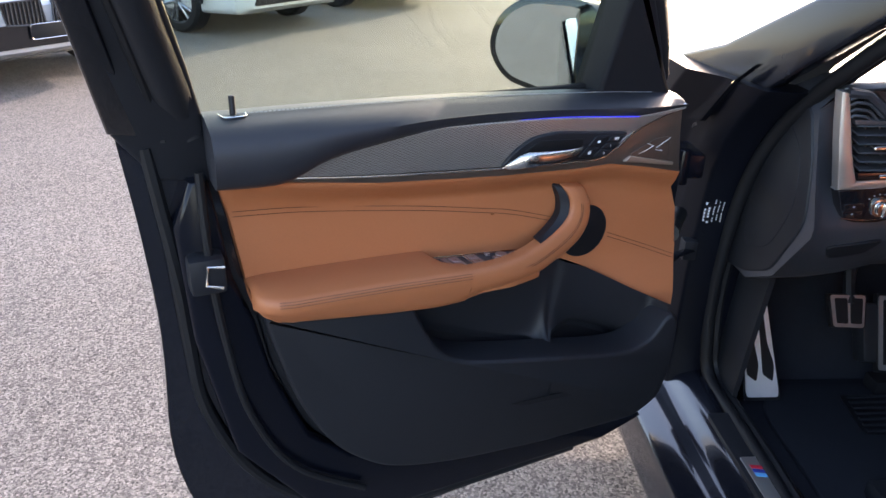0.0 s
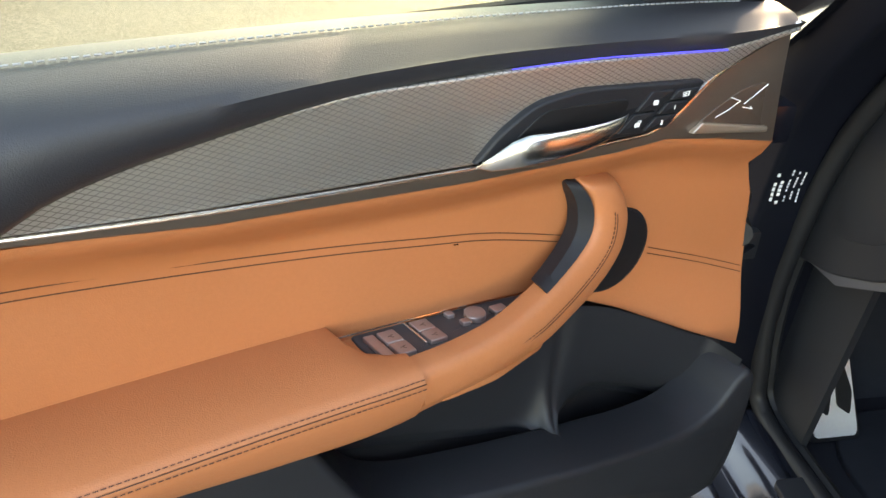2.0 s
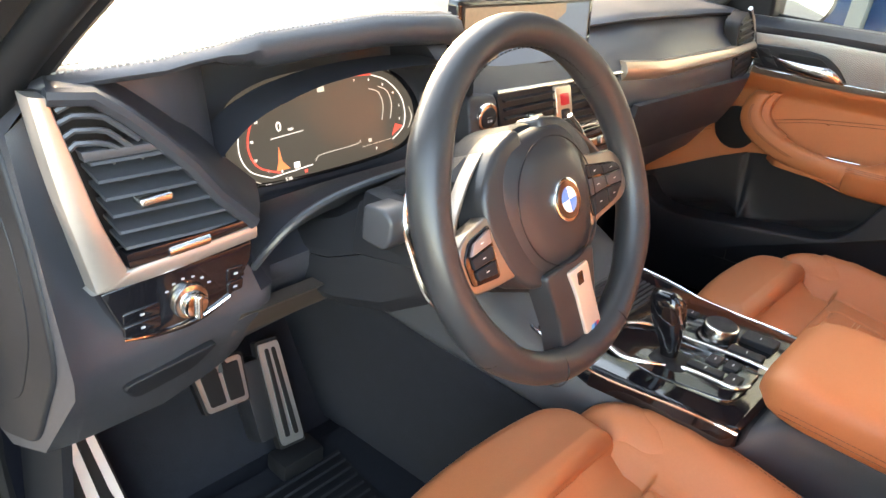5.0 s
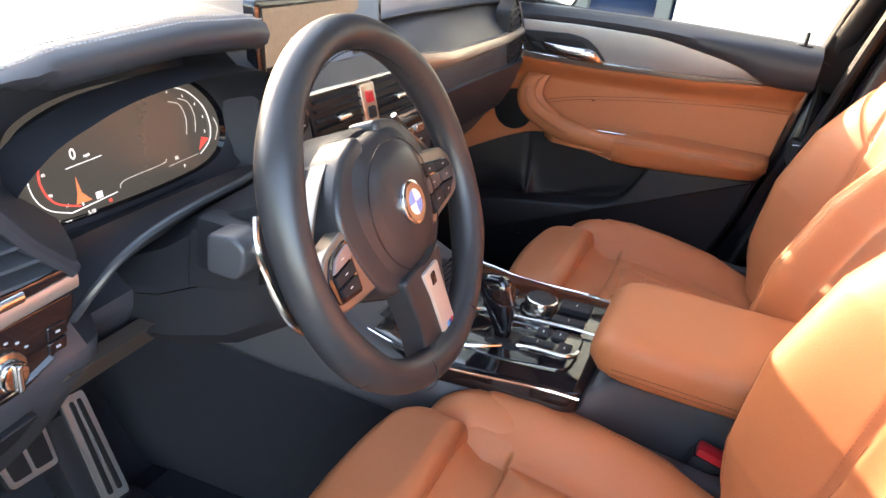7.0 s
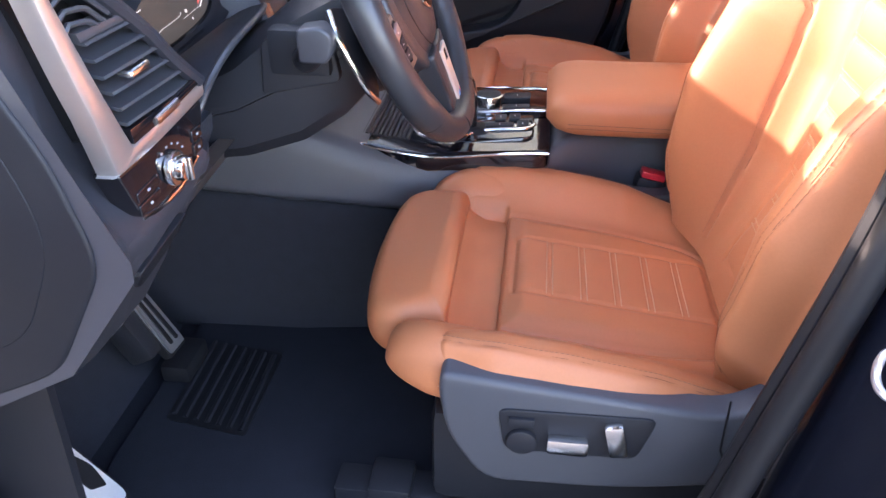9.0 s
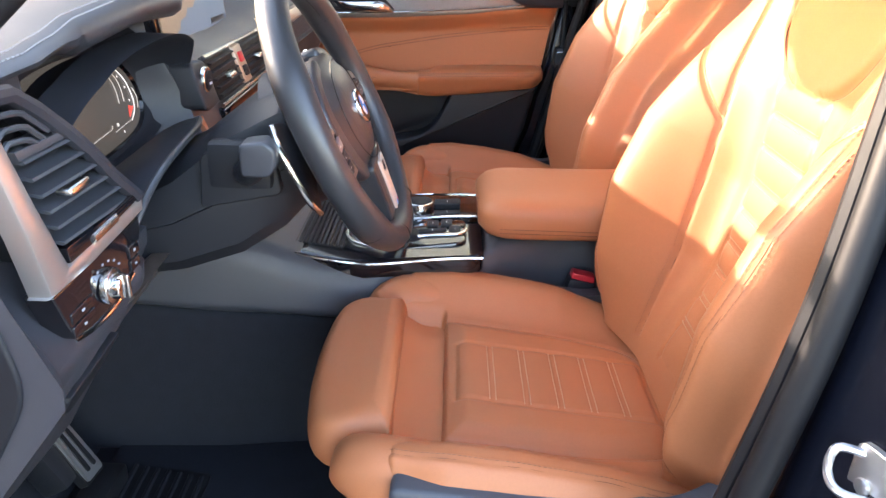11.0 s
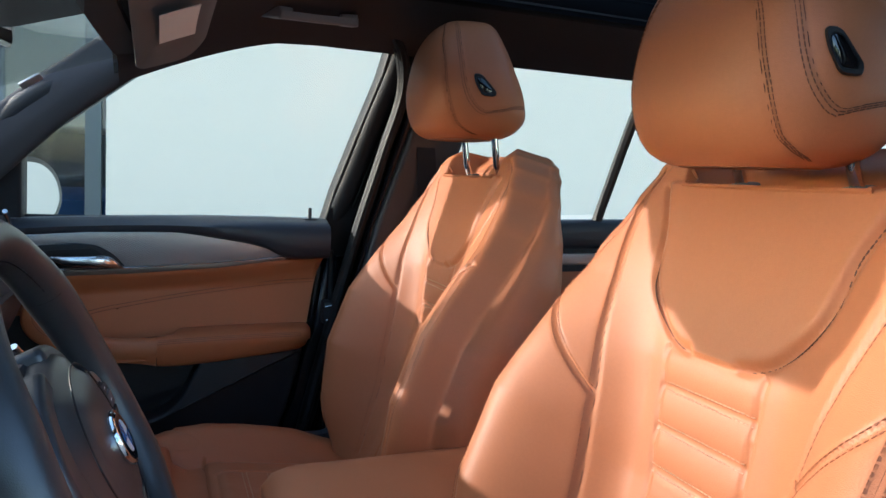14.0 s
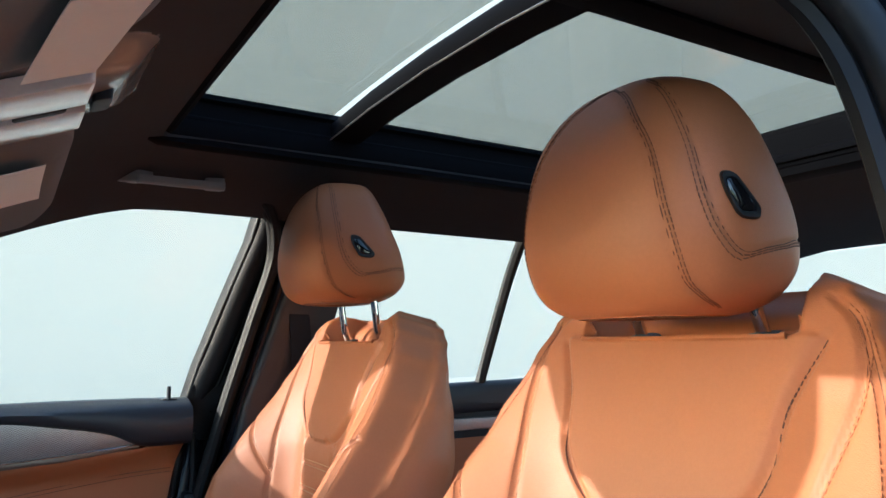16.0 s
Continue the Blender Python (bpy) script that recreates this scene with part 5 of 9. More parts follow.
# stations across the car: lip, face top, face foot, ledge, knee front, knee foot, as (y, z)
STN = [
    (-0.772, (0.290, 1.150), (0.270, 1.128), (0.225, 1.005), (0.195, 0.915), (0.290, 0.795), (0.385, 0.742)),
    (-0.745, (0.240, 1.176), (0.262, 1.165), (0.262, 1.012), (0.212, 0.915), (0.280, 0.800), (0.375, 0.745)),
    (-0.66, (0.226, 1.184), (0.262, 1.172), (0.262, 1.012), (0.210, 0.925), (0.265, 0.815), (0.370, 0.750)),
    (-0.635, (0.227, 1.188), (0.262, 1.172), (0.262, 1.012), (0.209, 0.928), (0.265, 0.822), (0.372, 0.755)),
    (-0.605, (0.228, 1.191), (0.282, 1.170), (0.268, 1.012), (0.207, 0.930), (0.265, 0.830), (0.375, 0.760)),
    (-0.582, (0.231, 1.194), (0.308, 1.168), (0.262, 1.010), (0.202, 0.935), (0.268, 0.836), (0.378, 0.763)),
    (-0.567, (0.233, 1.196), (0.335, 1.165), (0.300, 1.006), (0.205, 0.938), (0.270, 0.842), (0.380, 0.766)),
    (-0.555, (0.234, 1.198), (0.385, 1.150), (0.350, 1.000), (0.225, 0.945), (0.275, 0.850), (0.385, 0.770)),
    (-0.40, (0.238, 1.206), (0.385, 1.155), (0.350, 1.000), (0.230, 0.950), (0.280, 0.860), (0.390, 0.775)),
    (-0.300, (0.234, 1.203), (0.385, 1.150), (0.350, 1.000), (0.230, 0.950), (0.280, 0.860), (0.390, 0.775)),
    (-0.272, (0.240, 1.199), (0.385, 1.150), (0.350, 1.000), (0.230, 0.950), (0.280, 0.860), (0.390, 0.775)),
    (-0.252, (0.262, 1.193), (0.385, 1.150), (0.350, 1.000), (0.230, 0.950), (0.280, 0.860), (0.390, 0.775)),
    (-0.232, (0.325, 1.172), (0.300, 1.120), (0.250, 1.010), (0.225, 0.940), (0.270, 0.860), (0.390, 0.775)),
    (-0.19, (0.330, 1.160), (0.268, 1.098), (0.240, 1.012), (0.215, 0.930), (0.240, 0.850), (0.380, 0.770)),
    (0.0, (0.345, 1.150), (0.268, 1.095), (0.236, 1.010), (0.210, 0.925), (0.225, 0.840), (0.370, 0.770)),
    (0.18, (0.330, 1.158), (0.262, 1.100), (0.236, 1.012), (0.215, 0.930), (0.250, 0.850), (0.390, 0.760)),
    (0.26, (0.295, 1.172), (0.235, 1.105), (0.222, 1.045), (0.245, 0.945), (0.310, 0.850), (0.430, 0.740)),
    (0.55, (0.285, 1.172), (0.235, 1.100), (0.225, 1.040), (0.250, 0.940), (0.320, 0.845), (0.440, 0.735)),
    (0.72, (0.290, 1.165), (0.250, 1.100), (0.240, 1.040), (0.265, 0.940), (0.330, 0.845), (0.450, 0.735)),
    (0.772, (0.310, 1.150), (0.285, 1.100), (0.270, 1.040), (0.285, 0.940), (0.345, 0.845), (0.455, 0.735)),
]


def station(x):
    for a, b in zip(STN, STN[1:]):
        if a[0] <= x <= b[0]:
            t = (x - a[0]) / (b[0] - a[0])
            return [Vector(p).lerp(Vector(q), t) for p, q in zip(a[1:], b[1:])]
    return [Vector(p) for p in (STN[0] if x < 0 else STN[-1])[1:]]


bm = bmesh.new()
rings = []
for x in sorted({s[0] for s in STN} | {-0.70, -0.625, -0.5, -0.45, -0.35, -0.3, -0.1, 0.1, 0.34, 0.45, 0.64}):
    lip, ft, ff, led, kn, kf = station(x)
    w = 1 - 0.12 * (abs(x) / 0.77) ** 3
    roll = 0.033 if -0.56 < x < -0.24 else 0.024 if -0.59 < x < -0.22 else 0.014
    sec = [(0.93 * w, 1.105), (0.70 * w, 1.150), (0.48, 1.170 + 0.3 * max(0, lip.y - 1.175)), (lip.x + 0.09, lip.y + 0.004), (lip.x + 0.022, lip.y + 0.001), (lip.x + 0.006, lip.y - 0.1 * roll), (lip.x, lip.y - 0.42 * roll), (lip.x + 0.003, lip.y - 0.75 * roll), (lip.x + 0.014, lip.y - roll)]
    sec += [(ft.x, ft.y), ((ft.x + ff.x) / 2, (ft.y + ff.y) / 2), (ff.x, ff.y), (led.x + 0.002, led.y + 0.02), (led.x + 0.004, led.y), (kn.x, kn.y), (kf.x, kf.y), (0.80, 0.735), (0.80, 1.0)]
    rings.append([Vector((x, y, z)) for y, z in sec])
loft(bm, rings)
part("dash_body", bm, DASH_SKIN, dash, "black soft dashboard moulding", sharp=50)
# stitched seam along the lip
bm = bmesh.new()
for off in (0.012, 0.024):
    stitches(bm, [Vector((x, station(x)[0].x + off, station(x)[0].y + (0.0005 if off < 0.02 else 0.0025))) for x in (-0.74 + 0.47 * k / 60 for k in range(61))], 0.0055, 0.0036, 0.0008)
part("stitching", bm, GREY_THREAD, dash)
# end cap beside the door
bm = bmesh.new()
cap = round_outline([(0.29, 1.128), (0.245, 1.03), (0.225, 0.93), (0.30, 0.80), (0.40, 0.750), (0.50, 0.730), (0.52, 0.95), (0.44, 1.10), (0.36, 1.145)], 0.03, 4)
slab(bm, cap, lambda a, b, d: Vector((-0.77 - d, a, b)), 0.0, 0.006, 0.004)
part("end_cap", bm, PLASTIC, dash, "grained side cover of the dashboard")
bm = bmesh.new()
slab(bm, round_outline([(0.285, 1.05), (0.265, 0.95), (0.32, 0.84), (0.42, 0.80), (0.44, 1.02), (0.37, 1.10)], 0.04, 4), lambda a, b, d: Vector((-0.775 - d, a, b)), 0.0, 0.0022, 0.001)
part("end_cap_lid", bm, PLASTIC, dash)


def VP(a, b, d):
    """The outer air vent's face."""
    return Vector((a, 0.203 - 0.15 * (a + 0.66) - d + 0.10 * max(0, b - 1.06), b))


def ribbon(bm, one, two_, P, d0, d1, edge=0.003, n=6):
    """A band between two edges of equally many points, raised from d0 to d1 with rounded rims."""
    a = smooth_path([(*q, 0) for q in one], n)
    b = smooth_path([(*q, 0) for q in two_], n)
    rings = []
    for p, q in zip(a, b):
        v = (q - p).normalized() * edge
        rings.append([P(p.x, p.y, d0), P(p.x, p.y, d1 - edge), P(p.x + v.x * 0.3, p.y + v.y * 0.3, d1 - edge * 0.3), P(p.x + v.x, p.y + v.y, d1), P(q.x - v.x, q.y - v.y, d1), P(q.x - v.x * 0.3, q.y - v.y * 0.3, d1 - edge * 0.3), P(q.x, q.y, d1 - edge), P(q.x, q.y, d0)])
    loft(bm, rings)


bm = bmesh.new()
ribbon(bm, [(-0.770, 1.170), (-0.764, 1.12), (-0.756, 1.070), (-0.742, 1.004)], [(-0.756, 1.168), (-0.744, 1.118), (-0.731, 1.065), (-0.7145, 1.021)], VP, -0.012, 0.008, 0.004)
ribbon(bm, [(-0.7445, 1.0025), (-0.69, 1.008), (-0.64, 1.017), (-0.600, 1.025)], [(-0.7147, 1.0212), (-0.68, 1.0262), (-0.64, 1.033), (-0.600, 1.040)], VP, -0.012, 0.0078, 0.004)
part("vent_frame", bm, SATIN, dash, "satin chrome vent surround")
VO = [(-0.757, 1.168), (-0.725, 1.166), (-0.703, 1.150), (-0.678, 1.127), (-0.655, 1.103), (-0.634, 1.074), (-0.601, 1.041), (-0.7145, 1.0215), (-0.730, 1.068), (-0.744, 1.120)]
bm = bmesh.new()
slab(bm, VO, VP, -0.050, -0.034)
vent = part("air_vent", bm, RUBBER, dash, "black air vent with angled slats")
bm = bmesh.new()
tube(bm, [VP(a, b, 0.004) for a, b in VO[:7]], 0.0075, 8)
part("vent_edge", bm, SOFT, vent, "soft edge round the vent")
bm = bmesh.new()
rows = []
for k in range(7):
    t = k / 6
    rows.append([Vector((p.x + 0.060 * t * (0.4 + 0.6 * i / 6), p.y + 0.085 * t ** 1.3, p.z + 0.018 * t * (1 - i / 6))) for i, p in enumerate([VP(a, b, 0.006) for a, b in VO[:7]])])
rows = [[p + Vector((-0.004, 0.036, -0.002)) for p in rows[0]]] + rows
loft(bm, rows, closed=False)
part("vent_shoulder", bm, SOFT, dash, "soft shoulder between vent and dials", sharp=70)
for k in range(6):
    z0, z1 = 1.041 + 0.0149 * k, 1.046 + 0.0145 * k
    x0, x1 = -0.715 - 0.0037 * k, -0.612 - 0.0125 * k
    bm = bmesh.new()
    loft(bm, [[VP(x0 + (x1 - x0) * t, z0 + (z1 - z0) * t + dz, d) for d, dz in ((-0.022, 0.0035), (0.005, -0.0022), (0.0075, -0.0012), (0.006, 0.0008), (-0.022, 0.0062))] for t in (0, 0.5, 1)])
    part("slat", bm, SLAT, vent)
for k, (za, xb, zb, xc, zc) in enumerate(((1.154, -0.718, 1.152, -0.694, 1.130), (1.143, -0.717, 1.141, -0.698, 1.122), (1.133, -0.718, 1.131, -0.704, 1.119), (1.163, -0.722, 1.163, -0.690, 1.138))):
    bm = bmesh.new()
    tube(bm, [VP(-0.751 + 0.0025 * (k % 3), za - 0.006, 0.003), VP(-0.741, za - 0.001, 0.004), VP(xb - 0.008, zb, 0.004), VP(xb, zb - 0.002, 0.004), VP(xc, zc, 0.003)], 0.0026, 6)
    part("slat", bm, SLAT, vent)
bm = bmesh.new()
ribbon(bm, [(-0.737, 1.117), (-0.70, 1.119), (-0.672, 1.121)], [(-0.739, 1.125), (-0.702, 1.126), (-0.678, 1.127)], VP, -0.004, 0.006, 0.001)
part("vent_bridge", bm, SLAT, vent)
for x in (-0.695, -0.672, -0.648):
    bm = bmesh.new()
    loft(bm, [[VP(x + 0.004 + dx, 1.036, d) for dx, d in ((-0.001, -0.012), (0.001, -0.012), (0.001, -0.032), (-0.001, -0.032))], [VP(x - 0.016 + dx, 1.116, d) for dx, d in ((-0.001, -0.012), (0.001, -0.012), (0.001, -0.032), (-0.001, -0.032))]])
    part("vane", bm, SLAT, vent)
bm = bmesh.new()
slab(bm, round_outline([(-0.704, 1.0775), (-0.677, 1.0805), (-0.677, 1.0875), (-0.704, 1.0845)], 0.003, 3), VP, 0.002, 0.015, 0.002)
part("vent_tab", bm, CHROME, vent)
bm = bmesh.new()
ribbon(bm, [(-0.7143, 1.0225), (-0.66, 1.030), (-0.603, 1.0415)], [(-0.7165, 1.0365), (-0.66, 1.0415), (-0.612, 1.0475)], VP, -0.004, 0.009, 0.001)
vw = part("vent_strip", bm, GLOSS, dash, "gloss strip with the air wheel")
bm = bmesh.new()
rings = []
for k in range(9):
    x = -0.682 + 0.036 * k / 8
    rings.append([VP(x, 1.0330 + (x + 0.664) * 0.16 + 0.005 * math.cos(t), 0.008 + 0.004 * math.sin(t)) for t in (math.pi * i / 6 for i in range(7))])
loft(bm, rings)
part("air_wheel", bm, CHROME, vw)

bm = bmesh.new()
slab(bm, round_outline([(-0.738, 1.001), (-0.602, 1.022), (-0.603, 1.005), (-0.622, 0.967), (-0.655, 0.946), (-0.70, 0.944), (-0.716, 0.948), (-0.726, 0.968)], [0.003, 0.003, 0.01, 0.02, 0.02, 0.01, 0.006, 0.01], 4), VP, -0.02, 0.004, 0.002)
lp = part("light_switch_panel", bm, GLOSS, dash, "gloss black light switch panel")
bm = bmesh.new()
nrm = VP(0, 0, 1) - VP(0, 0, 0)
disc(bm, VP(-0.664, 0.976, 0.003), nrm, 0.0175, 0.007, 32, 0.002)
kn = part("light_knob", bm, CHROME, lp, "satin rotary light knob")
bm = bmesh.new()
disc(bm, VP(-0.664, 0.976, 0.009), nrm, 0.0125, 0.010, 32, 0.003)
part("knob_cap", bm, BRIGHT, kn)
bm = bmesh.new()
slab(bm, round_outline([(-0.6665, 0.964), (-0.6615, 0.964), (-0.6615, 0.988), (-0.6665, 0.988)], 0.002, 2), VP, 0.012, 0.024, 0.002)
part("knob_grip", bm, CHROME, kn)
bm = bmesh.new()
tube(bm, [VP(q.x, q.y, 0.005) for q in smooth_path([(-0.722, 0.951, 0), (-0.69, 0.949, 0), (-0.655, 0.955, 0), (-0.625, 0.97, 0)], 5)], 0.0014, 6)
part("panel_line", bm, BRIGHT, lp)
for q in ([(-0.722, 0.966), (-0.690, 0.970), (-0.690, 0.982), (-0.722, 0.977)], [(-0.722, 0.953), (-0.690, 0.956), (-0.690, 0.968), (-0.722, 0.964)], [(-0.628, 0.985), (-0.611, 0.988), (-0.612, 1.000), (-0.628, 0.998)], [(-0.628, 0.972), (-0.613, 0.975), (-0.612, 0.986), (-0.628, 0.983)]):
    bm = bmesh.new()
    slab(bm, round_outline(q, 0.0015, 2), VP, 0.002, 0.0055, 0.001)
    b = part("light_button", bm, GLOSS, lp)
    c = sum((Vector(v) for v in q), Vector((0, 0))) / 4
    bm = bmesh.new()
    block(bm, VP(c.x, c.y, 0.0057), (0.004, 0.0006, 0.0022))
    part("button_mark", bm, GREY_THREAD, b)
bm = bmesh.new()
for k in range(6):
    a = radians(35 + 22 * k)
    block(bm, VP(-0.664 + 0.0235 * math.cos(a), 0.976 + 0.0235 * math.sin(a), 0.0043), (0.003, 0.0006, 0.0018))
part("knob_mark", bm, GREY_THREAD, lp)
# knee panel crease
bm = bmesh.new()
slab(bm, round_outline([(-0.72, 0.885), (-0.62, 0.905), (-0.64, 0.868), (-0.70, 0.852)], 0.012, 3), lambda a, b, d: Vector((a, 0.232 + 0.55 * (0.885 - b) - d, b)), -0.02, 0.006, 0.003)
part("bonnet_lever_panel", bm, PLASTIC, dash)
bm = bmesh.new()
sheet(bm, 10, 4, lambda u, v: Vector((-0.60 + 0.30 * u, 0.205 + 0.01 * u + 0.035 * v, 0.935 - 0.05 * v - 0.004 * math.cos(v * 18))), (0, 0.02, 0))
part("shelf_trim", bm, DARKALU, dash, "bronze-grey trim under the column")


def CP(a, b, d):
    return Vector((a, 0.330 + 0.26 * (b - 1.075) - d, b))


CO = [(-0.541, 1.050), (-0.533, 1.080), (-0.508, 1.104), (-0.445, 1.1195), (-0.35, 1.1225), (-0.292, 1.112), (-0.258, 1.082), (-0.253, 1.052), (-0.268, 1.030), (-0.300, 1.019), (-0.36, 1.014), (-0.45, 1.0125), (-0.51, 1.016), (-0.535, 1.030)]
CO = two_d(CO, True)
cc = Vector((-0.397, 1.067))


def grown(k, extra=0.0):
    return [(cc.x + (q[0] - cc.x) * k + math.copysign(extra, q[0] - cc.x) * min(1, abs(q[0] - cc.x) / 0.05), cc.y + (q[1] - cc.y) * k) for q in CO]


bm = bmesh.new()
slab(bm, CO, CP, -0.02, 0.0)
clu = part("dial_display", bm, CLUSTER, dash, "dark digital instrument display")
bm = bmesh.new()
o1, o2, o3, o4 = grown(1.0), grown(1.06), grown(1.12), grown(1.30)
rim_out = []
for a, b in o4:
    up = max(0.0, min(1.0, (b - 1.02) / 0.10))
    rim_out.append(Vector((a, 0.300 - 0.062 * up, b + 0.012 * up)))
loft(bm, [[CP(a, b, -0.003) for a, b in o1], [CP(a, b, 0.002) for a, b in o2]], cap=False)
part("dial_bezel", bm, GLOSS, dash, "gloss black bezel")
bm = bmesh.new()
mid3 = [CP(a, b, 0.006) for a, b in o3]
loft(bm, [[CP(a, b, 0.002) for a, b in o2], mid3, [p.lerp(q, 0.5) + Vector((0, 0.004, 0)) for p, q in zip(mid3, rim_out)], rim_out, [q + Vector((0, 0.05, 0)) for q in rim_out]], cap=False)
part("binnacle", bm, SOFT, dash, "black cowl round the dials", sharp=60)


def arc(pts, r, material, name="dial_line", lab=""):
    b = bmesh.new()
    tube(b, [CP(q.x, q.y, 0.0015) for q in smooth_path([(*p, 0) for p in pts], 6)], r, 5)
    return part(name, b, material, clu, lab)


LINE = 0.0006
arc([(-0.490, 1.0185), (-0.516, 1.030), (-0.527, 1.052), (-0.520, 1.082), (-0.498, 1.100), (-0.455, 1.1105), (-0.425, 1.1125)], LINE, LIT_WHITE)
arc([(-0.478, 1.022), (-0.505, 1.033), (-0.515, 1.054), (-0.508, 1.078), (-0.490, 1.094)], 0.0011, LIT_RED)
arc([(-0.490, 1.0185), (-0.455, 1.021), (-0.43, 1.023)], LINE, LIT_WHITE)
arc([(-0.352, 1.1155), (-0.325, 1.1145)], 0.0012, LIT_RED)
arc([(-0.325, 1.114), (-0.298, 1.1045), (-0.276, 1.084), (-0.270, 1.062), (-0.276, 1.044), (-0.296, 1.032)], LINE, LIT_WHITE)
arc([(-0.330, 1.098), (-0.314, 1.092), (-0.308, 1.076), (-0.312, 1.058)], 0.0005, LIT_GREY)
arc([(-0.314, 1.099), (-0.299, 1.092), (-0.293, 1.076), (-0.297, 1.058)], 0.0005, LIT_GREY)
arc([(-0.537, 1.043), (-0.527, 1.027), (-0.505, 1.015)], 0.0005, LIT_GREY)
arc([(-0.262, 1.068), (-0.258, 1.055), (-0.266, 1.042)], 0.0005, LIT_GREY)
arc([(-0.484, 1.060), (-0.438, 1.063)], 0.0004, LIT_WHITE)
arc([(-0.425, 1.026), (-0.415, 1.032), (-0.36, 1.035), (-0.352, 1.039)], 0.0004, LIT_GREY)
arc([(-0.350, 1.030), (-0.300, 1.033)], 0.0003, LIT_GREY)
for pts, mt in (([(-0.481, 1.024), (-0.462, 1.024), (-0.472, 1.034), (-0.4745, 1.050), (-0.477, 1.034)], LIT_ORANGE), ([(-0.296, 1.036), (-0.276, 1.046), (-0.288, 1.050)], LIT_RED)):
    b = bmesh.new()
    slab(b, pts, CP, 0.0002, 0.0008)
    part("dial_glow", b, mt, clu)
for q, mt, hw in (((-0.452, 1.026), LIT_WHITE, 0.004), ((-0.440, 1.017), LIT_RED, 0.002), ((-0.405, 1.106), LIT_GREY, 0.005), ((-0.335, 1.036), LIT_GREY, 0.0025)):
    b = bmesh.new()
    slab(b, [(q[0] - hw, q[1] - hw * 0.8), (q[0] + hw, q[1] - hw * 0.8), (q[0] + hw, q[1] + hw * 0.8), (q[0] - hw, q[1] + hw * 0.8)], CP, 0.0002, 0.0008)
    part("warning_light", b, mt, clu)
CU = (CP(0, 1, 0) - CP(0, 0, 0))
for txt, size, a, b in (("0", 0.016, -0.471, 1.071), ("mph", 0.0045, -0.455, 1.067), ("0", 0.005, -0.474, 1.0225), ("10", 0.0045, -0.492, 1.026), ("20", 0.0045, -0.507, 1.040), ("40", 0.0045, -0.509, 1.060), ("60", 0.0045, -0.500, 1.080), ("80", 0.0045, -0.482, 1.095), ("120", 0.0045, -0.455, 1.104), ("160", 0.0045, -0.428, 1.1065), ("7", 0.0045, -0.352, 1.109), ("6", 0.0045, -0.328, 1.108), ("5", 0.0045, -0.305, 1.100), ("4", 0.0045, -0.288, 1.088), ("3", 0.0045, -0.279, 1.072), ("2", 0.0045, -0.280, 1.055), ("5:18", 0.0055, -0.466, 1.0125), ("368", 0.005, -0.495, 1.0105), ("P", 0.005, -0.325, 1.024)):
    lettering("dial_print", txt, size, CP(a, b, 0.0006), (1, 0, 0), CU, LIT_WHITE, clu, 0.0002)
# column shroud: an angular upper and lower shell with a joint between
def shroud(upper):
    b = bmesh.new()
    rows = []
    for y, w, zt, zm, zb in ((0.055, 0.086, 1.118, 1.040, 0.978), (0.080, 0.102, 1.115, 1.030, 0.952), (0.13, 0.114, 1.090, 1.004, 0.920), (0.20, 0.120, 1.036, 0.970, 0.897), (0.27, 0.122, 1.000, 0.953, 0.886), (0.35, 0.122, 0.984, 0.945, 0.884)):
        if upper:
            sec = [(-w - 0.001, zm), (-w - 0.001, zm + 0.008), (-w * 0.90, zt - 0.022), (-w * 0.62, zt - 0.004), (-w * 0.3, zt), (w * 0.3, zt), (w * 0.62, zt - 0.004), (w * 0.90, zt - 0.022), (w + 0.001, zm + 0.008), (w + 0.001, zm)]
        else:
            sec = [(-w, zm - 0.0015), (w, zm - 0.0015), (w, zm - 0.012), (w * 0.93, zb + 0.022), (w * 0.78, zb + 0.004), (w * 0.55, zb), (-w * 0.55, zb), (-w * 0.78, zb + 0.004), (-w * 0.93, zb + 0.022), (-w, zm - 0.012)]
        rows.append([Vector((-0.38 + a, y, z)) for a, z in sec])
    loft(b, rows)
    return b
col = part("column_shroud", shroud(True), PLASTIC, dash, "black upper shell of the steering column", sharp=24)
part("shroud_lower", shroud(False), PLASTIC, dash, "black lower shell of the steering column", sharp=24)
for s in (-1, 1):
    bm = bmesh.new()
    slab(bm, round_outline([(0.075, 1.006), (0.165, 0.990), (0.160, 1.052), (0.085, 1.072)], 0.008, 3), lambda a, b, d: Vector((-0.38 + s * (0.108 + 0.10 * (a - 0.075) + d), a, b)), -0.01, 0.0035, 0.002)
    part("stalk_socket", bm, PLASTIC, dash, "raised socket of the stalk")
# arched lip between the dials and the column
arch = smooth_path([(-0.580, 0.226, 0.968), (-0.566, 0.212, 0.998), (-0.540, 0.204, 1.024), (-0.50, 0.200, 1.040), (-0.44, 0.200, 1.047), (-0.37, 0.206, 1.047), (-0.31, 0.222, 1.042), (-0.265, 0.242, 1.028), (-0.240, 0.258, 1.006)], 6)
bm = bmesh.new()
rows = []
for k in range(6):
    t = k / 5
    rows.append([Vector((p.x + (-0.405 - p.x) * 0.03 * t, p.y + (0.312 - p.y) * t, p.z - (p.z - 0.992) * t ** 1.6)) for p in arch])
rows = [[p + Vector((0, 0.020, -0.030)) for p in arch], [p + Vector((0, 0.006, -0.012)) for p in arch], [p + Vector((0, 0.0, -0.005)) for p in arch]] + rows
loft(bm, rows, closed=False)
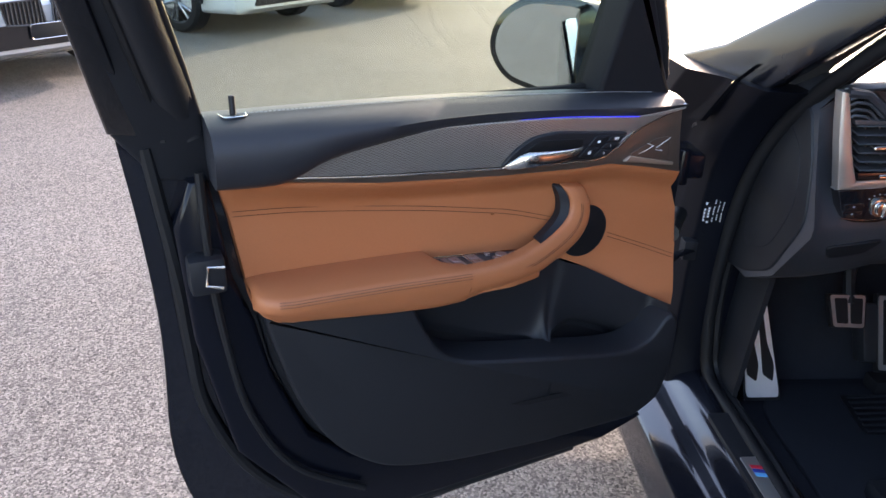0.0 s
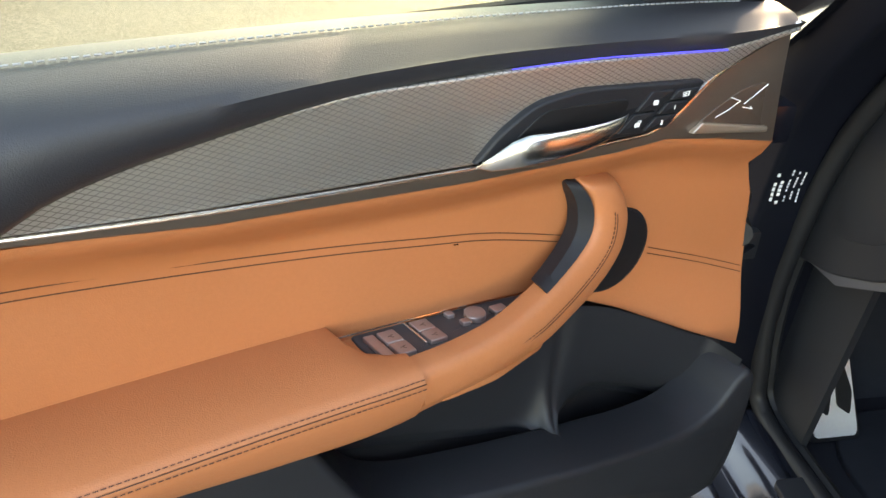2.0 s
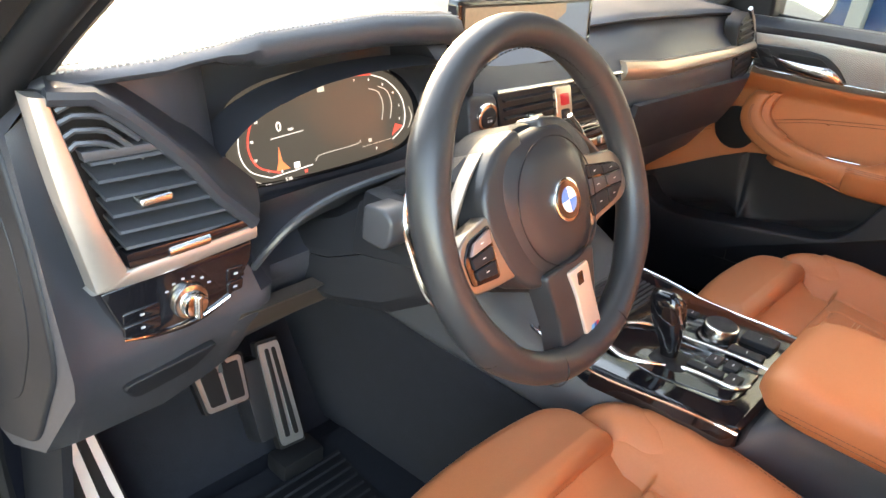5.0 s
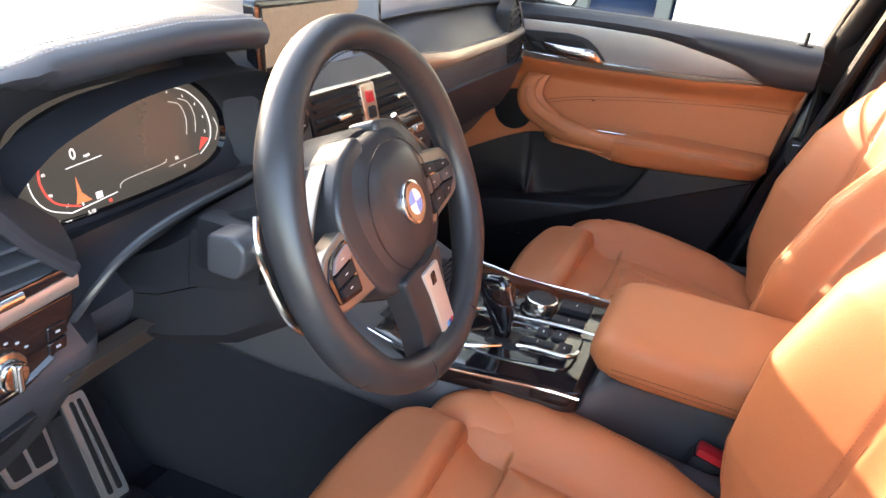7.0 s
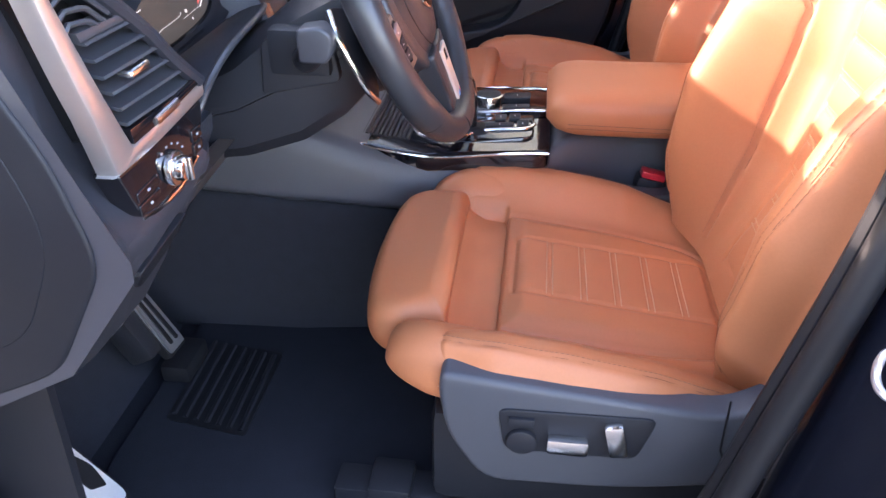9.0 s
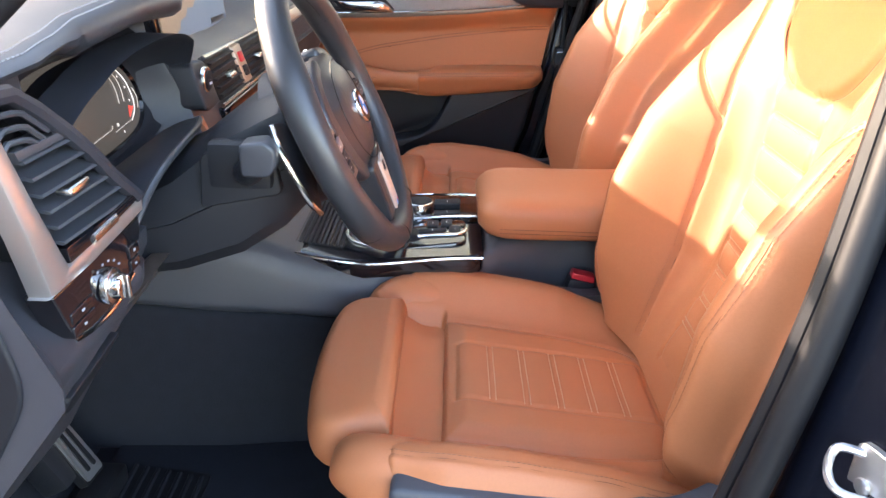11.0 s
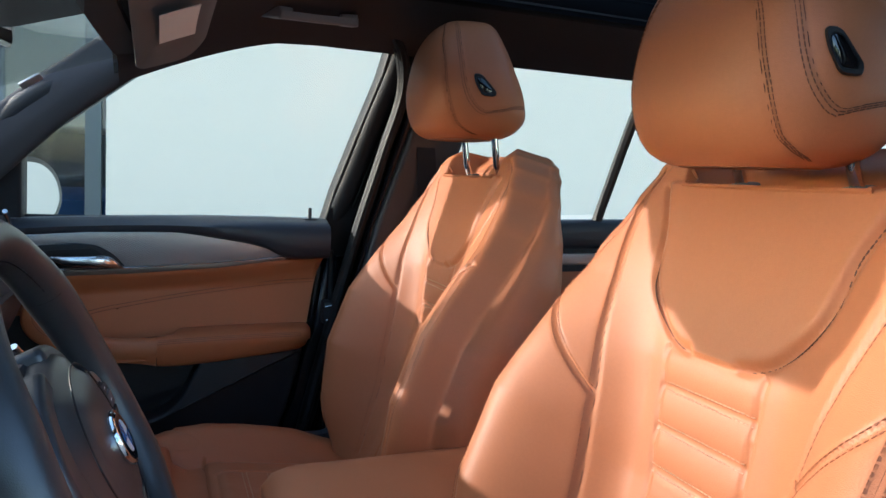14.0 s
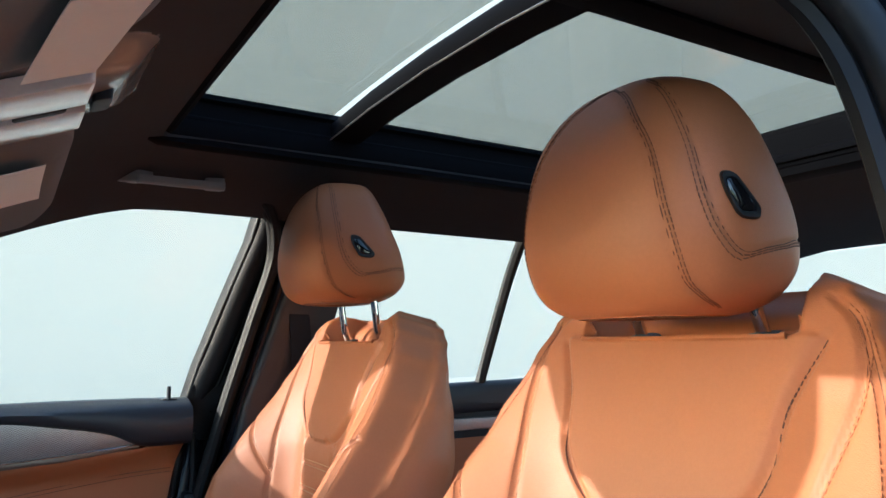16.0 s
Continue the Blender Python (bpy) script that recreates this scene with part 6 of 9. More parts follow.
part("cluster_ledge", bm, SOFT, dash, "thin arched lip under the dials", sharp=60)
# rounded edge in a lighter colour than the lip, for the highlight along it
bm = bmesh.new()
tube(bm, [p + Vector((0, -0.0005, -0.002)) for p in arch], 0.0042, 8)
part("ledge_highlight", bm, SLAT, dash, "smooth edge of the arched lip, paler for its highlight")
# centre screen
def TP(a, b, d):
    return Vector((a, 0.300 + 0.12 * (b - 1.1) - d, b))


bm = bmesh.new()
slab(bm, round_outline([(-0.205, 1.100), (0.130, 1.100), (0.130, 1.205), (-0.205, 1.205)], 0.008, 4), TP, -0.016, 0.0, 0.003)
tab = part("centre_screen", bm, GLOSS, dash, "free-standing centre display")
bm = bmesh.new()
slab(bm, [(-0.195, 1.108), (0.120, 1.108), (0.120, 1.198), (-0.195, 1.198)], TP, -0.001, 0.0012)
part("display_glass", bm, SCREEN, tab)
LAND = mat("map_land", (0.10, 0.075, 0.055), 0.4, var=0.5, scale=120, bump=0, emit=0.016, glow=(0.85, 0.66, 0.48))
WATER = mat("map_water", (0.03, 0.06, 0.10), 0.4, bump=0, emit=0.016, glow=(0.40, 0.56, 0.78))
for pts, mt in (([(-0.19, 1.112), (-0.145, 1.112), (-0.138, 1.122), (-0.120, 1.126), (-0.110, 1.138), (-0.085, 1.141), (-0.07, 1.152), (-0.045, 1.150), (-0.02, 1.165), (0.02, 1.168), (0.05, 1.182), (0.05, 1.195), (-0.19, 1.195)], LAND), ([(-0.145, 1.112), (0.115, 1.112), (0.115, 1.195), (0.05, 1.195), (0.05, 1.182), (0.02, 1.168), (-0.02, 1.165), (-0.045, 1.150), (-0.07, 1.152), (-0.085, 1.141), (-0.110, 1.138), (-0.120, 1.126), (-0.138, 1.122)], WATER)):
    b = bmesh.new()
    slab(b, pts, TP, 0.0008, 0.0018)
    part("map_area", b, mt, tab)
for a0, a1, z in ((-0.19, -0.175, 1.116), (-0.165, -0.14, 1.116), (0.03, 0.10, 1.116)):
    b = bmesh.new()
    slab(b, [(a0, z), (a1, z), (a1, z + 0.008), (a0, z + 0.008)], TP, 0.0018, 0.0026)
    part("map_bar", b, SCREEN, tab)


def MP2(a, b, d):
    """The face of the centre stack."""
    return Vector((a, 0.236 + 0.32 * (b - 1.012) - d, b))


bm = bmesh.new()
slab(bm, round_outline([(-0.160, 1.028), (0.160, 1.028), (0.165, 1.088), (-0.165, 1.092)], 0.008, 3), MP2, -0.02, 0.004, 0.002)
cv = part("centre_vent", bm, RUBBER, dash, "pair of centre air vents")
bm = bmesh.new()
for seg in ([(-0.168, 1.094), (0.17, 1.09)], [(-0.165, 1.023), (0.165, 1.023)]):
    tube(bm, [MP2(a, b, 0.006) for a, b in seg], 0.0035, 8)
part("vent_frame", bm, CHROME, cv)
for x0, x1 in ((-0.155, -0.036), (0.012, 0.155)):
    for k in range(5):
        bm = bmesh.new()
        z = 1.036 + 0.0115 * k
        loft(bm, [[MP2(x, z + dz, d) for d, dz in ((0.0, -0.0025), (0.010, -0.001), (0.0105, 0.001), (0.0, 0.0025))] for x in (x0, x1)])
        part("slat", bm, PLASTIC, cv)
    bm = bmesh.new()
    xm = (x0 + x1) / 2
    slab(bm, round_outline([(xm - 0.016, 1.054), (xm + 0.016, 1.054), (xm + 0.016, 1.0605), (xm - 0.016, 1.0605)], 0.002, 2), MP2, 0.004, 0.018, 0.002)
    part("vent_tab", bm, CHROME, cv)
bm = bmesh.new()
slab(bm, round_outline([(-0.033, 1.03), (0.009, 1.03), (0.009, 1.088), (-0.033, 1.088)], 0.003, 2), MP2, 0.0, 0.010, 0.002)
hz = part("hazard_panel", bm, CHAMPAGNE, dash, "pale panel with the hazard switch")
bm = bmesh.new()
slab(bm, round_outline([(-0.022, 1.062), (-0.002, 1.062), (-0.002, 1.078), (-0.022, 1.078)], 0.002, 2), MP2, 0.005, 0.013, 0.001)
part("hazard_switch", bm, RED, hz)
bm = bmesh.new()
slab(bm, round_outline([(-0.022, 1.04), (-0.002, 1.04), (-0.002, 1.056), (-0.022, 1.056)], 0.002, 2), MP2, 0.005, 0.013, 0.001)
part("lock_switch", bm, PLASTIC, hz)
# start button on its pod
bm = bmesh.new()
slab(bm, round_outline([(-0.235, 1.030), (-0.172, 1.030), (-0.170, 1.092), (-0.228, 1.096)], 0.01, 3), MP2, -0.03, 0.008, 0.004)
pod = part("start_pod", bm, SOFT, dash)
bm = bmesh.new()
sn = MP2(0, 0, 1) - MP2(0, 0, 0)
disc(bm, MP2(-0.198, 1.068, 0.007), sn, 0.0195, 0.006, 36, 0.002)
ring_ob = part("start_ring", bm, CHROME, pod)
bm = bmesh.new()
disc(bm, MP2(-0.198, 1.068, 0.010), sn, 0.0145, 0.005, 36, 0.002)
part("start_button", bm, PLASTIC, ring_ob, "round start button in a chrome ring")
for k, t in enumerate(("START", "STOP")):
    lettering("start_print", t, 0.0042, MP2(-0.198, 1.070 - 0.006 * k, 0.0152), (1, 0, 0), MP2(0, 1, 0) - MP2(0, 0, 0), WHITE, ring_ob, 0.0002)
# climate strip and lower stack
bm = bmesh.new()
slab(bm, round_outline([(-0.165, 0.985), (0.165, 0.985), (0.165, 1.018), (-0.165, 1.018)], 0.004, 3), MP2, -0.02, 0.006, 0.002)
cs = part("climate_strip", bm, GLOSS, dash, "gloss climate control strip")
for x in (-0.14, -0.10, -0.06, 0.06, 0.10, 0.14):
    bm = bmesh.new()
    slab(bm, round_outline([(x - 0.014, 0.990), (x + 0.014, 0.990), (x + 0.014, 1.002), (x - 0.014, 1.002)], 0.002, 2), MP2, 0.004, 0.010, 0.001)
    part("climate_button", bm, CHROME, cs)
bm = bmesh.new()
slab(bm, round_outline([(-0.16, 0.88), (0.16, 0.88), (0.165, 0.975), (-0.165, 0.975)], 0.01, 3), MP2, -0.03, 0.002, 0.003)
part("lower_stack", bm, GLOSS, dash)
bm = bmesh.new()
tube(bm, smooth_path([(-0.215, 0.262, 1.012), (-0.225, 0.245, 0.98), (-0.205, 0.235, 0.945)], 5), 0.012, 8, squash=1.4)
part("side_accent", bm, LEATHER, dash, "tan leather edge of the centre stack")
# passenger side: champagne blade, tan band, outer vent
bm = bmesh.new()
sheet(bm, 14, 4, lambda u, v: Vector((0.175 + 0.545 * u, station(0.175 + 0.545 * u)[1].x - 0.008 + 0.01 * v - 0.012 * math.sin(math.pi * v), 1.112 - 0.040 * v * (1 - 0.45 * u) - 0.005)), (0, 0.012, 0))
part("dash_blade", bm, CHAMPAGNE, dash, "champagne metal blade")
bm = bmesh.new()
sheet(bm, 14, 5, lambda u, v: Vector((0.175 + 0.57 * u, 0.212 + 0.04 * v - 0.006 * math.sin(math.pi * v) + 0.03 * max(0, u - 0.85) / 0.15, 1.043 - 0.11 * v)), (0, 0.012, 0))
part("lower_band", bm, SOFT, dash, "dark soft band")


def PV(a, b, d):
    return Vector((a, 0.245 + 0.10 * (a - 0.62) - d + 0.15 * (b - 1.08), b))


bm = bmesh.new()
slab(bm, round_outline([(0.60, 1.04), (0.715, 1.05), (0.725, 1.10), (0.66, 1.172), (0.60, 1.15)], 0.01, 3), PV, -0.02, 0.012, 0.003)
pv = part("air_vent", bm, RUBBER, dash, "passenger air vent")
for k in range(8):
    bm = bmesh.new()
    z = 1.055 + 0.0135 * k
    tube(bm, [PV(0.608, z, 0.013), PV(0.715 - 0.008 * max(0, k - 4), z + 0.006, 0.013)], 0.0028, 6)
    part("slat", bm, PLASTIC, pv)
bm = bmesh.new()
tube(bm, [PV(q.x, q.y, 0.014) for q in smooth_path([(0.60, 1.035, 0), (0.70, 1.04, 0), (0.735, 1.08, 0), (0.70, 1.14, 0), (0.655, 1.178, 0)], 5)], 0.005, 8)
part("vent_frame", bm, CHROME, pv)
# speaker mound on top of the dash
bm = bmesh.new()
slab(bm, round_outline([(0.20, 0.42), (0.56, 0.42), (0.50, 0.62), (0.25, 0.62)], 0.04, 4), lambda a, b, d: Vector((a, b, 1.168 + d)), 0.0, 0.006, 0.004)
part("top_panel", bm, SOFT, dash)

# ---- steering wheel ----
WC, WV, WN = Vector((-0.38, 0.0200, 1.0730)), Vector((0, 0.42, 0.907)), Vector((0, -0.907, 0.42))
TURN_C, TURN_S = math.cos(radians(7)), math.sin(radians(7))  # the wheel stands turned a little


def WP(a, b, d):
    return WC + Vector((a * TURN_C - b * TURN_S, 0, 0)) + WV * (a * TURN_S + b * TURN_C) + WN * d


wheel = thing("steering_wheel", "black leather sports steering wheel with satin spokes", "steering wheel", tuple(WC))
bm = bmesh.new()
pts = [WP(0.1635 * math.cos(t), (0.1665 if math.sin(t) > 0 else 0.162) * math.sin(t), 0) for t in (2 * math.pi * i / 72 for i in range(72))]
rings = []
for i, q in enumerate(pts):
    t = 2 * math.pi * i / 72
    thick = 0.0165 + 0.0022 * math.exp(-((abs(math.cos(t)) - 0.85) / 0.12) ** 2)
    rad = (q - WC).normalized()
    rings.append([q + rad * thick * math.cos(k) + WN * thick * 1.08 * math.sin(k) for k in (2 * math.pi * j / 16 for j in range(16))])
loft(bm, rings + rings[:1], cap=False)
part("rim", bm, RIM, wheel, "thick black leather rim")
bm = bmesh.new()
for t in (0.62, 2.52, 3.75, 5.67, 4.35, 5.07):
    c = WP(0.1635 * math.cos(t), 0.1645 * math.sin(t), 0)
    rad = (c - WC).normalized()
    tube(bm, [c + rad * 0.0172 * math.cos(k) + WN * 0.0185 * math.sin(k) for k in (2 * math.pi * j / 20 for j in range(21))], 0.0008, 5)
stitches(bm, [WP(0.1480 * math.cos(t), 0.1485 * math.sin(t), 0.004) for t in (2 * math.pi * i / 90 for i in range(91))], 0.007, 0.004, 0.0008)
part("rim_seams", bm, RUBBER, wheel)
bm = bmesh.new()
pillow(bm, two_d([(0.0, 0.072), (0.050, 0.066), (0.075, 0.034), (0.074, -0.010), (0.056, -0.053), (0.025, -0.073), (-0.025, -0.073), (-0.056, -0.053), (-0.074, -0.010), (-0.075, 0.034), (-0.050, 0.066)], True), lambda a, b, d: WP(a, b, 0.008 + d), 0.045, 0.014, 0.016)
hub = part("airbag_cover", bm, RIM, wheel, "black padded hub cover")
bm = bmesh.new()
disc(bm, WP(0, 0, 0.0215), WN, 0.0215, 0.004, 40, 0.0015)
em = part("emblem", bm, BRIGHT, hub, "round chrome-edged badge in blue and white quarters")
for k in range(4):
    bm = bmesh.new()
    slab(bm, [(0, 0)] + [(0.0125 * math.cos(t), 0.0125 * math.sin(t)) for t in (math.pi / 2 * (k + i / 8) for i in range(9))], lambda a, b, d: WP(a, b, 0.0255 + d), -0.001, 0.0008)
    part("emblem_quarter", bm, EMB_BLUE if k % 2 else EMB_WHITE, em)
bm = bmesh.new()
rr = []
for r in (0.0125, 0.0185):
    rr.append([WP(r * math.cos(t), r * math.sin(t), 0.0262) for t in (2 * math.pi * i / 32 for i in range(32))])
loft(bm, [[q - WN * 0.001 for q in rr[0]], rr[0], rr[1], [q - WN * 0.001 for q in rr[1]]], cap=False)
part("emblem_ring", bm, GLOSS, em)
bm = bmesh.new()
tube(bm, [WP(0.0640 * math.cos(t), 0.000 + 0.0630 * math.sin(t), 0.0150) for t in (2 * math.pi * k / 48 for k in range(49))], 0.0007, 5)
part("hub_seam", bm, RUBBER, hub)
for s in (-1, 1):
    # satin frame beside the hub, and the band that runs up behind it
    bm = bmesh.new()
    slab(bm, round_outline([(0.062 * s, 0.030), (0.084 * s, 0.022), (0.104 * s, 0.018), (0.130 * s, 0.014), (0.144 * s, 0.0), (0.146 * s, -0.028), (0.136 * s, -0.040), (0.110 * s, -0.044), (0.08 * s, -0.046), (0.062 * s, -0.050)], [0.005, 0.01, 0.02, 0.012, 0.016, 0.014, 0.012, 0.02, 0.01, 0.004], 4), WP, -0.014, 0.0035, 0.0025)
    ribbon(bm, [(0.132 * s, 0.010), (0.120 * s, 0.026), (0.103 * s, 0.042), (0.084 * s, 0.057), (0.062 * s, 0.070)], [(0.127 * s, 0.009), (0.117 * s, 0.024), (0.1005 * s, 0.040), (0.082 * s, 0.055), (0.061 * s, 0.068)], WP, -0.026, -0.010, 0.0012)
    sp = part("spoke", bm, SPOKE_METAL, wheel, "satin metal spoke")
    bm = bmesh.new()
    slab(bm, round_outline([(0.02 * s, 0.082), (0.058 * s, 0.072), (0.080 * s, 0.055), (0.094 * s, 0.036), (0.098 * s, 0.016), (0.094 * s, -0.012), (0.084 * s, -0.042), (0.066 * s, -0.066), (0.02 * s, -0.080)], 0.012, 4), WP, -0.03, 0.006 if s < 0 else 0.001, 0.006)
    part("hub_flank", bm, RIM, wheel, "black soft flank of the hub")
    bm = bmesh.new()
    pad_out = [(-0.097, 0.013), (-0.128, 0.008), (-0.140, -0.006), (-0.138, -0.031), (-0.100, -0.037)] if s < 0 else [(0.066, 0.016), (0.128, 0.002), (0.137, -0.008), (0.134, -0.026), (0.112, -0.037), (0.064, -0.041)]
    slab(bm, round_outline(pad_out, 0.005, 3), WP, -0.004, 0.0052, 0.0008)
    kp = part("keypad", bm, GLOSS, sp, "black key pad")
    keysets = ([(-0.1005, 0.0095), (-0.1245, 0.0045), (-0.1325, -0.005), (-0.102, -0.003)], [(-0.102, -0.005), (-0.1325, -0.007), (-0.1325, -0.017), (-0.103, -0.017)], [(-0.1035, -0.019), (-0.132, -0.019), (-0.131, -0.0275), (-0.105, -0.0315)]) if s < 0 else ([(0.068, 0.0135), (0.097, 0.0065), (0.097, -0.003), (0.067, 0.002)], [(0.099, 0.006), (0.127, 0.0), (0.133, -0.008), (0.099, -0.004)], [(0.067, 0.0), (0.099, -0.006), (0.099, -0.018), (0.066, -0.018)], [(0.101, -0.007), (0.134, -0.010), (0.131, -0.022), (0.101, -0.018)], [(0.066, -0.020), (0.097, -0.020), (0.095, -0.036), (0.066, -0.039)], [(0.099, -0.020), (0.129, -0.024), (0.111, -0.035), (0.098, -0.036)])
    for n_, q in enumerate(keysets):
        bm = bmesh.new()
        slab(bm, round_outline(q, 0.0016, 2), WP, 0.003, 0.0078, 0.0008)
        part("key", bm, (BUTTON if n_ == 0 else PLASTIC) if s < 0 else (SLAT if n_ in (2, 3) else PLASTIC), kp)
        c = sum((Vector(v) for v in q), Vector((0, 0))) / 4
        bm = bmesh.new()
        slab(bm, [(c.x - 0.0022, c.y - 0.0004), (c.x + 0.0022, c.y - 0.0004), (c.x + 0.0022, c.y + 0.0004), (c.x - 0.0022, c.y + 0.0004)], WP, 0.0076, 0.0081)
        part("key_mark", bm, WHITE, kp)
    # shift paddle
    bm = bmesh.new()
    slab(bm, round_outline([(0.075 * s, -0.012), (0.085 * s, 0.04), (0.132 * s, 0.06), (0.150 * s, 0.03), (0.150 * s, -0.03), (0.135 * s, -0.055), (0.10 * s, -0.03)], 0.014, 4), lambda a, b, d: WP(a, b, d), -0.047, -0.040, 0.002)
    part("shift_paddle", bm, PLASTIC, wheel, "black shift paddle with a bright edge")
    bm = bmesh.new()
    tube(bm, [WP(q.x * s, q.y, -0.0415) for q in smooth_path([(0.136, 0.058, 0), (0.1515, 0.028, 0), (0.1515, -0.028, 0), (0.138, -0.053, 0)], 5)], 0.0032, 8)
    part("paddle_edge", bm, CHROME, wheel)
bm = bmesh.new()
slab(bm, round_outline([(-0.050, -0.060), (0.040, -0.060), (0.034, -0.12), (0.038, -0.154), (-0.036, -0.154), (-0.036, -0.12)], 0.008, 4), lambda a, b, d: WP(a, b, d - 0.03 * max(0, (-b - 0.06) / 0.1) * 0.5), -0.012, 0.014, 0.004)
ls = part("lower_spoke", bm, RIM, wheel)
bm = bmesh.new()
slab(bm, round_outline([(-0.016, -0.070), (0.020, -0.070), (0.024, -0.100), (0.034, -0.153), (0.004, -0.153), (-0.006, -0.100)], 0.004, 3), lambda a, b, d: WP(a, b, d - 0.03 * max(0, (-b - 0.06) / 0.1) * 0.5), 0.0, 0.0175, 0.002)
part("spoke_blade", bm, BLADE_METAL, ls, "satin metal blade")
bm = bmesh.new()
slab(bm, round_outline([(-0.003, -0.076), (0.007, -0.076), (0.008, -0.090), (-0.002, -0.090)], 0.0015, 2), lambda a, b, d: WP(a, b, d - 0.03 * max(0, (-b - 0.06) / 0.1) * 0.5), 0.01, 0.0185, 0.001)
part("blade_slot", bm, GLOSS, ls)
for k, mt in enumerate((LIT_BLUE, EMB_BLUE, RED)):
    bm = bmesh.new()
    a0 = 0.012 + 0.0045 * k
    slab(bm, [(a0, -0.150), (a0 + 0.0038, -0.150), (a0 + 0.0052, -0.141), (a0 + 0.0014, -0.141)], lambda a, b, d: WP(a, b, d - 0.03 * max(0, (-b - 0.06) / 0.1) * 0.5), 0.012, 0.0184)
    part("badge_stripe", bm, mat("stripe", ((0.1, 0.4, 0.75), (0.03, 0.06, 0.3), (0.6, 0.03, 0.05))[k], 0.3, bump=0), ls)
bm = bmesh.new()
disc(bm, WP(0, -0.005, -0.07), WN, 0.085, 0.06, 32, 0.01)
part("hub_back", bm, PLASTIC, wheel)
# stalks
for s in (-1, 1):
    stalk = thing("indicator_stalk" if s < 0 else "wiper_stalk", "black column stalk with a rounded grey tip", "stalk", (-0.38 + 0.11 * s, 0.12, 1.03))
    bm = bmesh.new()
    block(bm, (-0.38 + 0.108 * s, 0.118, 1.040), (0.03, 0.07, 0.052), None, 0.008)
    part("stalk_base", bm, PLASTIC, stalk)
    bm = bmesh.new()
    tube(bm, smooth_path([(-0.38 + 0.10 * s, 0.12, 1.035), (-0.38 + 0.135 * s, 0.105, 1.038), (-0.38 + 0.150 * s, 0.09, 1.058)], 4), lambda t: 0.012 + 0.004 * t, 12)
    part("stalk_arm", bm, PLASTIC, stalk)
    bm = bmesh.new()
    slab(bm, round_outline([(-0.018, -0.019), (0.012, -0.019), (0.02, -0.006), (0.02, 0.012), (0.008, 0.02), (-0.018, 0.016)], 0.006, 3), lambda a, b, d: Vector((-0.38 + (0.162 + d) * s, 0.086 - a, 1.063 + b)), -0.022, 0.006, 0.004)
    part("stalk_tip", bm, mat("grey_plastic", (0.035, 0.037, 0.043), 0.4), stalk, "grey tip")

# ---- pedals and footwell ----
def pedal(name, label, quad, thick, slots, material):
    root = thing(name, label, "pedal", tuple(sum((Vector(q) for q in quad), Vector()) / 4))
    q = [Vector(v) for v in quad]
    n = (q[1] - q[0]).cross(q[3] - q[0]).normalized()
    if n.y > 0:
        n = -n
    def QP(a, b, d):
        return q[0].lerp(q[1], a).lerp(q[3].lerp(q[2], a), b) + n * d
    bm = bmesh.new()
    slab(bm, round_outline([(0, 0), (1, 0), (1, 1), (0, 1)], 0.06, 3), QP, -thick, 0.0)
    part("pedal_plate", bm, RUBBER, root)
    bm = bmesh.new()
    slab(bm, round_outline([(0.06, 0.03), (0.94, 0.03), (0.94, 0.97), (0.06, 0.97)], 0.08, 3), QP, 0.0, 0.004)
    pp = part("pedal_cover", bm, material, root, "brushed steel cover")
    for sl in slots:
        bm = bmesh.new()
        slab(bm, round_outline(sl, 0.04, 3), QP, 0.002, 0.0065)
        part("grip_strip", bm, RUBBER, pp, "black rubber grip")
    return root


acc = pedal("accelerator_pedal", "long steel accelerator pedal with rubber strips", [(-0.372, 0.437, 0.462), (-0.322, 0.434, 0.460), (-0.318, 0.525, 0.622), (-0.362, 0.528, 0.624)], 0.016, [[(0.24, 0.10), (0.42, 0.10), (0.44, 0.92), (0.28, 0.92)], [(0.58, 0.10), (0.76, 0.10), (0.72, 0.92), (0.56, 0.92)]], STEEL)
bm = bmesh.new()
block(bm, (-0.345, 0.43, 0.437), (0.085, 0.05, 0.035), None, 0.008)
part("pedal_hinge", bm, RUBBER, acc)
brk = pedal("brake_pedal", "wide steel-edged brake pedal with rubber studs", [(-0.475, 0.492, 0.552), (-0.395, 0.488, 0.550), (-0.388, 0.525, 0.622), (-0.485, 0.527, 0.624)], 0.014, [[(0.14, 0.14), (0.46, 0.14), (0.46, 0.88), (0.14, 0.88)], [(0.54, 0.14), (0.86, 0.14), (0.86, 0.88), (0.54, 0.88)]], STEEL)
bm = bmesh.new()
tube(bm, smooth_path([(-0.43, 0.52, 0.60), (-0.42, 0.56, 0.66), (-0.40, 0.58, 0.74)], 4), 0.014, 8)
part("brake_arm", bm, PLASTIC, brk)
bm = bmesh.new()
block(bm, (-0.375, 0.505, 0.53), (0.05, 0.05, 0.14), Euler((radians(-28), 0, 0)).to_matrix(), 0.01)
part("pedal_bracket", bm, PLASTIC, acc)
pedal("footrest", "steel footrest with black cut-out grips", [(-0.702, 0.398, 0.415), (-0.612, 0.398, 0.415), (-0.650, 0.522, 0.664), (-0.706, 0.522, 0.664)], 0.02, [[(0.08, 0.22), (0.34, 0.16), (0.44, 0.30), (0.34, 0.50), (0.36, 0.95), (0.14, 0.95), (0.1, 0.5)], [(0.54, 0.22), (0.80, 0.16), (0.90, 0.30), (0.76, 0.48), (0.74, 0.95), (0.54, 0.95), (0.56, 0.5)]], FOOT_STEEL)
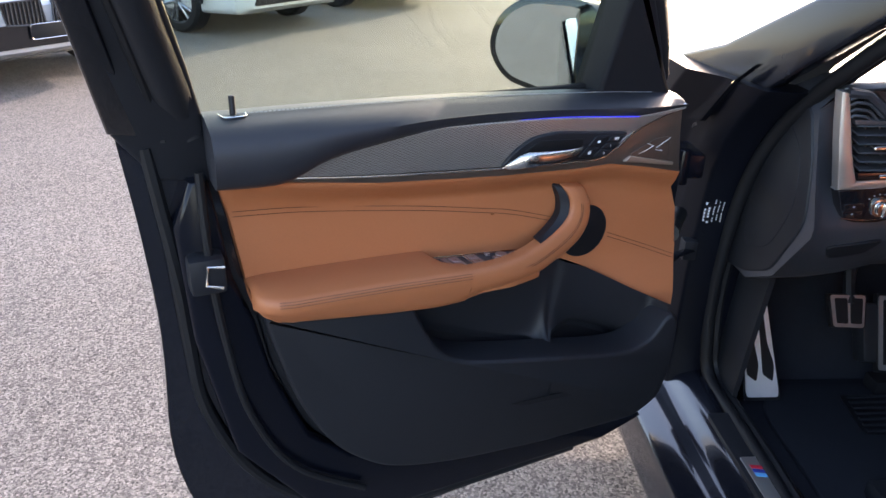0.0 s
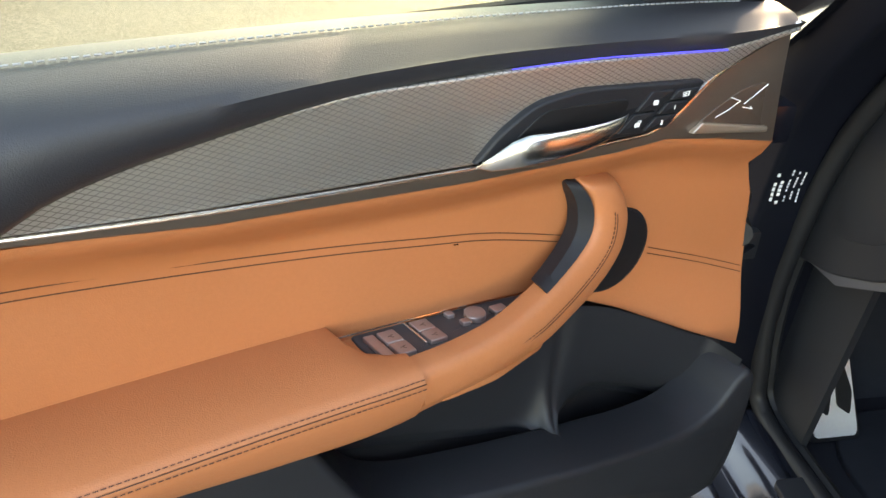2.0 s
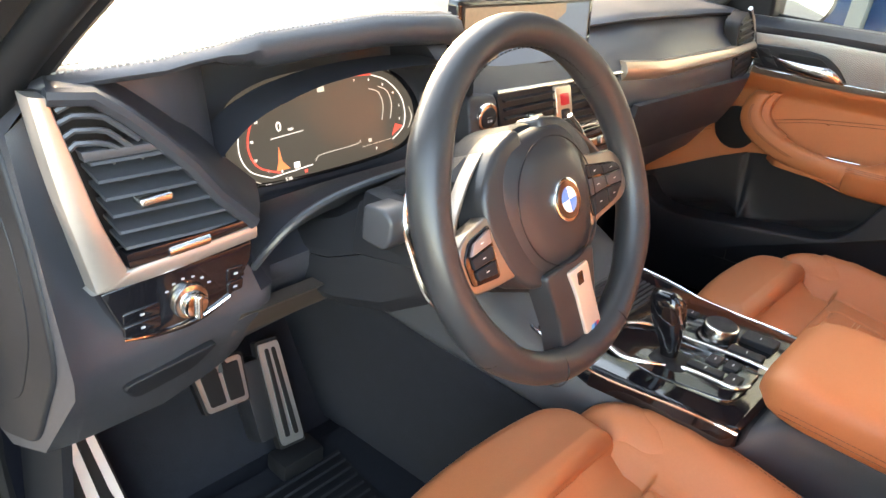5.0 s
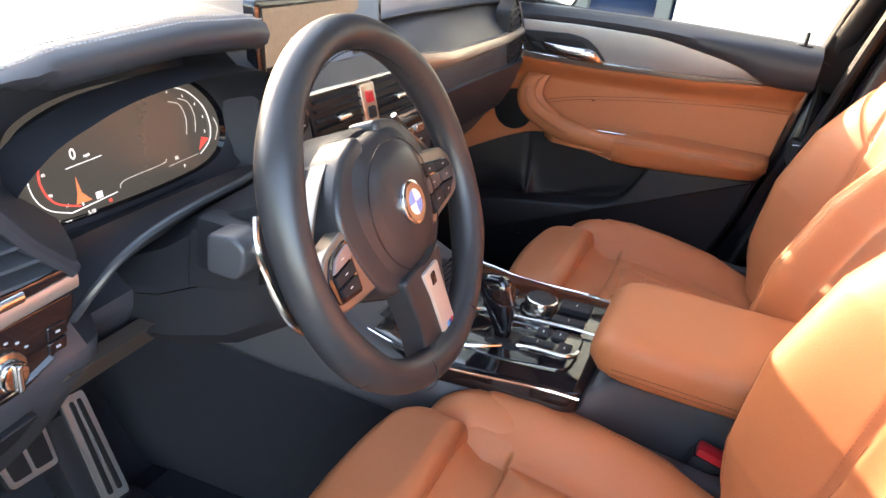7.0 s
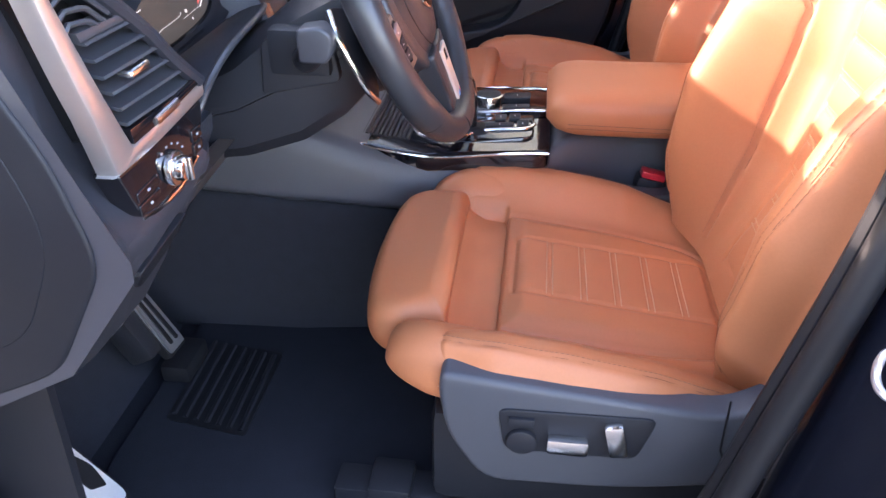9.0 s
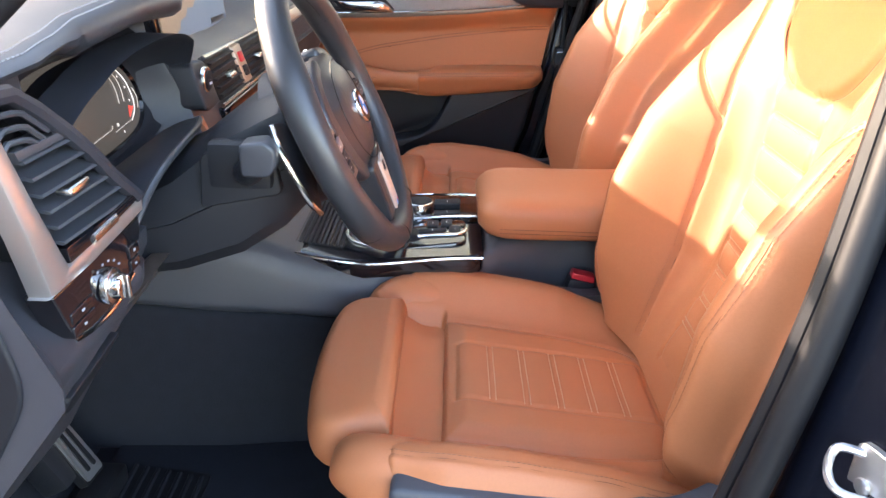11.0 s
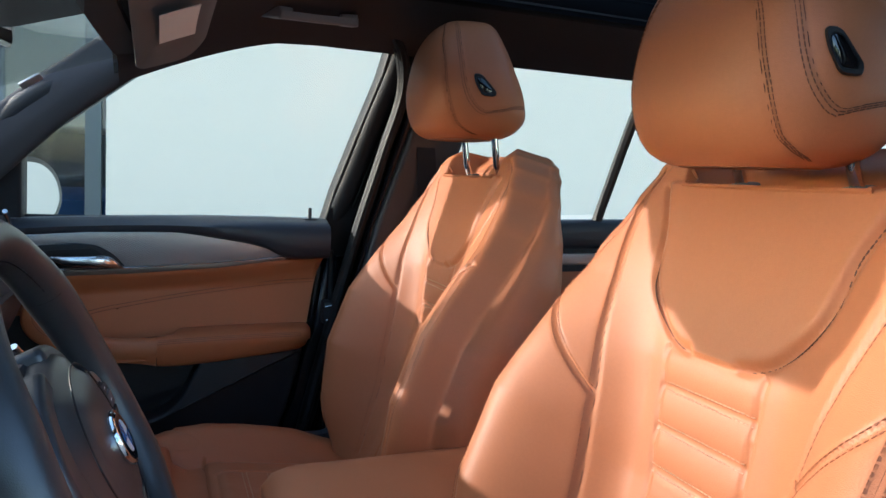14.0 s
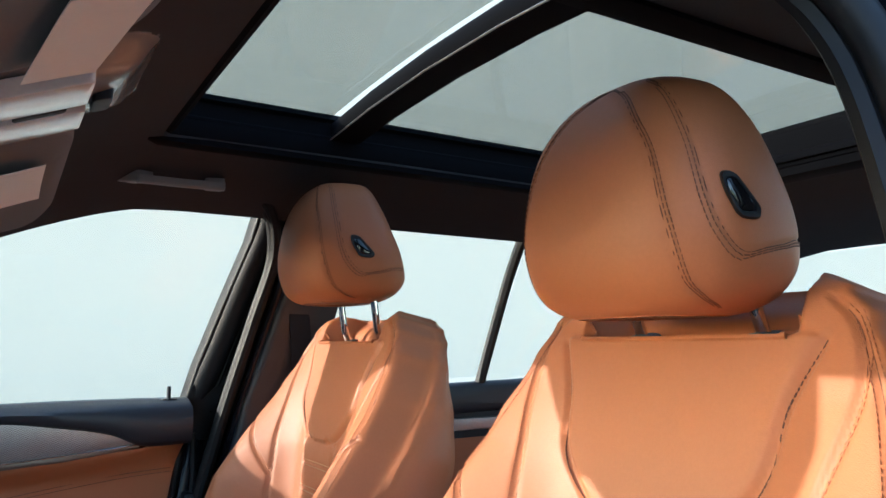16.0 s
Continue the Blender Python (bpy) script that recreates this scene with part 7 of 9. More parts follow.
for s in (-1, 1):
    mat_ob = thing("floor_mat", "black velour floor mat" + (" with a ribbed heel pad" if s < 0 else ""), "floor mat", (0.40 * s, 0.15, 0.402), group="floor mats")
    bm = bmesh.new()
    slab(bm, round_outline([(0.14 * s, -0.12), (0.68 * s, -0.10), (0.67 * s, 0.38), (0.60 * s, 0.46), (0.16 * s, 0.46)], 0.05, 4), lambda a, b, d: Vector((a, b, 0.402 + d)), 0.0, 0.012, 0.004)
    part("mat_body", bm, CARPET, mat_ob)
    if s < 0:
        bm = bmesh.new()
        slab(bm, round_outline([(-0.485, 0.275), (-0.28, 0.275), (-0.265, 0.415), (-0.465, 0.415)], 0.01), lambda a, b, d: Vector((a, b, 0.413 + d)), 0.0, 0.0025)
        hpad = part("heel_pad", bm, RUBBER, mat_ob, "ribbed rubber heel pad")
        for k in range(7):
            y = 0.285 + 0.020 * k
            bm = bmesh.new()
            tube(bm, [(-0.475 + 0.0036 * k, y, 0.4155), (-0.29 + 0.004 * k, y + 0.004, 0.4155)], 0.0045, 6)
            part("rib", bm, PLASTIC, hpad)
bm = bmesh.new()
sheet(bm, 12, 4, lambda u, v: Vector((-0.745 + 0.03 * v, 0.36 + 0.45 * u, 0.42 + 0.40 * v)), (-0.012, 0, 0))
tagged(part("kick_panel", bm, PLASTIC), "black plastic kick panel beside the footrest", "trim panel", kind="structure")


# ---- seats ----


def interp(table, s):
    for (a, *u), (b, *v) in zip(table, table[1:]):
        if a <= s <= b:
            t = (s - a) / (b - a)
            t = t * t * (3 - 2 * t)
            r = [p + (q - p) * t for p, q in zip(u, v)]
            return r if len(r) > 1 else r[0]
    r = table[0][1:] if s < table[0][0] else table[-1][1:]
    return list(r) if len(r) > 1 else r[0]


FLIP = 1


def seg_dist(X, Y, path):
    """Distance of grid points from a polyline."""
    best = np.full(X.shape, 9.0)
    for (a, b), (c, d) in zip(path, path[1:]):
        ux, uy = c - a, d - b
        t = np.clip(((X - a) * ux + (Y - b) * uy) / max(1e-12, ux * ux + uy * uy), 0, 1)
        best = np.minimum(best, np.hypot(X - a - t * ux, Y - b - t * uy))
    return best


def inside(X, Y, poly):
    r = np.zeros(X.shape, bool)
    for i in range(len(poly)):
        (a, b), (c, d) = poly[i - 1][:2], poly[i][:2]
        if b != d:
            r ^= ((b > Y) != (d > Y)) & (X < (c - a) * (Y - b) / (d - b) + a)
    return r


def ss(a, b, X):
    t = np.clip((X - a) / (b - a), 0, 1)
    return t * t * (3 - 2 * t)


def grid_normals(P3):
    du, dv = np.gradient(P3, axis=0), np.gradient(P3, axis=1)
    n = np.cross(dv, du)
    return (n / np.maximum(1e-9, np.linalg.norm(n, axis=2, keepdims=True))).reshape(-1, 3)


def cover(name, verts, faces, root, label="", normals=None):
    """A sewn piece of leather from some faces of a shared grid."""
    used = sorted({v for f in faces for v in f})
    at = {v: k for k, v in enumerate(used)}
    me = bpy.data.meshes.new(name)
    me.from_pydata([verts[v] for v in used], [], [[at[v] for v in f] for f in faces])
    me.polygons.foreach_set("use_smooth", [True] * len(me.polygons))
    if normals is not None:
        me.normals_split_custom_set_from_vertices([tuple(normals[v]) if v < len(normals) else (0, 0, 0) for v in used])
    me.materials.append(LEATHER)
    ob = new(name, me)
    ob.parent = root
    ob.matrix_parent_inverse = Matrix.Translation(-root.location)
    if label:
        ob["label"] = label
    return ob


def two(path, n=10):
    return [(q.x, q.y) for q in smooth_path([(*p, 0) for p in path], n)]


def creases(X, Y, seed, scale, amount):
    v = np.zeros(X.shape)
    rnd = random.Random(seed)
    for k in range(7):
        a, f, p = rnd.uniform(0, 3.14), scale * rnd.uniform(0.5, 1.8), rnd.uniform(0, 6)
        v += np.sin((X * math.cos(a) + Y * math.sin(a)) * f + p + 1.5 * np.sin(X * f * 0.4 + p)) / 7
    return v * amount


def front_seat(name, label, x0, raise_head, shield_side, turn):
    root = thing(name, label, "car seat", (x0, -0.2, 0.40), group="front seats")
    B, N = Vector((0, -0.287, 0.958)), Vector((0, 0.958, 0.287))
    BO = Vector((x0, -0.53, 1.123))
    W = [(-0.46, 0.215), (-0.38, 0.262), (-0.25, 0.284), (-0.12, 0.282), (0.0, 0.268), (0.08, 0.250), (0.15, 0.226), (0.19, 0.205), (0.215, 0.182), (0.232, 0.150), (0.24, 0.125)]
    CREST = [(-0.46, 0.035), (-0.36, 0.076), (-0.24, 0.096), (-0.12, 0.088), (-0.03, 0.060), (0.05, 0.030), (0.12, 0.010), (0.2, -0.004)]
    HOLLOW = [(-0.46, -0.015), (-0.28, -0.036), (-0.15, -0.028), (-0.02, -0.004), (0.05, 0.0)]
    cuts = [-0.004, -0.046, -0.089, -0.133, -0.177, -0.221, -0.265, -0.309, -0.353, -0.42]
    fw = lambda s: 0.070 + 0.055 * min(0.0, s)
    shield = [(q.x, q.y) for q in round_outline([(-0.066, -0.004), (0.066, -0.004), (0.118, 0.055), (0.126, 0.115), (0.150, 0.168), (0.150, 0.176), (-0.150, 0.176), (-0.150, 0.168), (-0.126, 0.115), (-0.118, 0.055)], [0.03, 0.03, 0.03, 0.04, 0.004, 0.003, 0.003, 0.004, 0.04, 0.03], 5)]
    strip = two([(0.122, -0.43), (0.132, -0.25), (0.142, -0.10), (0.152, -0.03), (0.168, 0.05), (0.182, 0.11), (0.183, 0.15), (0.170, 0.185), (0.150, 0.205)])
    bolt = two([(0.146, -0.085), (0.178, -0.055), (0.212, -0.02), (0.236, 0.012)])
    crest = two([(0.20, -0.44), (0.232, -0.33), (0.246, -0.22), (0.247, -0.12), (0.238, -0.04), (0.228, 0.03), (0.208, 0.10), (0.190, 0.15), (0.172, 0.19)])
    ns, nx = 230, 150
    S = np.linspace(-0.46, 0.24, ns + 1)[:, None] * np.ones((1, nx + 1))
    WS = np.array([interp(W, s) for s in S[:, 0]])[:, None]
    X = WS * np.linspace(-1, 1, nx + 1)[None, :]
    A = np.abs(X)
    def relief(X, S, WS):
        A = np.abs(X)
        cr = np.interp(S, *zip(*CREST))
        ho = np.interp(S, *zip(*HOLLOW))
        k = ss(0.085, 0.232, A)
        H = ho * (1 - k) + cr * k - 0.062 * ss(0.83, 1.0, A / WS) ** 2
        H += 0.004 * ss(0.0, 0.012, seg_dist(A, S, [(a, b) for a, b in shield if a >= 0])) * inside(X, S, shield)
        groove = np.minimum(seg_dist(A, S, strip), seg_dist(A, S, bolt))
        groove = np.minimum(groove, seg_dist(A, S, [(a, b) for a, b in shield if a >= 0 and b < 0.17]))
        H -= 0.0048 * np.exp(-(groove / 0.0032) ** 2)
        H -= 0.0036 * np.exp(-(seg_dist(A, S, crest) / 0.0030) ** 2)
        H -= 0.004 * np.exp(-(seg_dist(A, S, [(0.068, -0.006), (fw(-0.42), -0.42)]) / 0.0026) ** 2)
        mid = A < fw(-0.2) + 0.055 * (S + 0.2)
        for a, b in zip(cuts, cuts[1:]):
            t = np.clip((S - b) / (a - b), 0, 1)
            H += mid * 0.0045 * ((4 * t * (1 - t)) ** 0.6 - 0.6) * ((S >= b) & (S < a))
        H += creases(X, S, 3, 26, 0.0005) * ss(0.1, 0.2, A) + creases(X, S, 8, 60, 0.0004)
        H -= 0.055 * ss(0.172, 0.184, S) * (1 - ss(0.108, 0.128, A))
        return H - 0.022 * ss(0.19, 0.24, S) ** 2
    H = relief(X, S, WS)
    verts = [tuple(BO + Vector((X[i, j], 0, 0)) + B * S[i, j] + N * H[i, j]) for i in range(ns + 1) for j in range(nx + 1)]
    m = nx + 1
    front_n = len(verts)
    backs = 9
    for i in range(ns + 1):
        w, s = WS[i, 0], S[i, 0]
        dk = 0.120 - 0.035 * smoothstep(0.0, 0.2, s)
        c = 0.3 * float(np.interp(s, *zip(*CREST)))
        for x, d in ((w * 1.012, c - 0.085), (w * 0.99, c - dk + 0.004), (w * 0.9, -dk - 0.012), (w * 0.5, -dk - 0.026), (0, -dk - 0.03), (-w * 0.5, -dk - 0.026), (-w * 0.9, -dk - 0.012), (-w * 0.99, c - dk + 0.004), (-w * 1.012, c - 0.085)):
            verts.append(tuple(BO + Vector((x, 0, 0)) + B * s + N * d))
    reg = {}
    cxs, cys = (X[:-1, :-1] + X[1:, 1:]) / 2, (S[:-1, :-1] + S[1:, 1:]) / 2
    in_shield = inside(cxs, cys, shield)
    sx = np.interp(cys, [q[1] for q in strip], [q[0] for q in strip])
    bs = np.interp(np.abs(cxs), [q[0] for q in bolt], [q[1] for q in bolt])
    for i in range(ns):
        for j in range(nx):
            x, s = cxs[i, j], cys[i, j]
            side = "l" if x < 0 else "r"
            if in_shield[i, j]:
                key = "shoulder_panel"
            elif s < -0.004 and abs(x) < fw(s):
                key = ("flute", sum(s < c for c in cuts))
            elif s < 0.185 and abs(x) < sx[i, j]:
                key = ("side_strip", side)
            elif s < bs[i, j]:
                key = ("bolster", side)
            else:
                key = "backrest"
            reg.setdefault(key, []).append((i * m + j, (i + 1) * m + j, (i + 1) * m + j + 1, i * m + j + 1)[::FLIP])
    shell = reg["backrest"]
    for i in range(ns):
        a, b = front_n + i * backs, front_n + (i + 1) * backs
        shell += [(a + k, b + k, b + k + 1, a + k + 1) for k in range(backs - 1)]
        shell += [(i * m + nx, (i + 1) * m + nx, b, a), (a + backs - 1, b + backs - 1, (i + 1) * m, i * m)]
    for i in (0, ns):
        shell.append([i * m + j for j in range(nx + 1)] + [front_n + i * backs + k for k in range(backs)])
    P3 = np.array(verts[:front_n]).reshape(ns + 1, nx + 1, 3)
    gn = grid_normals(P3)
    if gn[len(gn) // 2][1] < 0:
        gn = -gn
    labels = {"backrest": "tan leather backrest", "shoulder_panel": "smooth tan shoulder panel", "bolster": "raised side bolster"}
    for key, faces in reg.items():
        nm = key if isinstance(key, str) else key[0]
        cover(nm, verts, faces, root, labels.get(nm, ""), gn)
    def BP(x, s, d):
        h = relief(np.array([[x]]), np.array([[s]]), np.array([[interp(W, s)]]))[0, 0]
        return BO + Vector((x, 0, 0)) + B * s + N * (h + d)
    # threads along the seams
    def sew(nm, lines, material, r=0.0007, step=0.006, solid=False, label=""):
        bm = bmesh.new()
        for line in lines:
            (tube(bm, line, r, 4) if solid else stitches(bm, line, step, step * 0.66, r))
        ob = part(nm, bm, material, root, label)
        return ob
    def shifted(path, off):
        out = []
        for k, (a, b) in enumerate(path):
            p, q = path[max(0, k - 1)], path[min(len(path) - 1, k + 1)]
            v = Vector((q[1] - p[1], p[0] - q[0]))
            v.normalize()
            out.append((a + v.x * off, b + v.y * off))
        return out
    for s in (-1, 1):
        for path, offs in ((strip[:-6], (0.0045,)), (crest, (-0.0045, 0.0045)), (bolt, (-0.0045, 0.0045))):
            sew("stitching", [[BP(a * s, b, 0.0004) for a, b in shifted(path, o)] for o in offs], SEAT_THREAD, 0.00045)
        for path in (strip[:-6], crest, bolt):
            sew("seam", [[BP(a * s, b, 0.0002) for a, b in path]], SEAM, 0.0005, solid=True)
        sew("seam", [[BP(a * s, b, 0.0002) for a, b in two([(0.0, -0.004), (0.05, -0.0035), (0.088, 0.018), (0.116, 0.055), (0.126, 0.115), (0.150, 0.170)], 8)]], THREAD, 0.0008, solid=True)
    for c in cuts[1:-1]:
        w = fw(c) - 0.004
        sew("stitching", [[BP(-w + 2 * w * k / 8, c + o, 0.0004) for k in range(9)] for o in (-0.0042, 0.0042)], PALE, 0.0008, 0.0058)
    bm = bmesh.new()
    tube(bm, [BP(q.x, q.y, 0.001) for q in smooth_path([(-0.124, 0.192, 0), (-0.116, 0.174, 0), (-0.10, 0.1705, 0), (0.10, 0.1705, 0), (0.116, 0.174, 0), (0.124, 0.192, 0)], 5)], 0.0028, 6)
    part("flap_piping", bm, LEATHER, root)
    # headrest on two posts
    hz = raise_head
    for s in (-1, 1):
        bm = bmesh.new()
        tube(bm, [(x0 + 0.072 * s, -0.615 - 0.02, 1.24), (x0 + 0.072 * s, -0.605, 1.31), (x0 + 0.072 * s, -0.585, 1.40 + hz)], 0.0065, 14)
        part("headrest_post", bm, BRIGHT, root, "chrome post")
        bm = bmesh.new()
        disc(bm, (x0 + 0.072 * s, -0.6145, 1.277), (0, 0.25, 1), 0.021, 0.014, 24, 0.004)
        part("post_collar", bm, PLASTIC, root)
    HR = [(0.0, 0.075, -0.505, -0.585), (0.006, 0.095, -0.492, -0.605), (0.02, 0.113, -0.478, -0.628), (0.045, 0.125, -0.468, -0.644), (0.075, 0.1295, -0.463, -0.642), (0.11, 0.128, -0.463, -0.632), (0.15, 0.121, -0.468, -0.616), (0.19, 0.107, -0.478, -0.600), (0.222, 0.085, -0.494, -0.588), (0.242, 0.058, -0.512, -0.578), (0.250, 0.025, -0.53, -0.566)]
    fine2 = smooth_path([(v[0] * 4, v[3], 0) for v in HR], 8)
    fine1 = smooth_path([(v[0] * 4, v[1], v[2]) for v in HR], 8)
    HT = [q.x / 4 for q in fine1]
    deep = 0.022 if turn else 0.0
    HC = ([q.y for q in fine1], [q.z for q in fine1], [q.y - deep for q in fine2])
    def head_pt(t, ang, grow=0.0):
        w, f, b = [float(np.interp(t, HT, c)) for c in HC]
        cy = (f + b) / 2 - 0.012
        ex = 0.62
        cx_, sy_ = math.cos(ang), math.sin(ang)
        x = math.copysign(abs(cx_) ** ex, cx_) * (w + grow)
        y = math.copysign(abs(sy_) ** 0.85, sy_)
        y = cy + (f - cy + grow) * y if y > 0 else cy + (cy - b + grow) * y
        taper = 1 - 0.10 * smoothstep(0.0, 1.0, max(0, -sy_))
        return Vector((x0 + x * taper, y, 1.305 + hz + t * 0.87))
    seam_a = two([(0, 0.240), (12, 0.217), (20, 0.185), (27, 0.15), (32, 0.09), (39, 0.036), (50, 0.017), (64, 0.008)], 8)
    seam_b = two([(30, 0.242), (42, 0.22), (50, 0.168), (54.5, 0.107), (60, 0.075), (70, 0.055), (84, 0.060), (102, 0.069), (125, 0.072)], 8)
    ts = np.array(sorted(set(list(np.linspace(0, 0.02, 14)) + list(np.linspace(0.02, 0.235, 72)) + list(np.linspace(0.235, 0.25, 14)))))
    na = 180
    T, D = np.meshgrid(ts, np.arange(na) * 360.0 / na, indexing="ij")
    DS = np.abs((D - 90 + 180) % 360 - 180) - turn
    G = np.zeros(T.shape)
    for path in (seam_a, seam_b):
        g = seg_dist(DS * 0.0022, T, [(a * 0.0022, b) for a, b in path])
        G -= 0.0017 * np.exp(-(g / 0.0022) ** 2)
    G += creases(D * 0.0022, T, 5, 60, 0.0008)
    hv = [tuple(head_pt(float(T[i, j]), radians(float(D[i, j])), float(G[i, j]))) for i in range(len(ts)) for j in range(na)]
    hf = [(i * na + j, i * na + (j + 1) % na, (i + 1) * na + (j + 1) % na, (i + 1) * na + j) for i in range(len(ts) - 1) for j in range(na)]
    hf += [list(range(na)), [(len(ts) - 1) * na + j for j in range(na)]]
    hd = cover("headrest", hv, hf, root, "rounded tan leather headrest")
    for s in (-1, 1):
        def HA(d):
            return radians(90 - s * (d + turn))
        for path, offs in ((seam_a, (0.0, 1.6, 3.4)), (seam_b, (0.0, -2.0, -4.2))):
            for n_, o in enumerate(offs):
                bm = bmesh.new()
                line = [head_pt(b + (0 if path is seam_a else 0.0015 * o), HA(a + o * (1 if b < 0.23 else 0.4)), 0.0003 if n_ else -0.0013) for a, b in path]
                if n_:
                    stitches(bm, line, length=0.0046, r=0.00055)
                else:
                    tube(bm, line, 0.00045, 4)
                part("seam", bm, SEAM if n_ else THREAD, hd)
    # release button on the side towards the driver's door
    bt = [(61, 0.126), (69, 0.126), (79.5, 0.092), (78, 0.083), (68, 0.083), (62.5, 0.106)]
    def btn(k, g, dx=0.0):
        c = Vector((69.5, 0.104))
        return [head_pt(q.y, radians(90 + q.x + turn), g) + Vector((dx, 0, 0)) for q in [Vector((c.x + (v.x / 0.0022 - c.x) * k, c.y + (v.y - c.y) * k)) for v in round_outline([(a * 0.0022, b) for a, b in bt], 0.008, 4)]]
    bm = bmesh.new()
    loft(bm, [btn(1, -0.003), btn(1, 0.0025), btn(0.94, 0.004), btn(0.74, 0.0035), btn(0.70, 0.001)])
    bn = part("headrest_button", bm, PLASTIC, hd, "black release button")
    bm = bmesh.new()
    loft(bm, [btn(0.69, -0.001), btn(0.66, 0.0028), btn(0.5, 0.0036)])
    part("button_face", bm, GLOSS, bn)
    # cushion
    CB = [(-0.50, 0.0), (-0.40, 0.024), (-0.30, 0.045), (-0.20, 0.052), (-0.12, 0.050), (-0.06, 0.041), (-0.042, 0.029), (-0.028, 0.008), (-0.018, -0.024)]
    CW = [(-0.50, 0.235), (-0.40, 0.258), (-0.25, 0.272), (-0.12, 0.272), (-0.06, 0.262), (-0.035, 0.236), (-0.018, 0.205)]
    ycut = [-0.130, -0.180, -0.227, -0.273, -0.318, -0.363, -0.408]
    panel = [(q.x, q.y) for q in round_outline([(-0.147, -0.113), (0.147, -0.113), (0.146, -0.30), (0.128, -0.40), (0.09, -0.432), (-0.09, -0.432), (-0.128, -0.40), (-0.146, -0.30)], [0.012, 0.012, 0.08, 0.05, 0.04, 0.04, 0.05, 0.08], 5)]
    half = [(a, b) for a, b in panel if a >= 0]
    half = [(0.0, half[0][1])] + half + [(0.0, half[-1][1])] if half[0][1] > half[-1][1] else [(0.0, half[-1][1])] + half[::-1] + [(0.0, half[0][1])]
    cseam = two([(0.212, -0.03), (0.232, -0.07), (0.240, -0.16), (0.238, -0.30), (0.225, -0.42), (0.20, -0.49)])
    def cz(y):
        return 0.705 + 0.115 * (y + 0.1)
    def lift(X, Y, WS):
        A = np.abs(X)
        H = np.interp(Y, *zip(*CB)) * ss(0.145, 0.222, A) - 0.045 * ss(0.85, 1.0, A / WS) ** 2
        d = seg_dist(A, Y, half)
        ins = inside(X, Y, panel)
        H += ins * 0.013 * ss(0.0, 0.035, d)
        H -= 0.005 * np.exp(-(d / 0.003) ** 2)
        mid = (A < 0.070) & (Y < ycut[0]) & (Y > ycut[-1])
        for a, b in zip(ycut, ycut[1:]):
            t = np.clip((Y - b) / (a - b), 0, 1)
            H += mid * 0.003 * ((4 * t * (1 - t)) ** 0.6 - 0.6) * ((Y >= b) & (Y < a))
        H -= 0.0035 * np.exp(-(seg_dist(A, Y, [(0.0, ycut[0]), (0.070, ycut[0]), (0.070, ycut[-1]), (0.0, ycut[-1])]) / 0.0026) ** 2)
        H -= 0.0025 * np.exp(-(seg_dist(A, Y, cseam) / 0.0024) ** 2)
        gus = ss(-0.116, -0.108, Y) * (1 - ss(0.148, 0.172, A))
        H += gus * (-0.022 + creases(X, Y, 12, 120, 0.005))
        H += creases(X, Y, 4, 40, 0.0018) + creases(X, Y, 9, 110, 0.0008)
        H += 0.02 * ss(-0.44, -0.50, Y) * (1 - ss(0.12, 0.2, A))
        return H
    ny, nx = 170, 160
    Y = np.linspace(-0.50, -0.018, ny + 1)[:, None] * np.ones((1, nx + 1))
    WS = np.array([interp(CW, y) for y in Y[:, 0]])[:, None]
    X = WS * np.linspace(-1, 1, nx + 1)[None, :]
    Z = lift(X, Y, WS) + 0.705 + 0.115 * (Y + 0.1)
    verts = [(x0 + X[i, j], Y[i, j], Z[i, j]) for i in range(ny + 1) for j in range(nx + 1)]
    m, top_n = nx + 1, (nx + 1) * (ny + 1)
    for i in range(ny + 1):
        y, w = Y[i, 0], WS[i, 0]
        for x, z in ((w * 0.99, cz(y) - 0.02), (w * 0.93, cz(y) - 0.075), (0, cz(y) - 0.09), (-w * 0.93, cz(y) - 0.075), (-w * 0.99, cz(y) - 0.02)):
            verts.append((x0 + x, y - (0.045 if z < cz(y) - 0.05 else 0.008) * smoothstep(-0.09, -0.018, y), min(z, Z[i, 0] - 0.004) if z > cz(y) - 0.05 else min(z, Z[i, 0] - 0.03)))
    reg = {}
    cxs, cys = (X[:-1, :-1] + X[1:, 1:]) / 2, (Y[:-1, :-1] + Y[1:, 1:]) / 2
    in_panel = inside(cxs, cys, panel)
    for i in range(ny):
        for j in range(nx):
            x, y = cxs[i, j], cys[i, j]
            if abs(x) < 0.070 and ycut[-1] < y < ycut[0]:
                key = ("flute", sum(y < c for c in ycut))
            elif in_panel[i, j]:
                key = ("seat_panel", 0)
            elif y > -0.112 and abs(x) < 0.16:
                key = ("gusset", 0)
            else:
                key = ("cushion", 0)
            reg.setdefault(key, []).append((i * m + j, i * m + j + 1, (i + 1) * m + j + 1, (i + 1) * m + j))
    shell = reg[("cushion", 0)]
    for i in range(ny):
        a, b = top_n + i * 5, top_n + (i + 1) * 5
        shell += [(a + k, b + k, b + k + 1, a + k + 1) for k in range(4)]
        shell += [(i * m + nx, (i + 1) * m + nx, b, a), (a + 4, b + 4, (i + 1) * m, i * m)]
    for i in (0, ny):
        shell.append([i * m + j for j in range(nx + 1)] + [top_n + i * 5 + k for k in range(5)])
    P3 = np.array(verts[:top_n]).reshape(ny + 1, nx + 1, 3)
    gn = grid_normals(P3)
    if gn[len(gn) // 2][2] < 0:
        gn = -gn
    labels = {"cushion": "tan leather cushion with raised edges", "gusset": "creased leather gusset", "seat_panel": "smooth seat panel"}
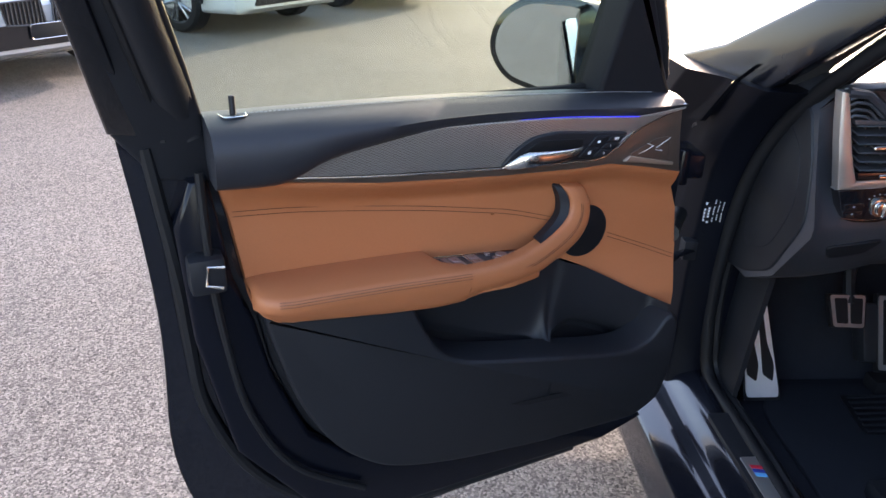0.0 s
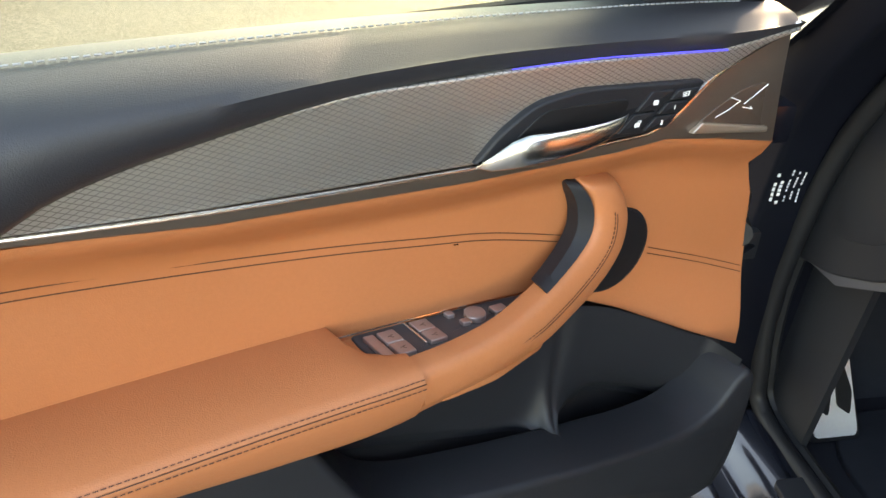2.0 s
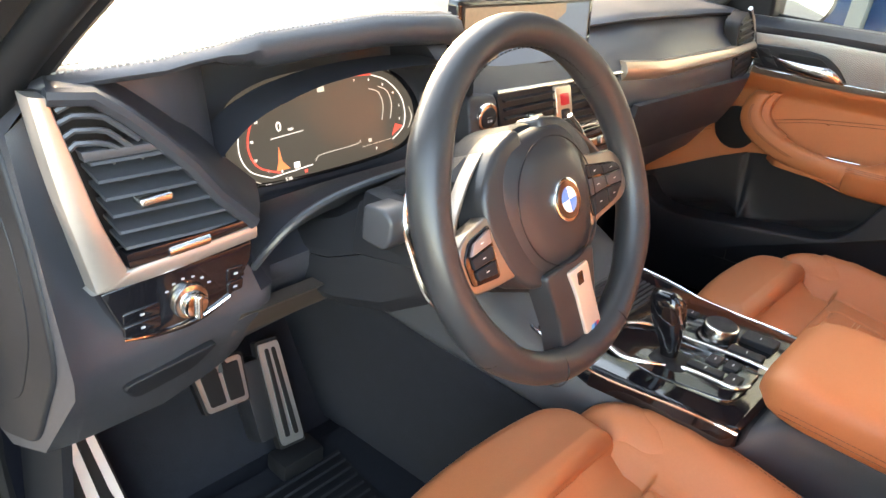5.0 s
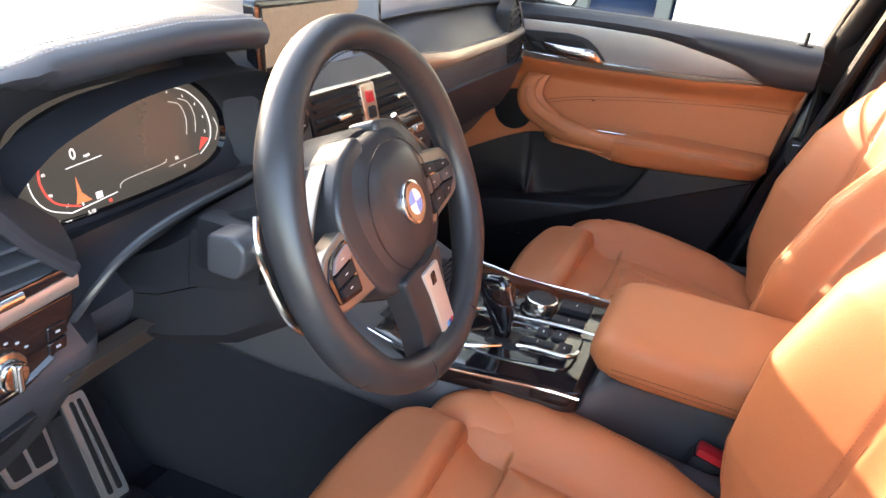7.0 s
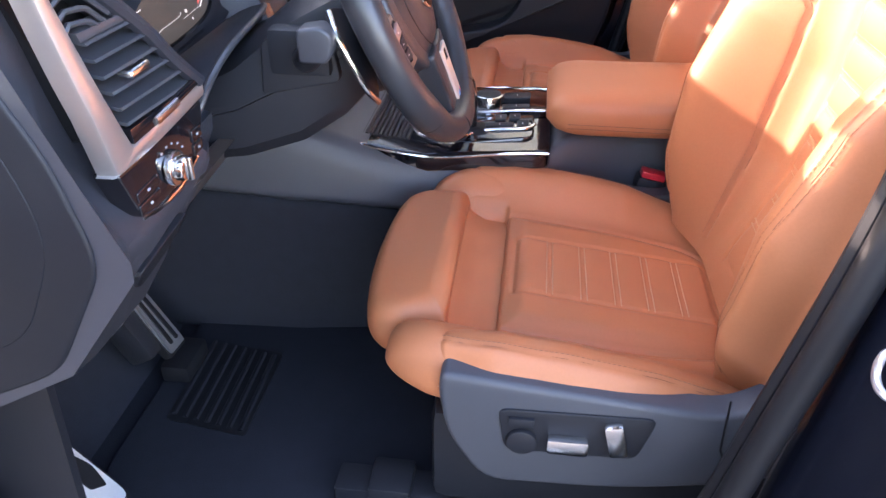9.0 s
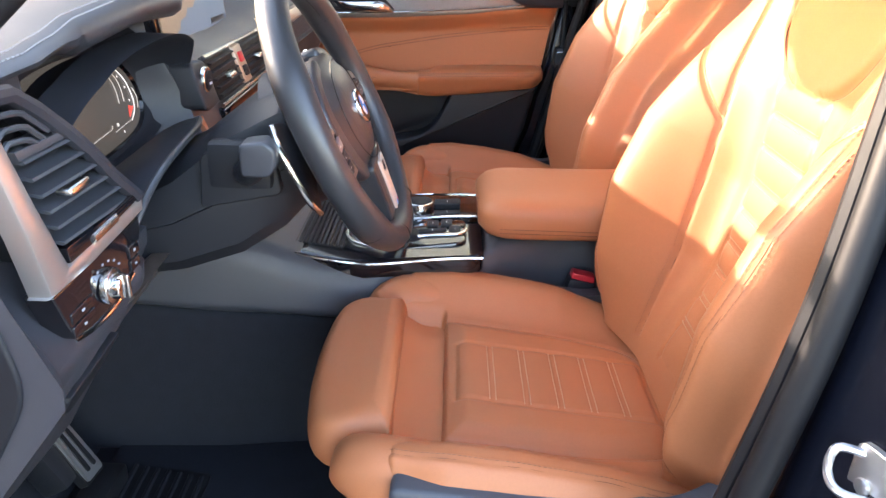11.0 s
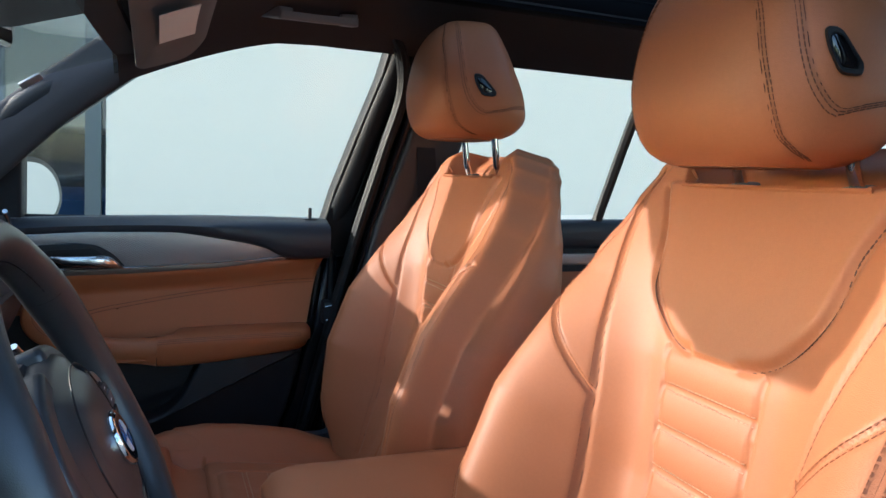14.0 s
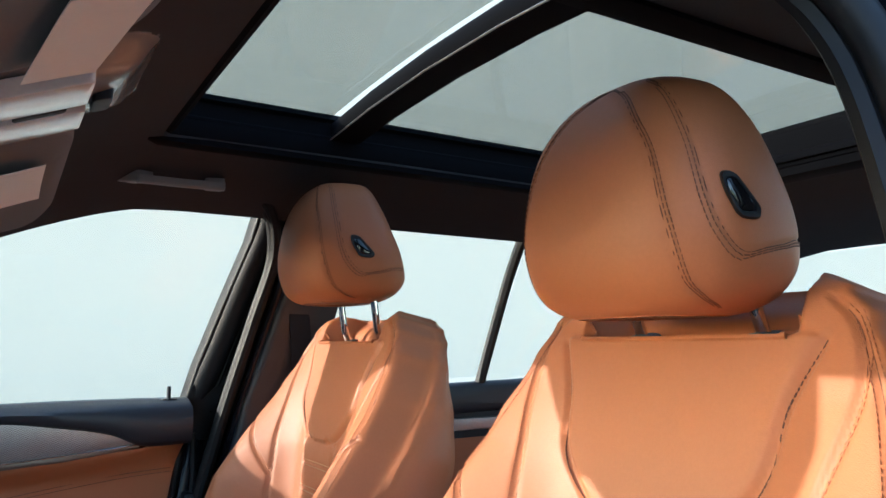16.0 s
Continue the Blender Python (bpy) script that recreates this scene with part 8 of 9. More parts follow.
    for key, faces in reg.items():
        cover(key[0], verts, faces, root, labels.get(key[0], ""), gn)
    def CUp(x, y, d):
        h = lift(np.array([[x]]), np.array([[y]]), np.array([[interp(CW, y)]]))[0, 0]
        return Vector((x0 + x, y, cz(y) + h + d))
    for c in ycut[1:-1]:
        sew("stitching", [[CUp(-0.066 + 0.132 * k / 8, c + o, 0.0004) for k in range(9)] for o in (-0.0042, 0.0042)], PALE, 0.0008, 0.0058)
    for s in (-1, 1):
        sew("seam", [[CUp(a * s, b, 0.0003) for a, b in cseam]], THREAD, 0.0004, solid=True)
        sew("stitching", [[CUp(a * s, b, 0.0004) for a, b in shifted(cseam, 0.0045)]], SEAM, 0.0005)
        sew("seam", [[CUp(a * s, b, 0.0003) for a, b in half[1:-1]]], THREAD, 0.0005, solid=True)
    # folded leather between cushion and thigh support
    bm = bmesh.new()
    rows = []
    for k in range(25):
        x = -0.158 + 0.316 * k / 24
        e = 0.010 * (abs(x) / 0.158) ** 6
        wr = [0.0035 * noise.noise(Vector((x * 22 + q, q * 2.1, x0))) for q in range(5)]
        rows.append([Vector((x0 + x, y, z + w_ - e)) for (y, z), w_ in zip(((-0.125, 0.690), (-0.10, 0.696), (-0.078, 0.697), (-0.060, 0.708), (-0.040, 0.722)), wr)] + [Vector((x0 + x * 0.98, -0.03, 0.61)), Vector((x0 + x * 0.98, -0.125, 0.61))])
    loft(bm, rows)
    part("gusset_fold", bm, LEATHER, root, "creased leather fold", sharp=70)
    # rounded front ends of the raised edges
    for s in (-1, 1):
        bm = bmesh.new()
        rows = []
        for y, k in ((-0.14, 0.80), (-0.11, 0.93), (-0.085, 0.98), (-0.06, 0.985), (-0.04, 0.955), (-0.02, 0.875), (-0.005, 0.76), (0.006, 0.60), (0.014, 0.38), (0.018, 0.15)):
            w, h = 0.047 * (0.25 + 0.75 * k), 0.058 * k
            rows.append([Vector((x0 + s * (0.213 - 0.022 * smoothstep(-0.06, 0.02, y) + w * math.cos(a)), y, cz(min(y, -0.05)) - 0.018 + h * math.sin(a) * (1.0 if math.sin(a) > 0 else 0.5))) for a in (2 * math.pi * i / 28 for i in range(28))])
        loft(bm, rows)
        part("bolster_nose", bm, LEATHER, root, "rounded front end of the bolster", sharp=80)
    # thigh support
    bm = bmesh.new()
    plan = [(0.165, -0.052), (0.168, -0.02), (0.172, 0.012), (0.162, 0.038), (0.135, 0.056), (0.07, 0.066), (0.0, 0.069)]
    plan = two(plan[::1], 5)
    loop = plan + [(-a, b) for a, b in plan[-2::-1]]
    rings = []
    for k in range(17):
        a = math.pi * k / 16
        zz = 0.692 - 0.046 * math.cos(a) * (1.0 if k > 8 else 0.75)
        q = math.sin(a) ** 0.55 if 0 < k < 16 else 0.0
        rings.append([Vector((x0 + x * (0.80 + 0.20 * q), -0.005 + (y + 0.005) * (0.50 + 0.50 * q), zz + (0.014 * (0.03 - y) * 8 if k > 8 else 0) * (1 - q))) for x, y in loop])
    loft(bm, rings)
    th = part("thigh_support", bm, LEATHER, root, "padded tan thigh support", sharp=80)
    bm = bmesh.new()
    line = [Vector((x0 - 0.15 + 0.30 * k / 20, -0.049, 0.716)) for k in range(21)]
    tube(bm, line, 0.0012, 5)
    part("seam", bm, THREAD, th)
    # seat base and side shield
    bm = bmesh.new()
    block(bm, (x0, -0.24, 0.55), (0.46, 0.40, 0.16), None, 0.02)
    part("seat_base", bm, PLASTIC, root)
    for s in (-1, 1):
        xs = x0 + s * 0.262
        bm = bmesh.new()
        slab(bm, round_outline([(-0.058, 0.735), (-0.056, 0.70), (-0.066, 0.640), (-0.11, 0.568), (-0.27, 0.575), (-0.40, 0.60), (-0.53, 0.66), (-0.53, 0.79), (-0.44, 0.755), (-0.375, 0.705), (-0.23, 0.718)], [0.012, 0.02, 0.03, 0.03, 0.05, 0.05, 0.03, 0.03, 0.03, 0.03, 0.05], 4), lambda a, b, d: Vector((xs + s * d, a, b)), -0.022, 0.012, 0.008)
        sd = part("side_shield", bm, SHIELD, root, "charcoal side shield")
        bm = bmesh.new()
        tube(bm, [Vector((xs + s * 0.0125, -0.372, 0.733)), Vector((xs + s * 0.0125, -0.375, 0.66)), Vector((xs + s * 0.0125, -0.40, 0.60))], 0.0012, 4)
        part("shield_joint", bm, RUBBER, sd)
        if s == shield_side:
            bm = bmesh.new()
            slab(bm, round_outline([(-0.125, 0.692), (-0.135, 0.63), (-0.285, 0.633), (-0.302, 0.697)], 0.012, 3), lambda a, b, d: Vector((xs + s * (0.012 + d), a, b)), -0.001, 0.003, 0.001)
            pn = part("switch_plate", bm, PLASTIC, sd)
            for (a, b), kind in (((-0.152, 0.678), 0), ((-0.154, 0.648), 1), ((-0.206, 0.652), 2), ((-0.259, 0.668), 3)):
                bm = bmesh.new()
                if kind == 0:
                    block(bm, (xs + s * 0.017, a, b), (0.006, 0.030, 0.012), None, 0.002)
                elif kind == 1:
                    disc(bm, (xs + s * 0.013, a, b), (s, 0, 0), 0.018, 0.009, 28, 0.003)
                elif kind == 2:
                    block(bm, (xs + s * 0.021, a, b), (0.014, 0.048, 0.022), None, 0.005)
                else:
                    block(bm, (xs + s * 0.021, a, b), (0.014, 0.022, 0.046), Euler((radians(-14), 0, 0)).to_matrix(), 0.005)
                part("seat_switch", bm, CHROME if kind > 1 else PLASTIC, pn, "chrome seat switch" if kind > 1 else "")
        bm = bmesh.new()
        block(bm, (x0 + s * 0.19, -0.20, 0.435), (0.05, 0.60, 0.035), None, 0.006)
        block(bm, (x0 + s * 0.19, 0.02, 0.442), (0.062, 0.06, 0.045), None, 0.006)
        part("seat_rail", bm, PLASTIC, root, "black floor rail")
    return root


def smooth_pairs(pts, n=6):
    return [(q.x, q.y) for q in smooth_path([(a, b, 0) for a, b in pts], n)]


front_seat("driver_seat", "tan leather sports seat with fluted middle, behind the wheel", -0.38, 0.0, -1, 0)
front_seat("passenger_seat", "tan leather sports seat with its headrest raised", 0.38, 0.05, 1, 10)
# belt buckle
for x, y in ((-0.084, -0.345), (0.084, -0.345)):
    bk = thing("belt_buckle", "seat belt buckle with a red button", "buckle", (x, y, 0.66), group="belt buckles")
    bm = bmesh.new()
    block(bm, (x, y, 0.674), (0.034, 0.05, 0.085), Euler((radians(12), 0, 0)).to_matrix(), 0.007)
    part("buckle_body", bm, PLASTIC, bk)
    bm = bmesh.new()
    block(bm, (x, y - 0.009, 0.719), (0.026, 0.042, 0.014), Euler((radians(12), 0, 0)).to_matrix(), 0.004)
    part("buckle_button", bm, RED, bk, "red release button")

# ---- centre console ----
con = thing("centre_console", "black centre console with gloss trim and gear selector", "console", (0, -0.1, 0.42))
bm = bmesh.new()
rings = []
for y, w, zt, zl in ((0.80, 0.245, 0.90, 0.745), (0.42, 0.228, 0.88, 0.715), (0.26, 0.212, 0.825, 0.697), (0.19, 0.20, 0.800, 0.69), (0.10, 0.19, 0.768, 0.681), (0.0, 0.180, 0.752, 0.672), (-0.10, 0.170, 0.750, 0.66), (-0.17, 0.138, 0.762, 0.65), (-0.21, 0.105, 0.785, 0.64), (-0.28, 0.074, 0.788, 0.63), (-0.34, 0.060, 0.788, 0.63), (-0.62, 0.06, 0.786, 0.6)):
    rings.append([Vector((q.x, y, q.y)) for q in round_outline([(-w + 0.03, zl - 0.02), (w - 0.03, zl - 0.02), (w, zl), (w - 0.012, zt - 0.03), (w - 0.03, zt), (-w + 0.03, zt), (-w + 0.012, zt - 0.03), (-w, zl)], [0.01, 0.01, 0.012, 0.02, 0.02, 0.02, 0.02, 0.012], 4)])
loft(bm, rings)
part("console_body", bm, SHIELD, con, "charcoal console body", sharp=60)
bm = bmesh.new()
loft(bm, [[Vector((q.x, y, q.y)) for q in round_outline([(-w, 0.40), (w, 0.40), (w - 0.01, zl), (-w + 0.01, zl)], 0.02, 3)] for y, w, zl in ((0.80, 0.235, 0.73), (0.26, 0.205, 0.685), (0.0, 0.165, 0.66), (-0.16, 0.125, 0.64), (-0.28, 0.060, 0.62), (-0.62, 0.055, 0.6))])
part("console_base", bm, CARPET, con, "carpeted lower side of the console")


def KP(a, b, d):
    """The console's top: a across, b along the car, d up."""
    z = 0.758 + 0.10 * max(0, b - 0.02) + 0.012 * smoothstep(0.02, -0.15, b)
    return Vector((a, b, z + d))


bm = bmesh.new()
slab(bm, round_outline([(-0.165, 0.06), (-0.150, 0.16), (-0.125, 0.26), (0.125, 0.26), (0.150, 0.16), (0.165, 0.06), (0.150, -0.175), (-0.150, -0.175)], 0.03, 5), KP, -0.02, 0.010, 0.006)
kt = part("console_top", bm, GLOSS, con, "gloss black top plate")
for s in (-1, 1):
    bm = bmesh.new()
    tube(bm, [KP(q.x * s, q.y, 0.008) for q in smooth_path([(0.128, 0.255, 0), (0.153, 0.16, 0), (0.167, 0.06, 0), (0.158, -0.06, 0), (0.151, -0.172, 0)], 6)], 0.0028, 8)
    part("edge_strip", bm, BRIGHT, kt)
for k in range(22):
    b0 = 0.235 - 0.0078 * k
    bm = bmesh.new()
    slab(bm, [(-0.118, b0), (0.118, b0), (0.118, b0 - 0.0062), (-0.118, b0 - 0.0062)], KP, 0.008, 0.0135, 0.0015)
    part("shutter_slat", bm, PLASTIC, kt)
# gear console island
bm = bmesh.new()
slab(bm, round_outline([(-0.10, 0.045), (-0.02, 0.05), (0.0, -0.03), (0.005, -0.145), (-0.105, -0.145), (-0.118, -0.03)], 0.02, 4), KP, 0.006, 0.015, 0.003)
gi = part("selector_island", bm, GLOSS, con, "gloss selector surround")
bm = bmesh.new()
tube(bm, [KP(q.x, q.y, 0.017) for q in smooth_path([(-0.100, 0.05, 0), (-0.112, 0.02, 0), (-0.103, -0.01, 0), (-0.075, -0.06, 0), (-0.072, -0.13, 0), (-0.05, -0.145, 0)], 6)], 0.0038, 8, squash=0.7)
tube(bm, [KP(q.x, q.y, 0.017) for q in smooth_path([(-0.03, 0.055, 0), (0.005, 0.02, 0), (0.01, -0.06, 0), (0.013, -0.17, 0)], 6)], 0.0035, 8, squash=0.7)
tube(bm, [KP(q.x, q.y, 0.016) for q in smooth_path([(-0.10, 0.05, 0), (-0.065, 0.066, 0), (-0.03, 0.055, 0)], 6)], 0.0035, 8, squash=0.7)
part("island_strip", bm, CHROME, gi, "satin chrome edging")
for a, b, la, lb in ((-0.022, -0.085, 0.026, 0.020), (-0.020, -0.11, 0.026, 0.020), (-0.055, -0.085, 0.016, 0.05), (-0.055, -0.125, 0.03, 0.02), (0.03, -0.11, 0.02, 0.05), (0.085, -0.11, 0.03, 0.05), (0.02, 0.0, 0.016, 0.02), (0.09, 0.0, 0.016, 0.02)):
    bm = bmesh.new()
    slab(bm, round_outline([(a - la / 2, b - lb / 2), (a + la / 2, b - lb / 2), (a + la / 2, b + lb / 2), (a - la / 2, b + lb / 2)], 0.003, 3), KP, 0.008, 0.0195, 0.0015)
    part("console_button", bm, PLASTIC, gi)
    bm = bmesh.new()
    block(bm, KP(a, b, 0.0196), (0.006, 0.0012, 0.0004))
    part("button_mark", bm, WHITE, gi)
# selector lever
lev = thing("gear_selector", "gloss black gear selector with a grey grip", "gear lever", tuple(KP(-0.064, -0.035, 0.015)))
bm = bmesh.new()
pillow(bm, round_outline([(-0.092, -0.068), (-0.036, -0.068), (-0.034, -0.005), (-0.094, -0.005)], 0.015, 4), lambda a, b, d: KP(a, b, 0.016 + d), 0.01, 0.008, 0.006)
part("selector_boot", bm, RUBBER, lev)
bm = bmesh.new()
rings = []
for z, dx, dy, w, l in ((0.015, 0.0, 0.0, 0.010, 0.011), (0.035, -0.002, 0.002, 0.011, 0.013), (0.055, -0.005, 0.006, 0.0145, 0.018), (0.08, -0.009, 0.012, 0.0175, 0.024), (0.105, -0.013, 0.018, 0.0165, 0.025), (0.118, -0.015, 0.021, 0.013, 0.020), (0.123, -0.016, 0.022, 0.006, 0.010)):
    rings.append([KP(-0.064 + dx + w * math.copysign(abs(math.cos(t)) ** 0.7, math.cos(t)), -0.035 + dy + l * math.copysign(abs(math.sin(t)) ** 0.7, math.sin(t)), z) for t in (2 * math.pi * i / 24 for i in range(24))])
loft(bm, rings)
lv = part("selector_grip", bm, GLOSS, lev, "gloss black grip", sharp=70)
bm = bmesh.new()
tube(bm, [KP(-0.075, -0.038, 0.05), KP(-0.081, -0.040, 0.085), KP(-0.084, -0.034, 0.112)], 0.007, 10, squash=0.5)
part("selector_inlay", bm, CHROME, lev)
# rotary controller
rot = thing("rotary_controller", "satin metal rotary controller with a black top", "control knob", tuple(KP(0.056, -0.058, 0.01)))
bm = bmesh.new()
disc(bm, KP(0.056, -0.058, 0.009), (0, 0, 1), 0.032, 0.006, 40, 0.002)
part("controller_base", bm, GLOSS, rot)
bm = bmesh.new()
disc(bm, KP(0.056, -0.058, 0.013), (0, 0, 1), 0.0265, 0.022, 48, 0.003)
part("controller_ring", bm, CHROME, rot, "satin metal ring")
bm = bmesh.new()
disc(bm, KP(0.056, -0.058, 0.034), (0, 0, 1), 0.0225, 0.0025, 40, 0.001)
part("controller_top", bm, PLASTIC, rot)
# armrest
bm = bmesh.new()
rings = []
for k in range(25):
    t = k / 24
    y = -0.164 - 0.41 * t
    e = math.sqrt(max(0.0, 1 - (1 - min(1, t / 0.16)) ** 2)) if t < 0.16 else 1.0
    h, w = 0.013 + 0.022 * e, 0.092 + 0.022 * e
    zc = 0.824 + 0.006 * smoothstep(0.2, 1, t)
    rings.append([Vector((math.copysign(abs(math.cos(a)) ** 0.3, math.cos(a)) * w, y, zc + math.copysign(abs(math.sin(a)) ** 0.62, math.sin(a)) * h * (1.0 if math.sin(a) > 0 else 1.15) + 0.003 * math.cos(math.cos(a) * 1.5))) for a in (2 * math.pi * i / 48 for i in range(48))])
loft(bm, rings)
pad = part("armrest", bm, LEATHER, con, "padded tan leather armrest", sharp=80)
for s in (-1, 1):
    for dz in (0.0, 0.007):
        bm = bmesh.new()
        line = [Vector((s * 0.1142, -0.20 - 0.34 * k / 20, 0.808 + dz)) for k in range(21)]
        stitches(bm, line, r=0.0007)
        tube(bm, line, 0.0004, 4)
        part("stitching", bm, SEAM, pad)

# ---- rear seat, rear doors ----
bench = thing("rear_bench", "tan leather rear bench", "rear seat", (0, -1.3, 0.4))
for s in (-1, 0, 1):
    w = 0.25 if s else 0.19
    bm = bmesh.new()
    pillow(bm, round_outline([(0.46 * s - w, 0.66), (0.46 * s + w, 0.66), (0.46 * s + w * 0.9, 1.22), (0.46 * s - w * 0.9, 1.22)], 0.05, 4), lambda a, b, d: Vector((a, -1.36 - 0.45 * (b - 0.66) + d, b)), 0.12, 0.03, 0.03)
    part("bench_back", bm, LEATHER, bench)
    bm = bmesh.new()
    pillow(bm, round_outline([(0.46 * s - w, -1.38), (0.46 * s + w, -1.38), (0.46 * s + w, -0.92), (0.46 * s - w, -0.92)], 0.05, 4), lambda a, b, d: Vector((a, b, 0.66 + d)), 0.16, 0.03, 0.03)
    part("bench_cushion", bm, LEATHER, bench)
    bm = bmesh.new()
    pillow(bm, round_outline([(0.46 * s - 0.12, 1.24), (0.46 * s + 0.12, 1.24), (0.46 * s + 0.10, 1.38), (0.46 * s - 0.10, 1.38)], 0.04, 4), lambda a, b, d: Vector((a, -1.66 + d, b)), 0.05, 0.03, 0.025)
    part("bench_headrest", bm, LEATHER, bench)
for s in (1, -1):
    rd = thing("rear_door", "closed rear door with black top and tan panel", "car door", (0.76 * s, -1.0, 0.45), group="rear doors")
    def RP(a, b, d):
        return Vector(((0.755 - d) * s, a, b))
    bm = bmesh.new()
    slab(bm, round_outline([(-0.60, 0.45), (-1.40, 0.45), (-1.40, 1.19), (-0.60, 1.165)], 0.03, 3), RP, -0.05, 0.0, 0.006)
    part("door_panel", bm, PLASTIC, rd)
    bm = bmesh.new()
    pillow(bm, round_outline([(-0.61, 0.80), (-1.38, 0.80), (-1.38, 1.06), (-0.61, 1.05)], 0.03, 3), RP, 0.004, 0.012, 0.01)
    part("door_pad", bm, LEATHER, rd)
    bm = bmesh.new()
    pillow(bm, round_outline([(-0.61, 1.10), (-1.38, 1.12), (-1.38, 1.20), (-0.61, 1.175)], 0.015, 3), RP, 0.03, 0.02, 0.02)
    part("belt_pad", bm, SOFT, rd)
    bm = bmesh.new()
    slab(bm, round_outline([(-0.63, 1.065), (-1.30, 1.075), (-1.30, 1.105), (-0.63, 1.095)], 0.006, 3), RP, -0.01, 0.008, 0.003)
    part("trim_blade", bm, DIAMOND, rd)
    bm = bmesh.new()
    slab(bm, round_outline([(-0.66, 1.062), (-0.80, 1.066), (-0.83, 1.085), (-0.79, 1.11), (-0.68, 1.105)], 0.012, 3), RP, 0.0, 0.012, 0.003)
    part("handle_bowl", bm, GLOSS, rd)
    bm = bmesh.new()
    tube(bm, smooth_path([RP(-0.70, 1.082, 0.014), RP(-0.75, 1.084, 0.024), RP(-0.81, 1.076, 0.012)], 4), 0.007, 10)
    part("door_handle", bm, CHROME, rd)

# ---- roof fittings ----
for s in (-1, 1):
    vis = thing("sun_visor", "dark grey sun visor folded up, with a pale label", "sun visor", (0.36 * s, -0.05, 1.52), group="sun visors")
    def SV(a, b, d):
        return Vector((a, b, head_z(a, b) - 0.028 - d))
    bm = bmesh.new()
    pillow(bm, round_outline([(-0.13, 0.02), (-0.54, 0.02), (-0.55, -0.10), (-0.52, -0.150), (-0.36, -0.146), (-0.24, -0.132), (-0.15, -0.10)] if s < 0 else [(0.13, 0.02), (0.54, 0.02), (0.55, -0.07), (0.50, -0.10), (0.18, -0.106), (0.12, -0.09)], 0.025, 4), SV, 0.012, 0.010, 0.008)
    vp = part("visor_board", bm, mat("grey_visor_cloth", (0.17, 0.166, 0.168), 0.9, grain=1500, bump=0.3), vis)
    la, lw, lf, sk = (0.172, 0.172, -0.040, 0.025) if s < 0 else (0.200, 0.20, -0.020, 0.0)
    bm = bmesh.new()
    sheet(bm, 12, 8, lambda u, v: SV((la + lw * u) * s, lf - sk * u - 0.056 * v, 0.0225), (0, 0, -0.0015))
    lb = part("visor_label", bm, PAPER, vis, "pale warning label with lines of small print")
    bm = bmesh.new()
    for k in range(9):
        c, a0, a1 = lf - 0.012 - 0.0045 * k, (la + 0.02) * s, (la + 0.085 - 0.02 * (k % 3)) * s
        slab(bm, [(a0, c), (a1, c - sk * 0.35), (a1, c - sk * 0.35 - 0.0012), (a0, c - 0.0012)], SV, 0.0220, 0.0238)
    part("print_bars", bm, mat("grey_print", (0.58, 0.56, 0.53), 0.7, bump=0), lb)
    gh = thing("grab_handle", "dark grey grab handle above the door", "grab handle", (0.58 * s, -0.3, 1.56), group="grab handles")
    HANDLE_GREY = mat("grey_handle", (0.20, 0.185, 0.18), 0.42)
    flat = lambda a, b, d: Vector((a * s, b, 1.571 + 0.02 * (-0.18 - b) * 0.4 - d))
    bm = bmesh.new()
    slab(bm, round_outline([(0.466, -0.226), (0.482, -0.222), (0.485, -0.30), (0.480, -0.376), (0.464, -0.372), (0.470, -0.30)], 0.005, 3), flat, -0.002, 0.012, 0.004)
    part("grip", bm, HANDLE_GREY, gh)
    for foot in ([(0.470, -0.226), (0.478, -0.252), (0.512, -0.232), (0.548, -0.222), (0.548, -0.178), (0.52, -0.186)], [(0.468, -0.372), (0.476, -0.340), (0.512, -0.346), (0.548, -0.352), (0.548, -0.380), (0.51, -0.378)]):
        bm = bmesh.new()
        slab(bm, round_outline(foot, 0.005, 3), lambda a, b, d: flat(a, b, d - 0.16 * max(0.0, a - 0.49)), -0.010, 0.0095, 0.003)
        part("handle_foot", bm, HANDLE_GREY, gh)
# lens white and lens size stand in for a bright reflection
LAMP_LENS = mat("bright_reflecting_lens", (0.80, 0.78, 0.75), 0.14, coat=0.5, bump=0)
ovh = thing("overhead_console", "glossy overhead console, paled as if sky-lit, with lamps and switches", "roof console", (0, -0.08, 1.54))
def OV(a, b, d):
    return Vector((a, b, head_z(a, b) - 0.004 - d))
bm = bmesh.new()
pillow(bm, round_outline([(-0.11, 0.02), (0.11, 0.02), (0.128, -0.12), (0.110, -0.165), (-0.110, -0.165), (-0.128, -0.12)], 0.025, 4), OV, 0.004, 0.026, 0.016)
# shell grey is raised to stand in for sky light on it
oc = part("console_shell", bm, mat("sky_lit_plastic", (0.20, 0.188, 0.182), 0.24, coat=0.4, bump=0), ovh)
for a, b, la, lb in ((-0.052, -0.062, 0.082, 0.085), (0.052, -0.062, 0.082, 0.085), (0, -0.118, 0.05, 0.02), (0, -0.06, 0.014, 0.05)):
    bm = bmesh.new()
    slab(bm, round_outline([(a - la / 2, b - lb / 2), (a + la / 2, b - lb / 2), (a + la / 2, b + lb / 2), (a - la / 2, b + lb / 2)], 0.008, 3), OV, 0.014, 0.0335, 0.002)
    part("roof_lamp" if abs(a) > 0.01 else "roof_switch", bm, LAMP_LENS if abs(a) > 0.01 else PLASTIC, ovh)
rv = thing("rear_view_mirror", "black-framed rear-view mirror on the windscreen", "mirror", (0, 0.2, 1.45))
RMX = bar_frame((0.985, -0.17, 0), (0.03, 0.17, 0.98))
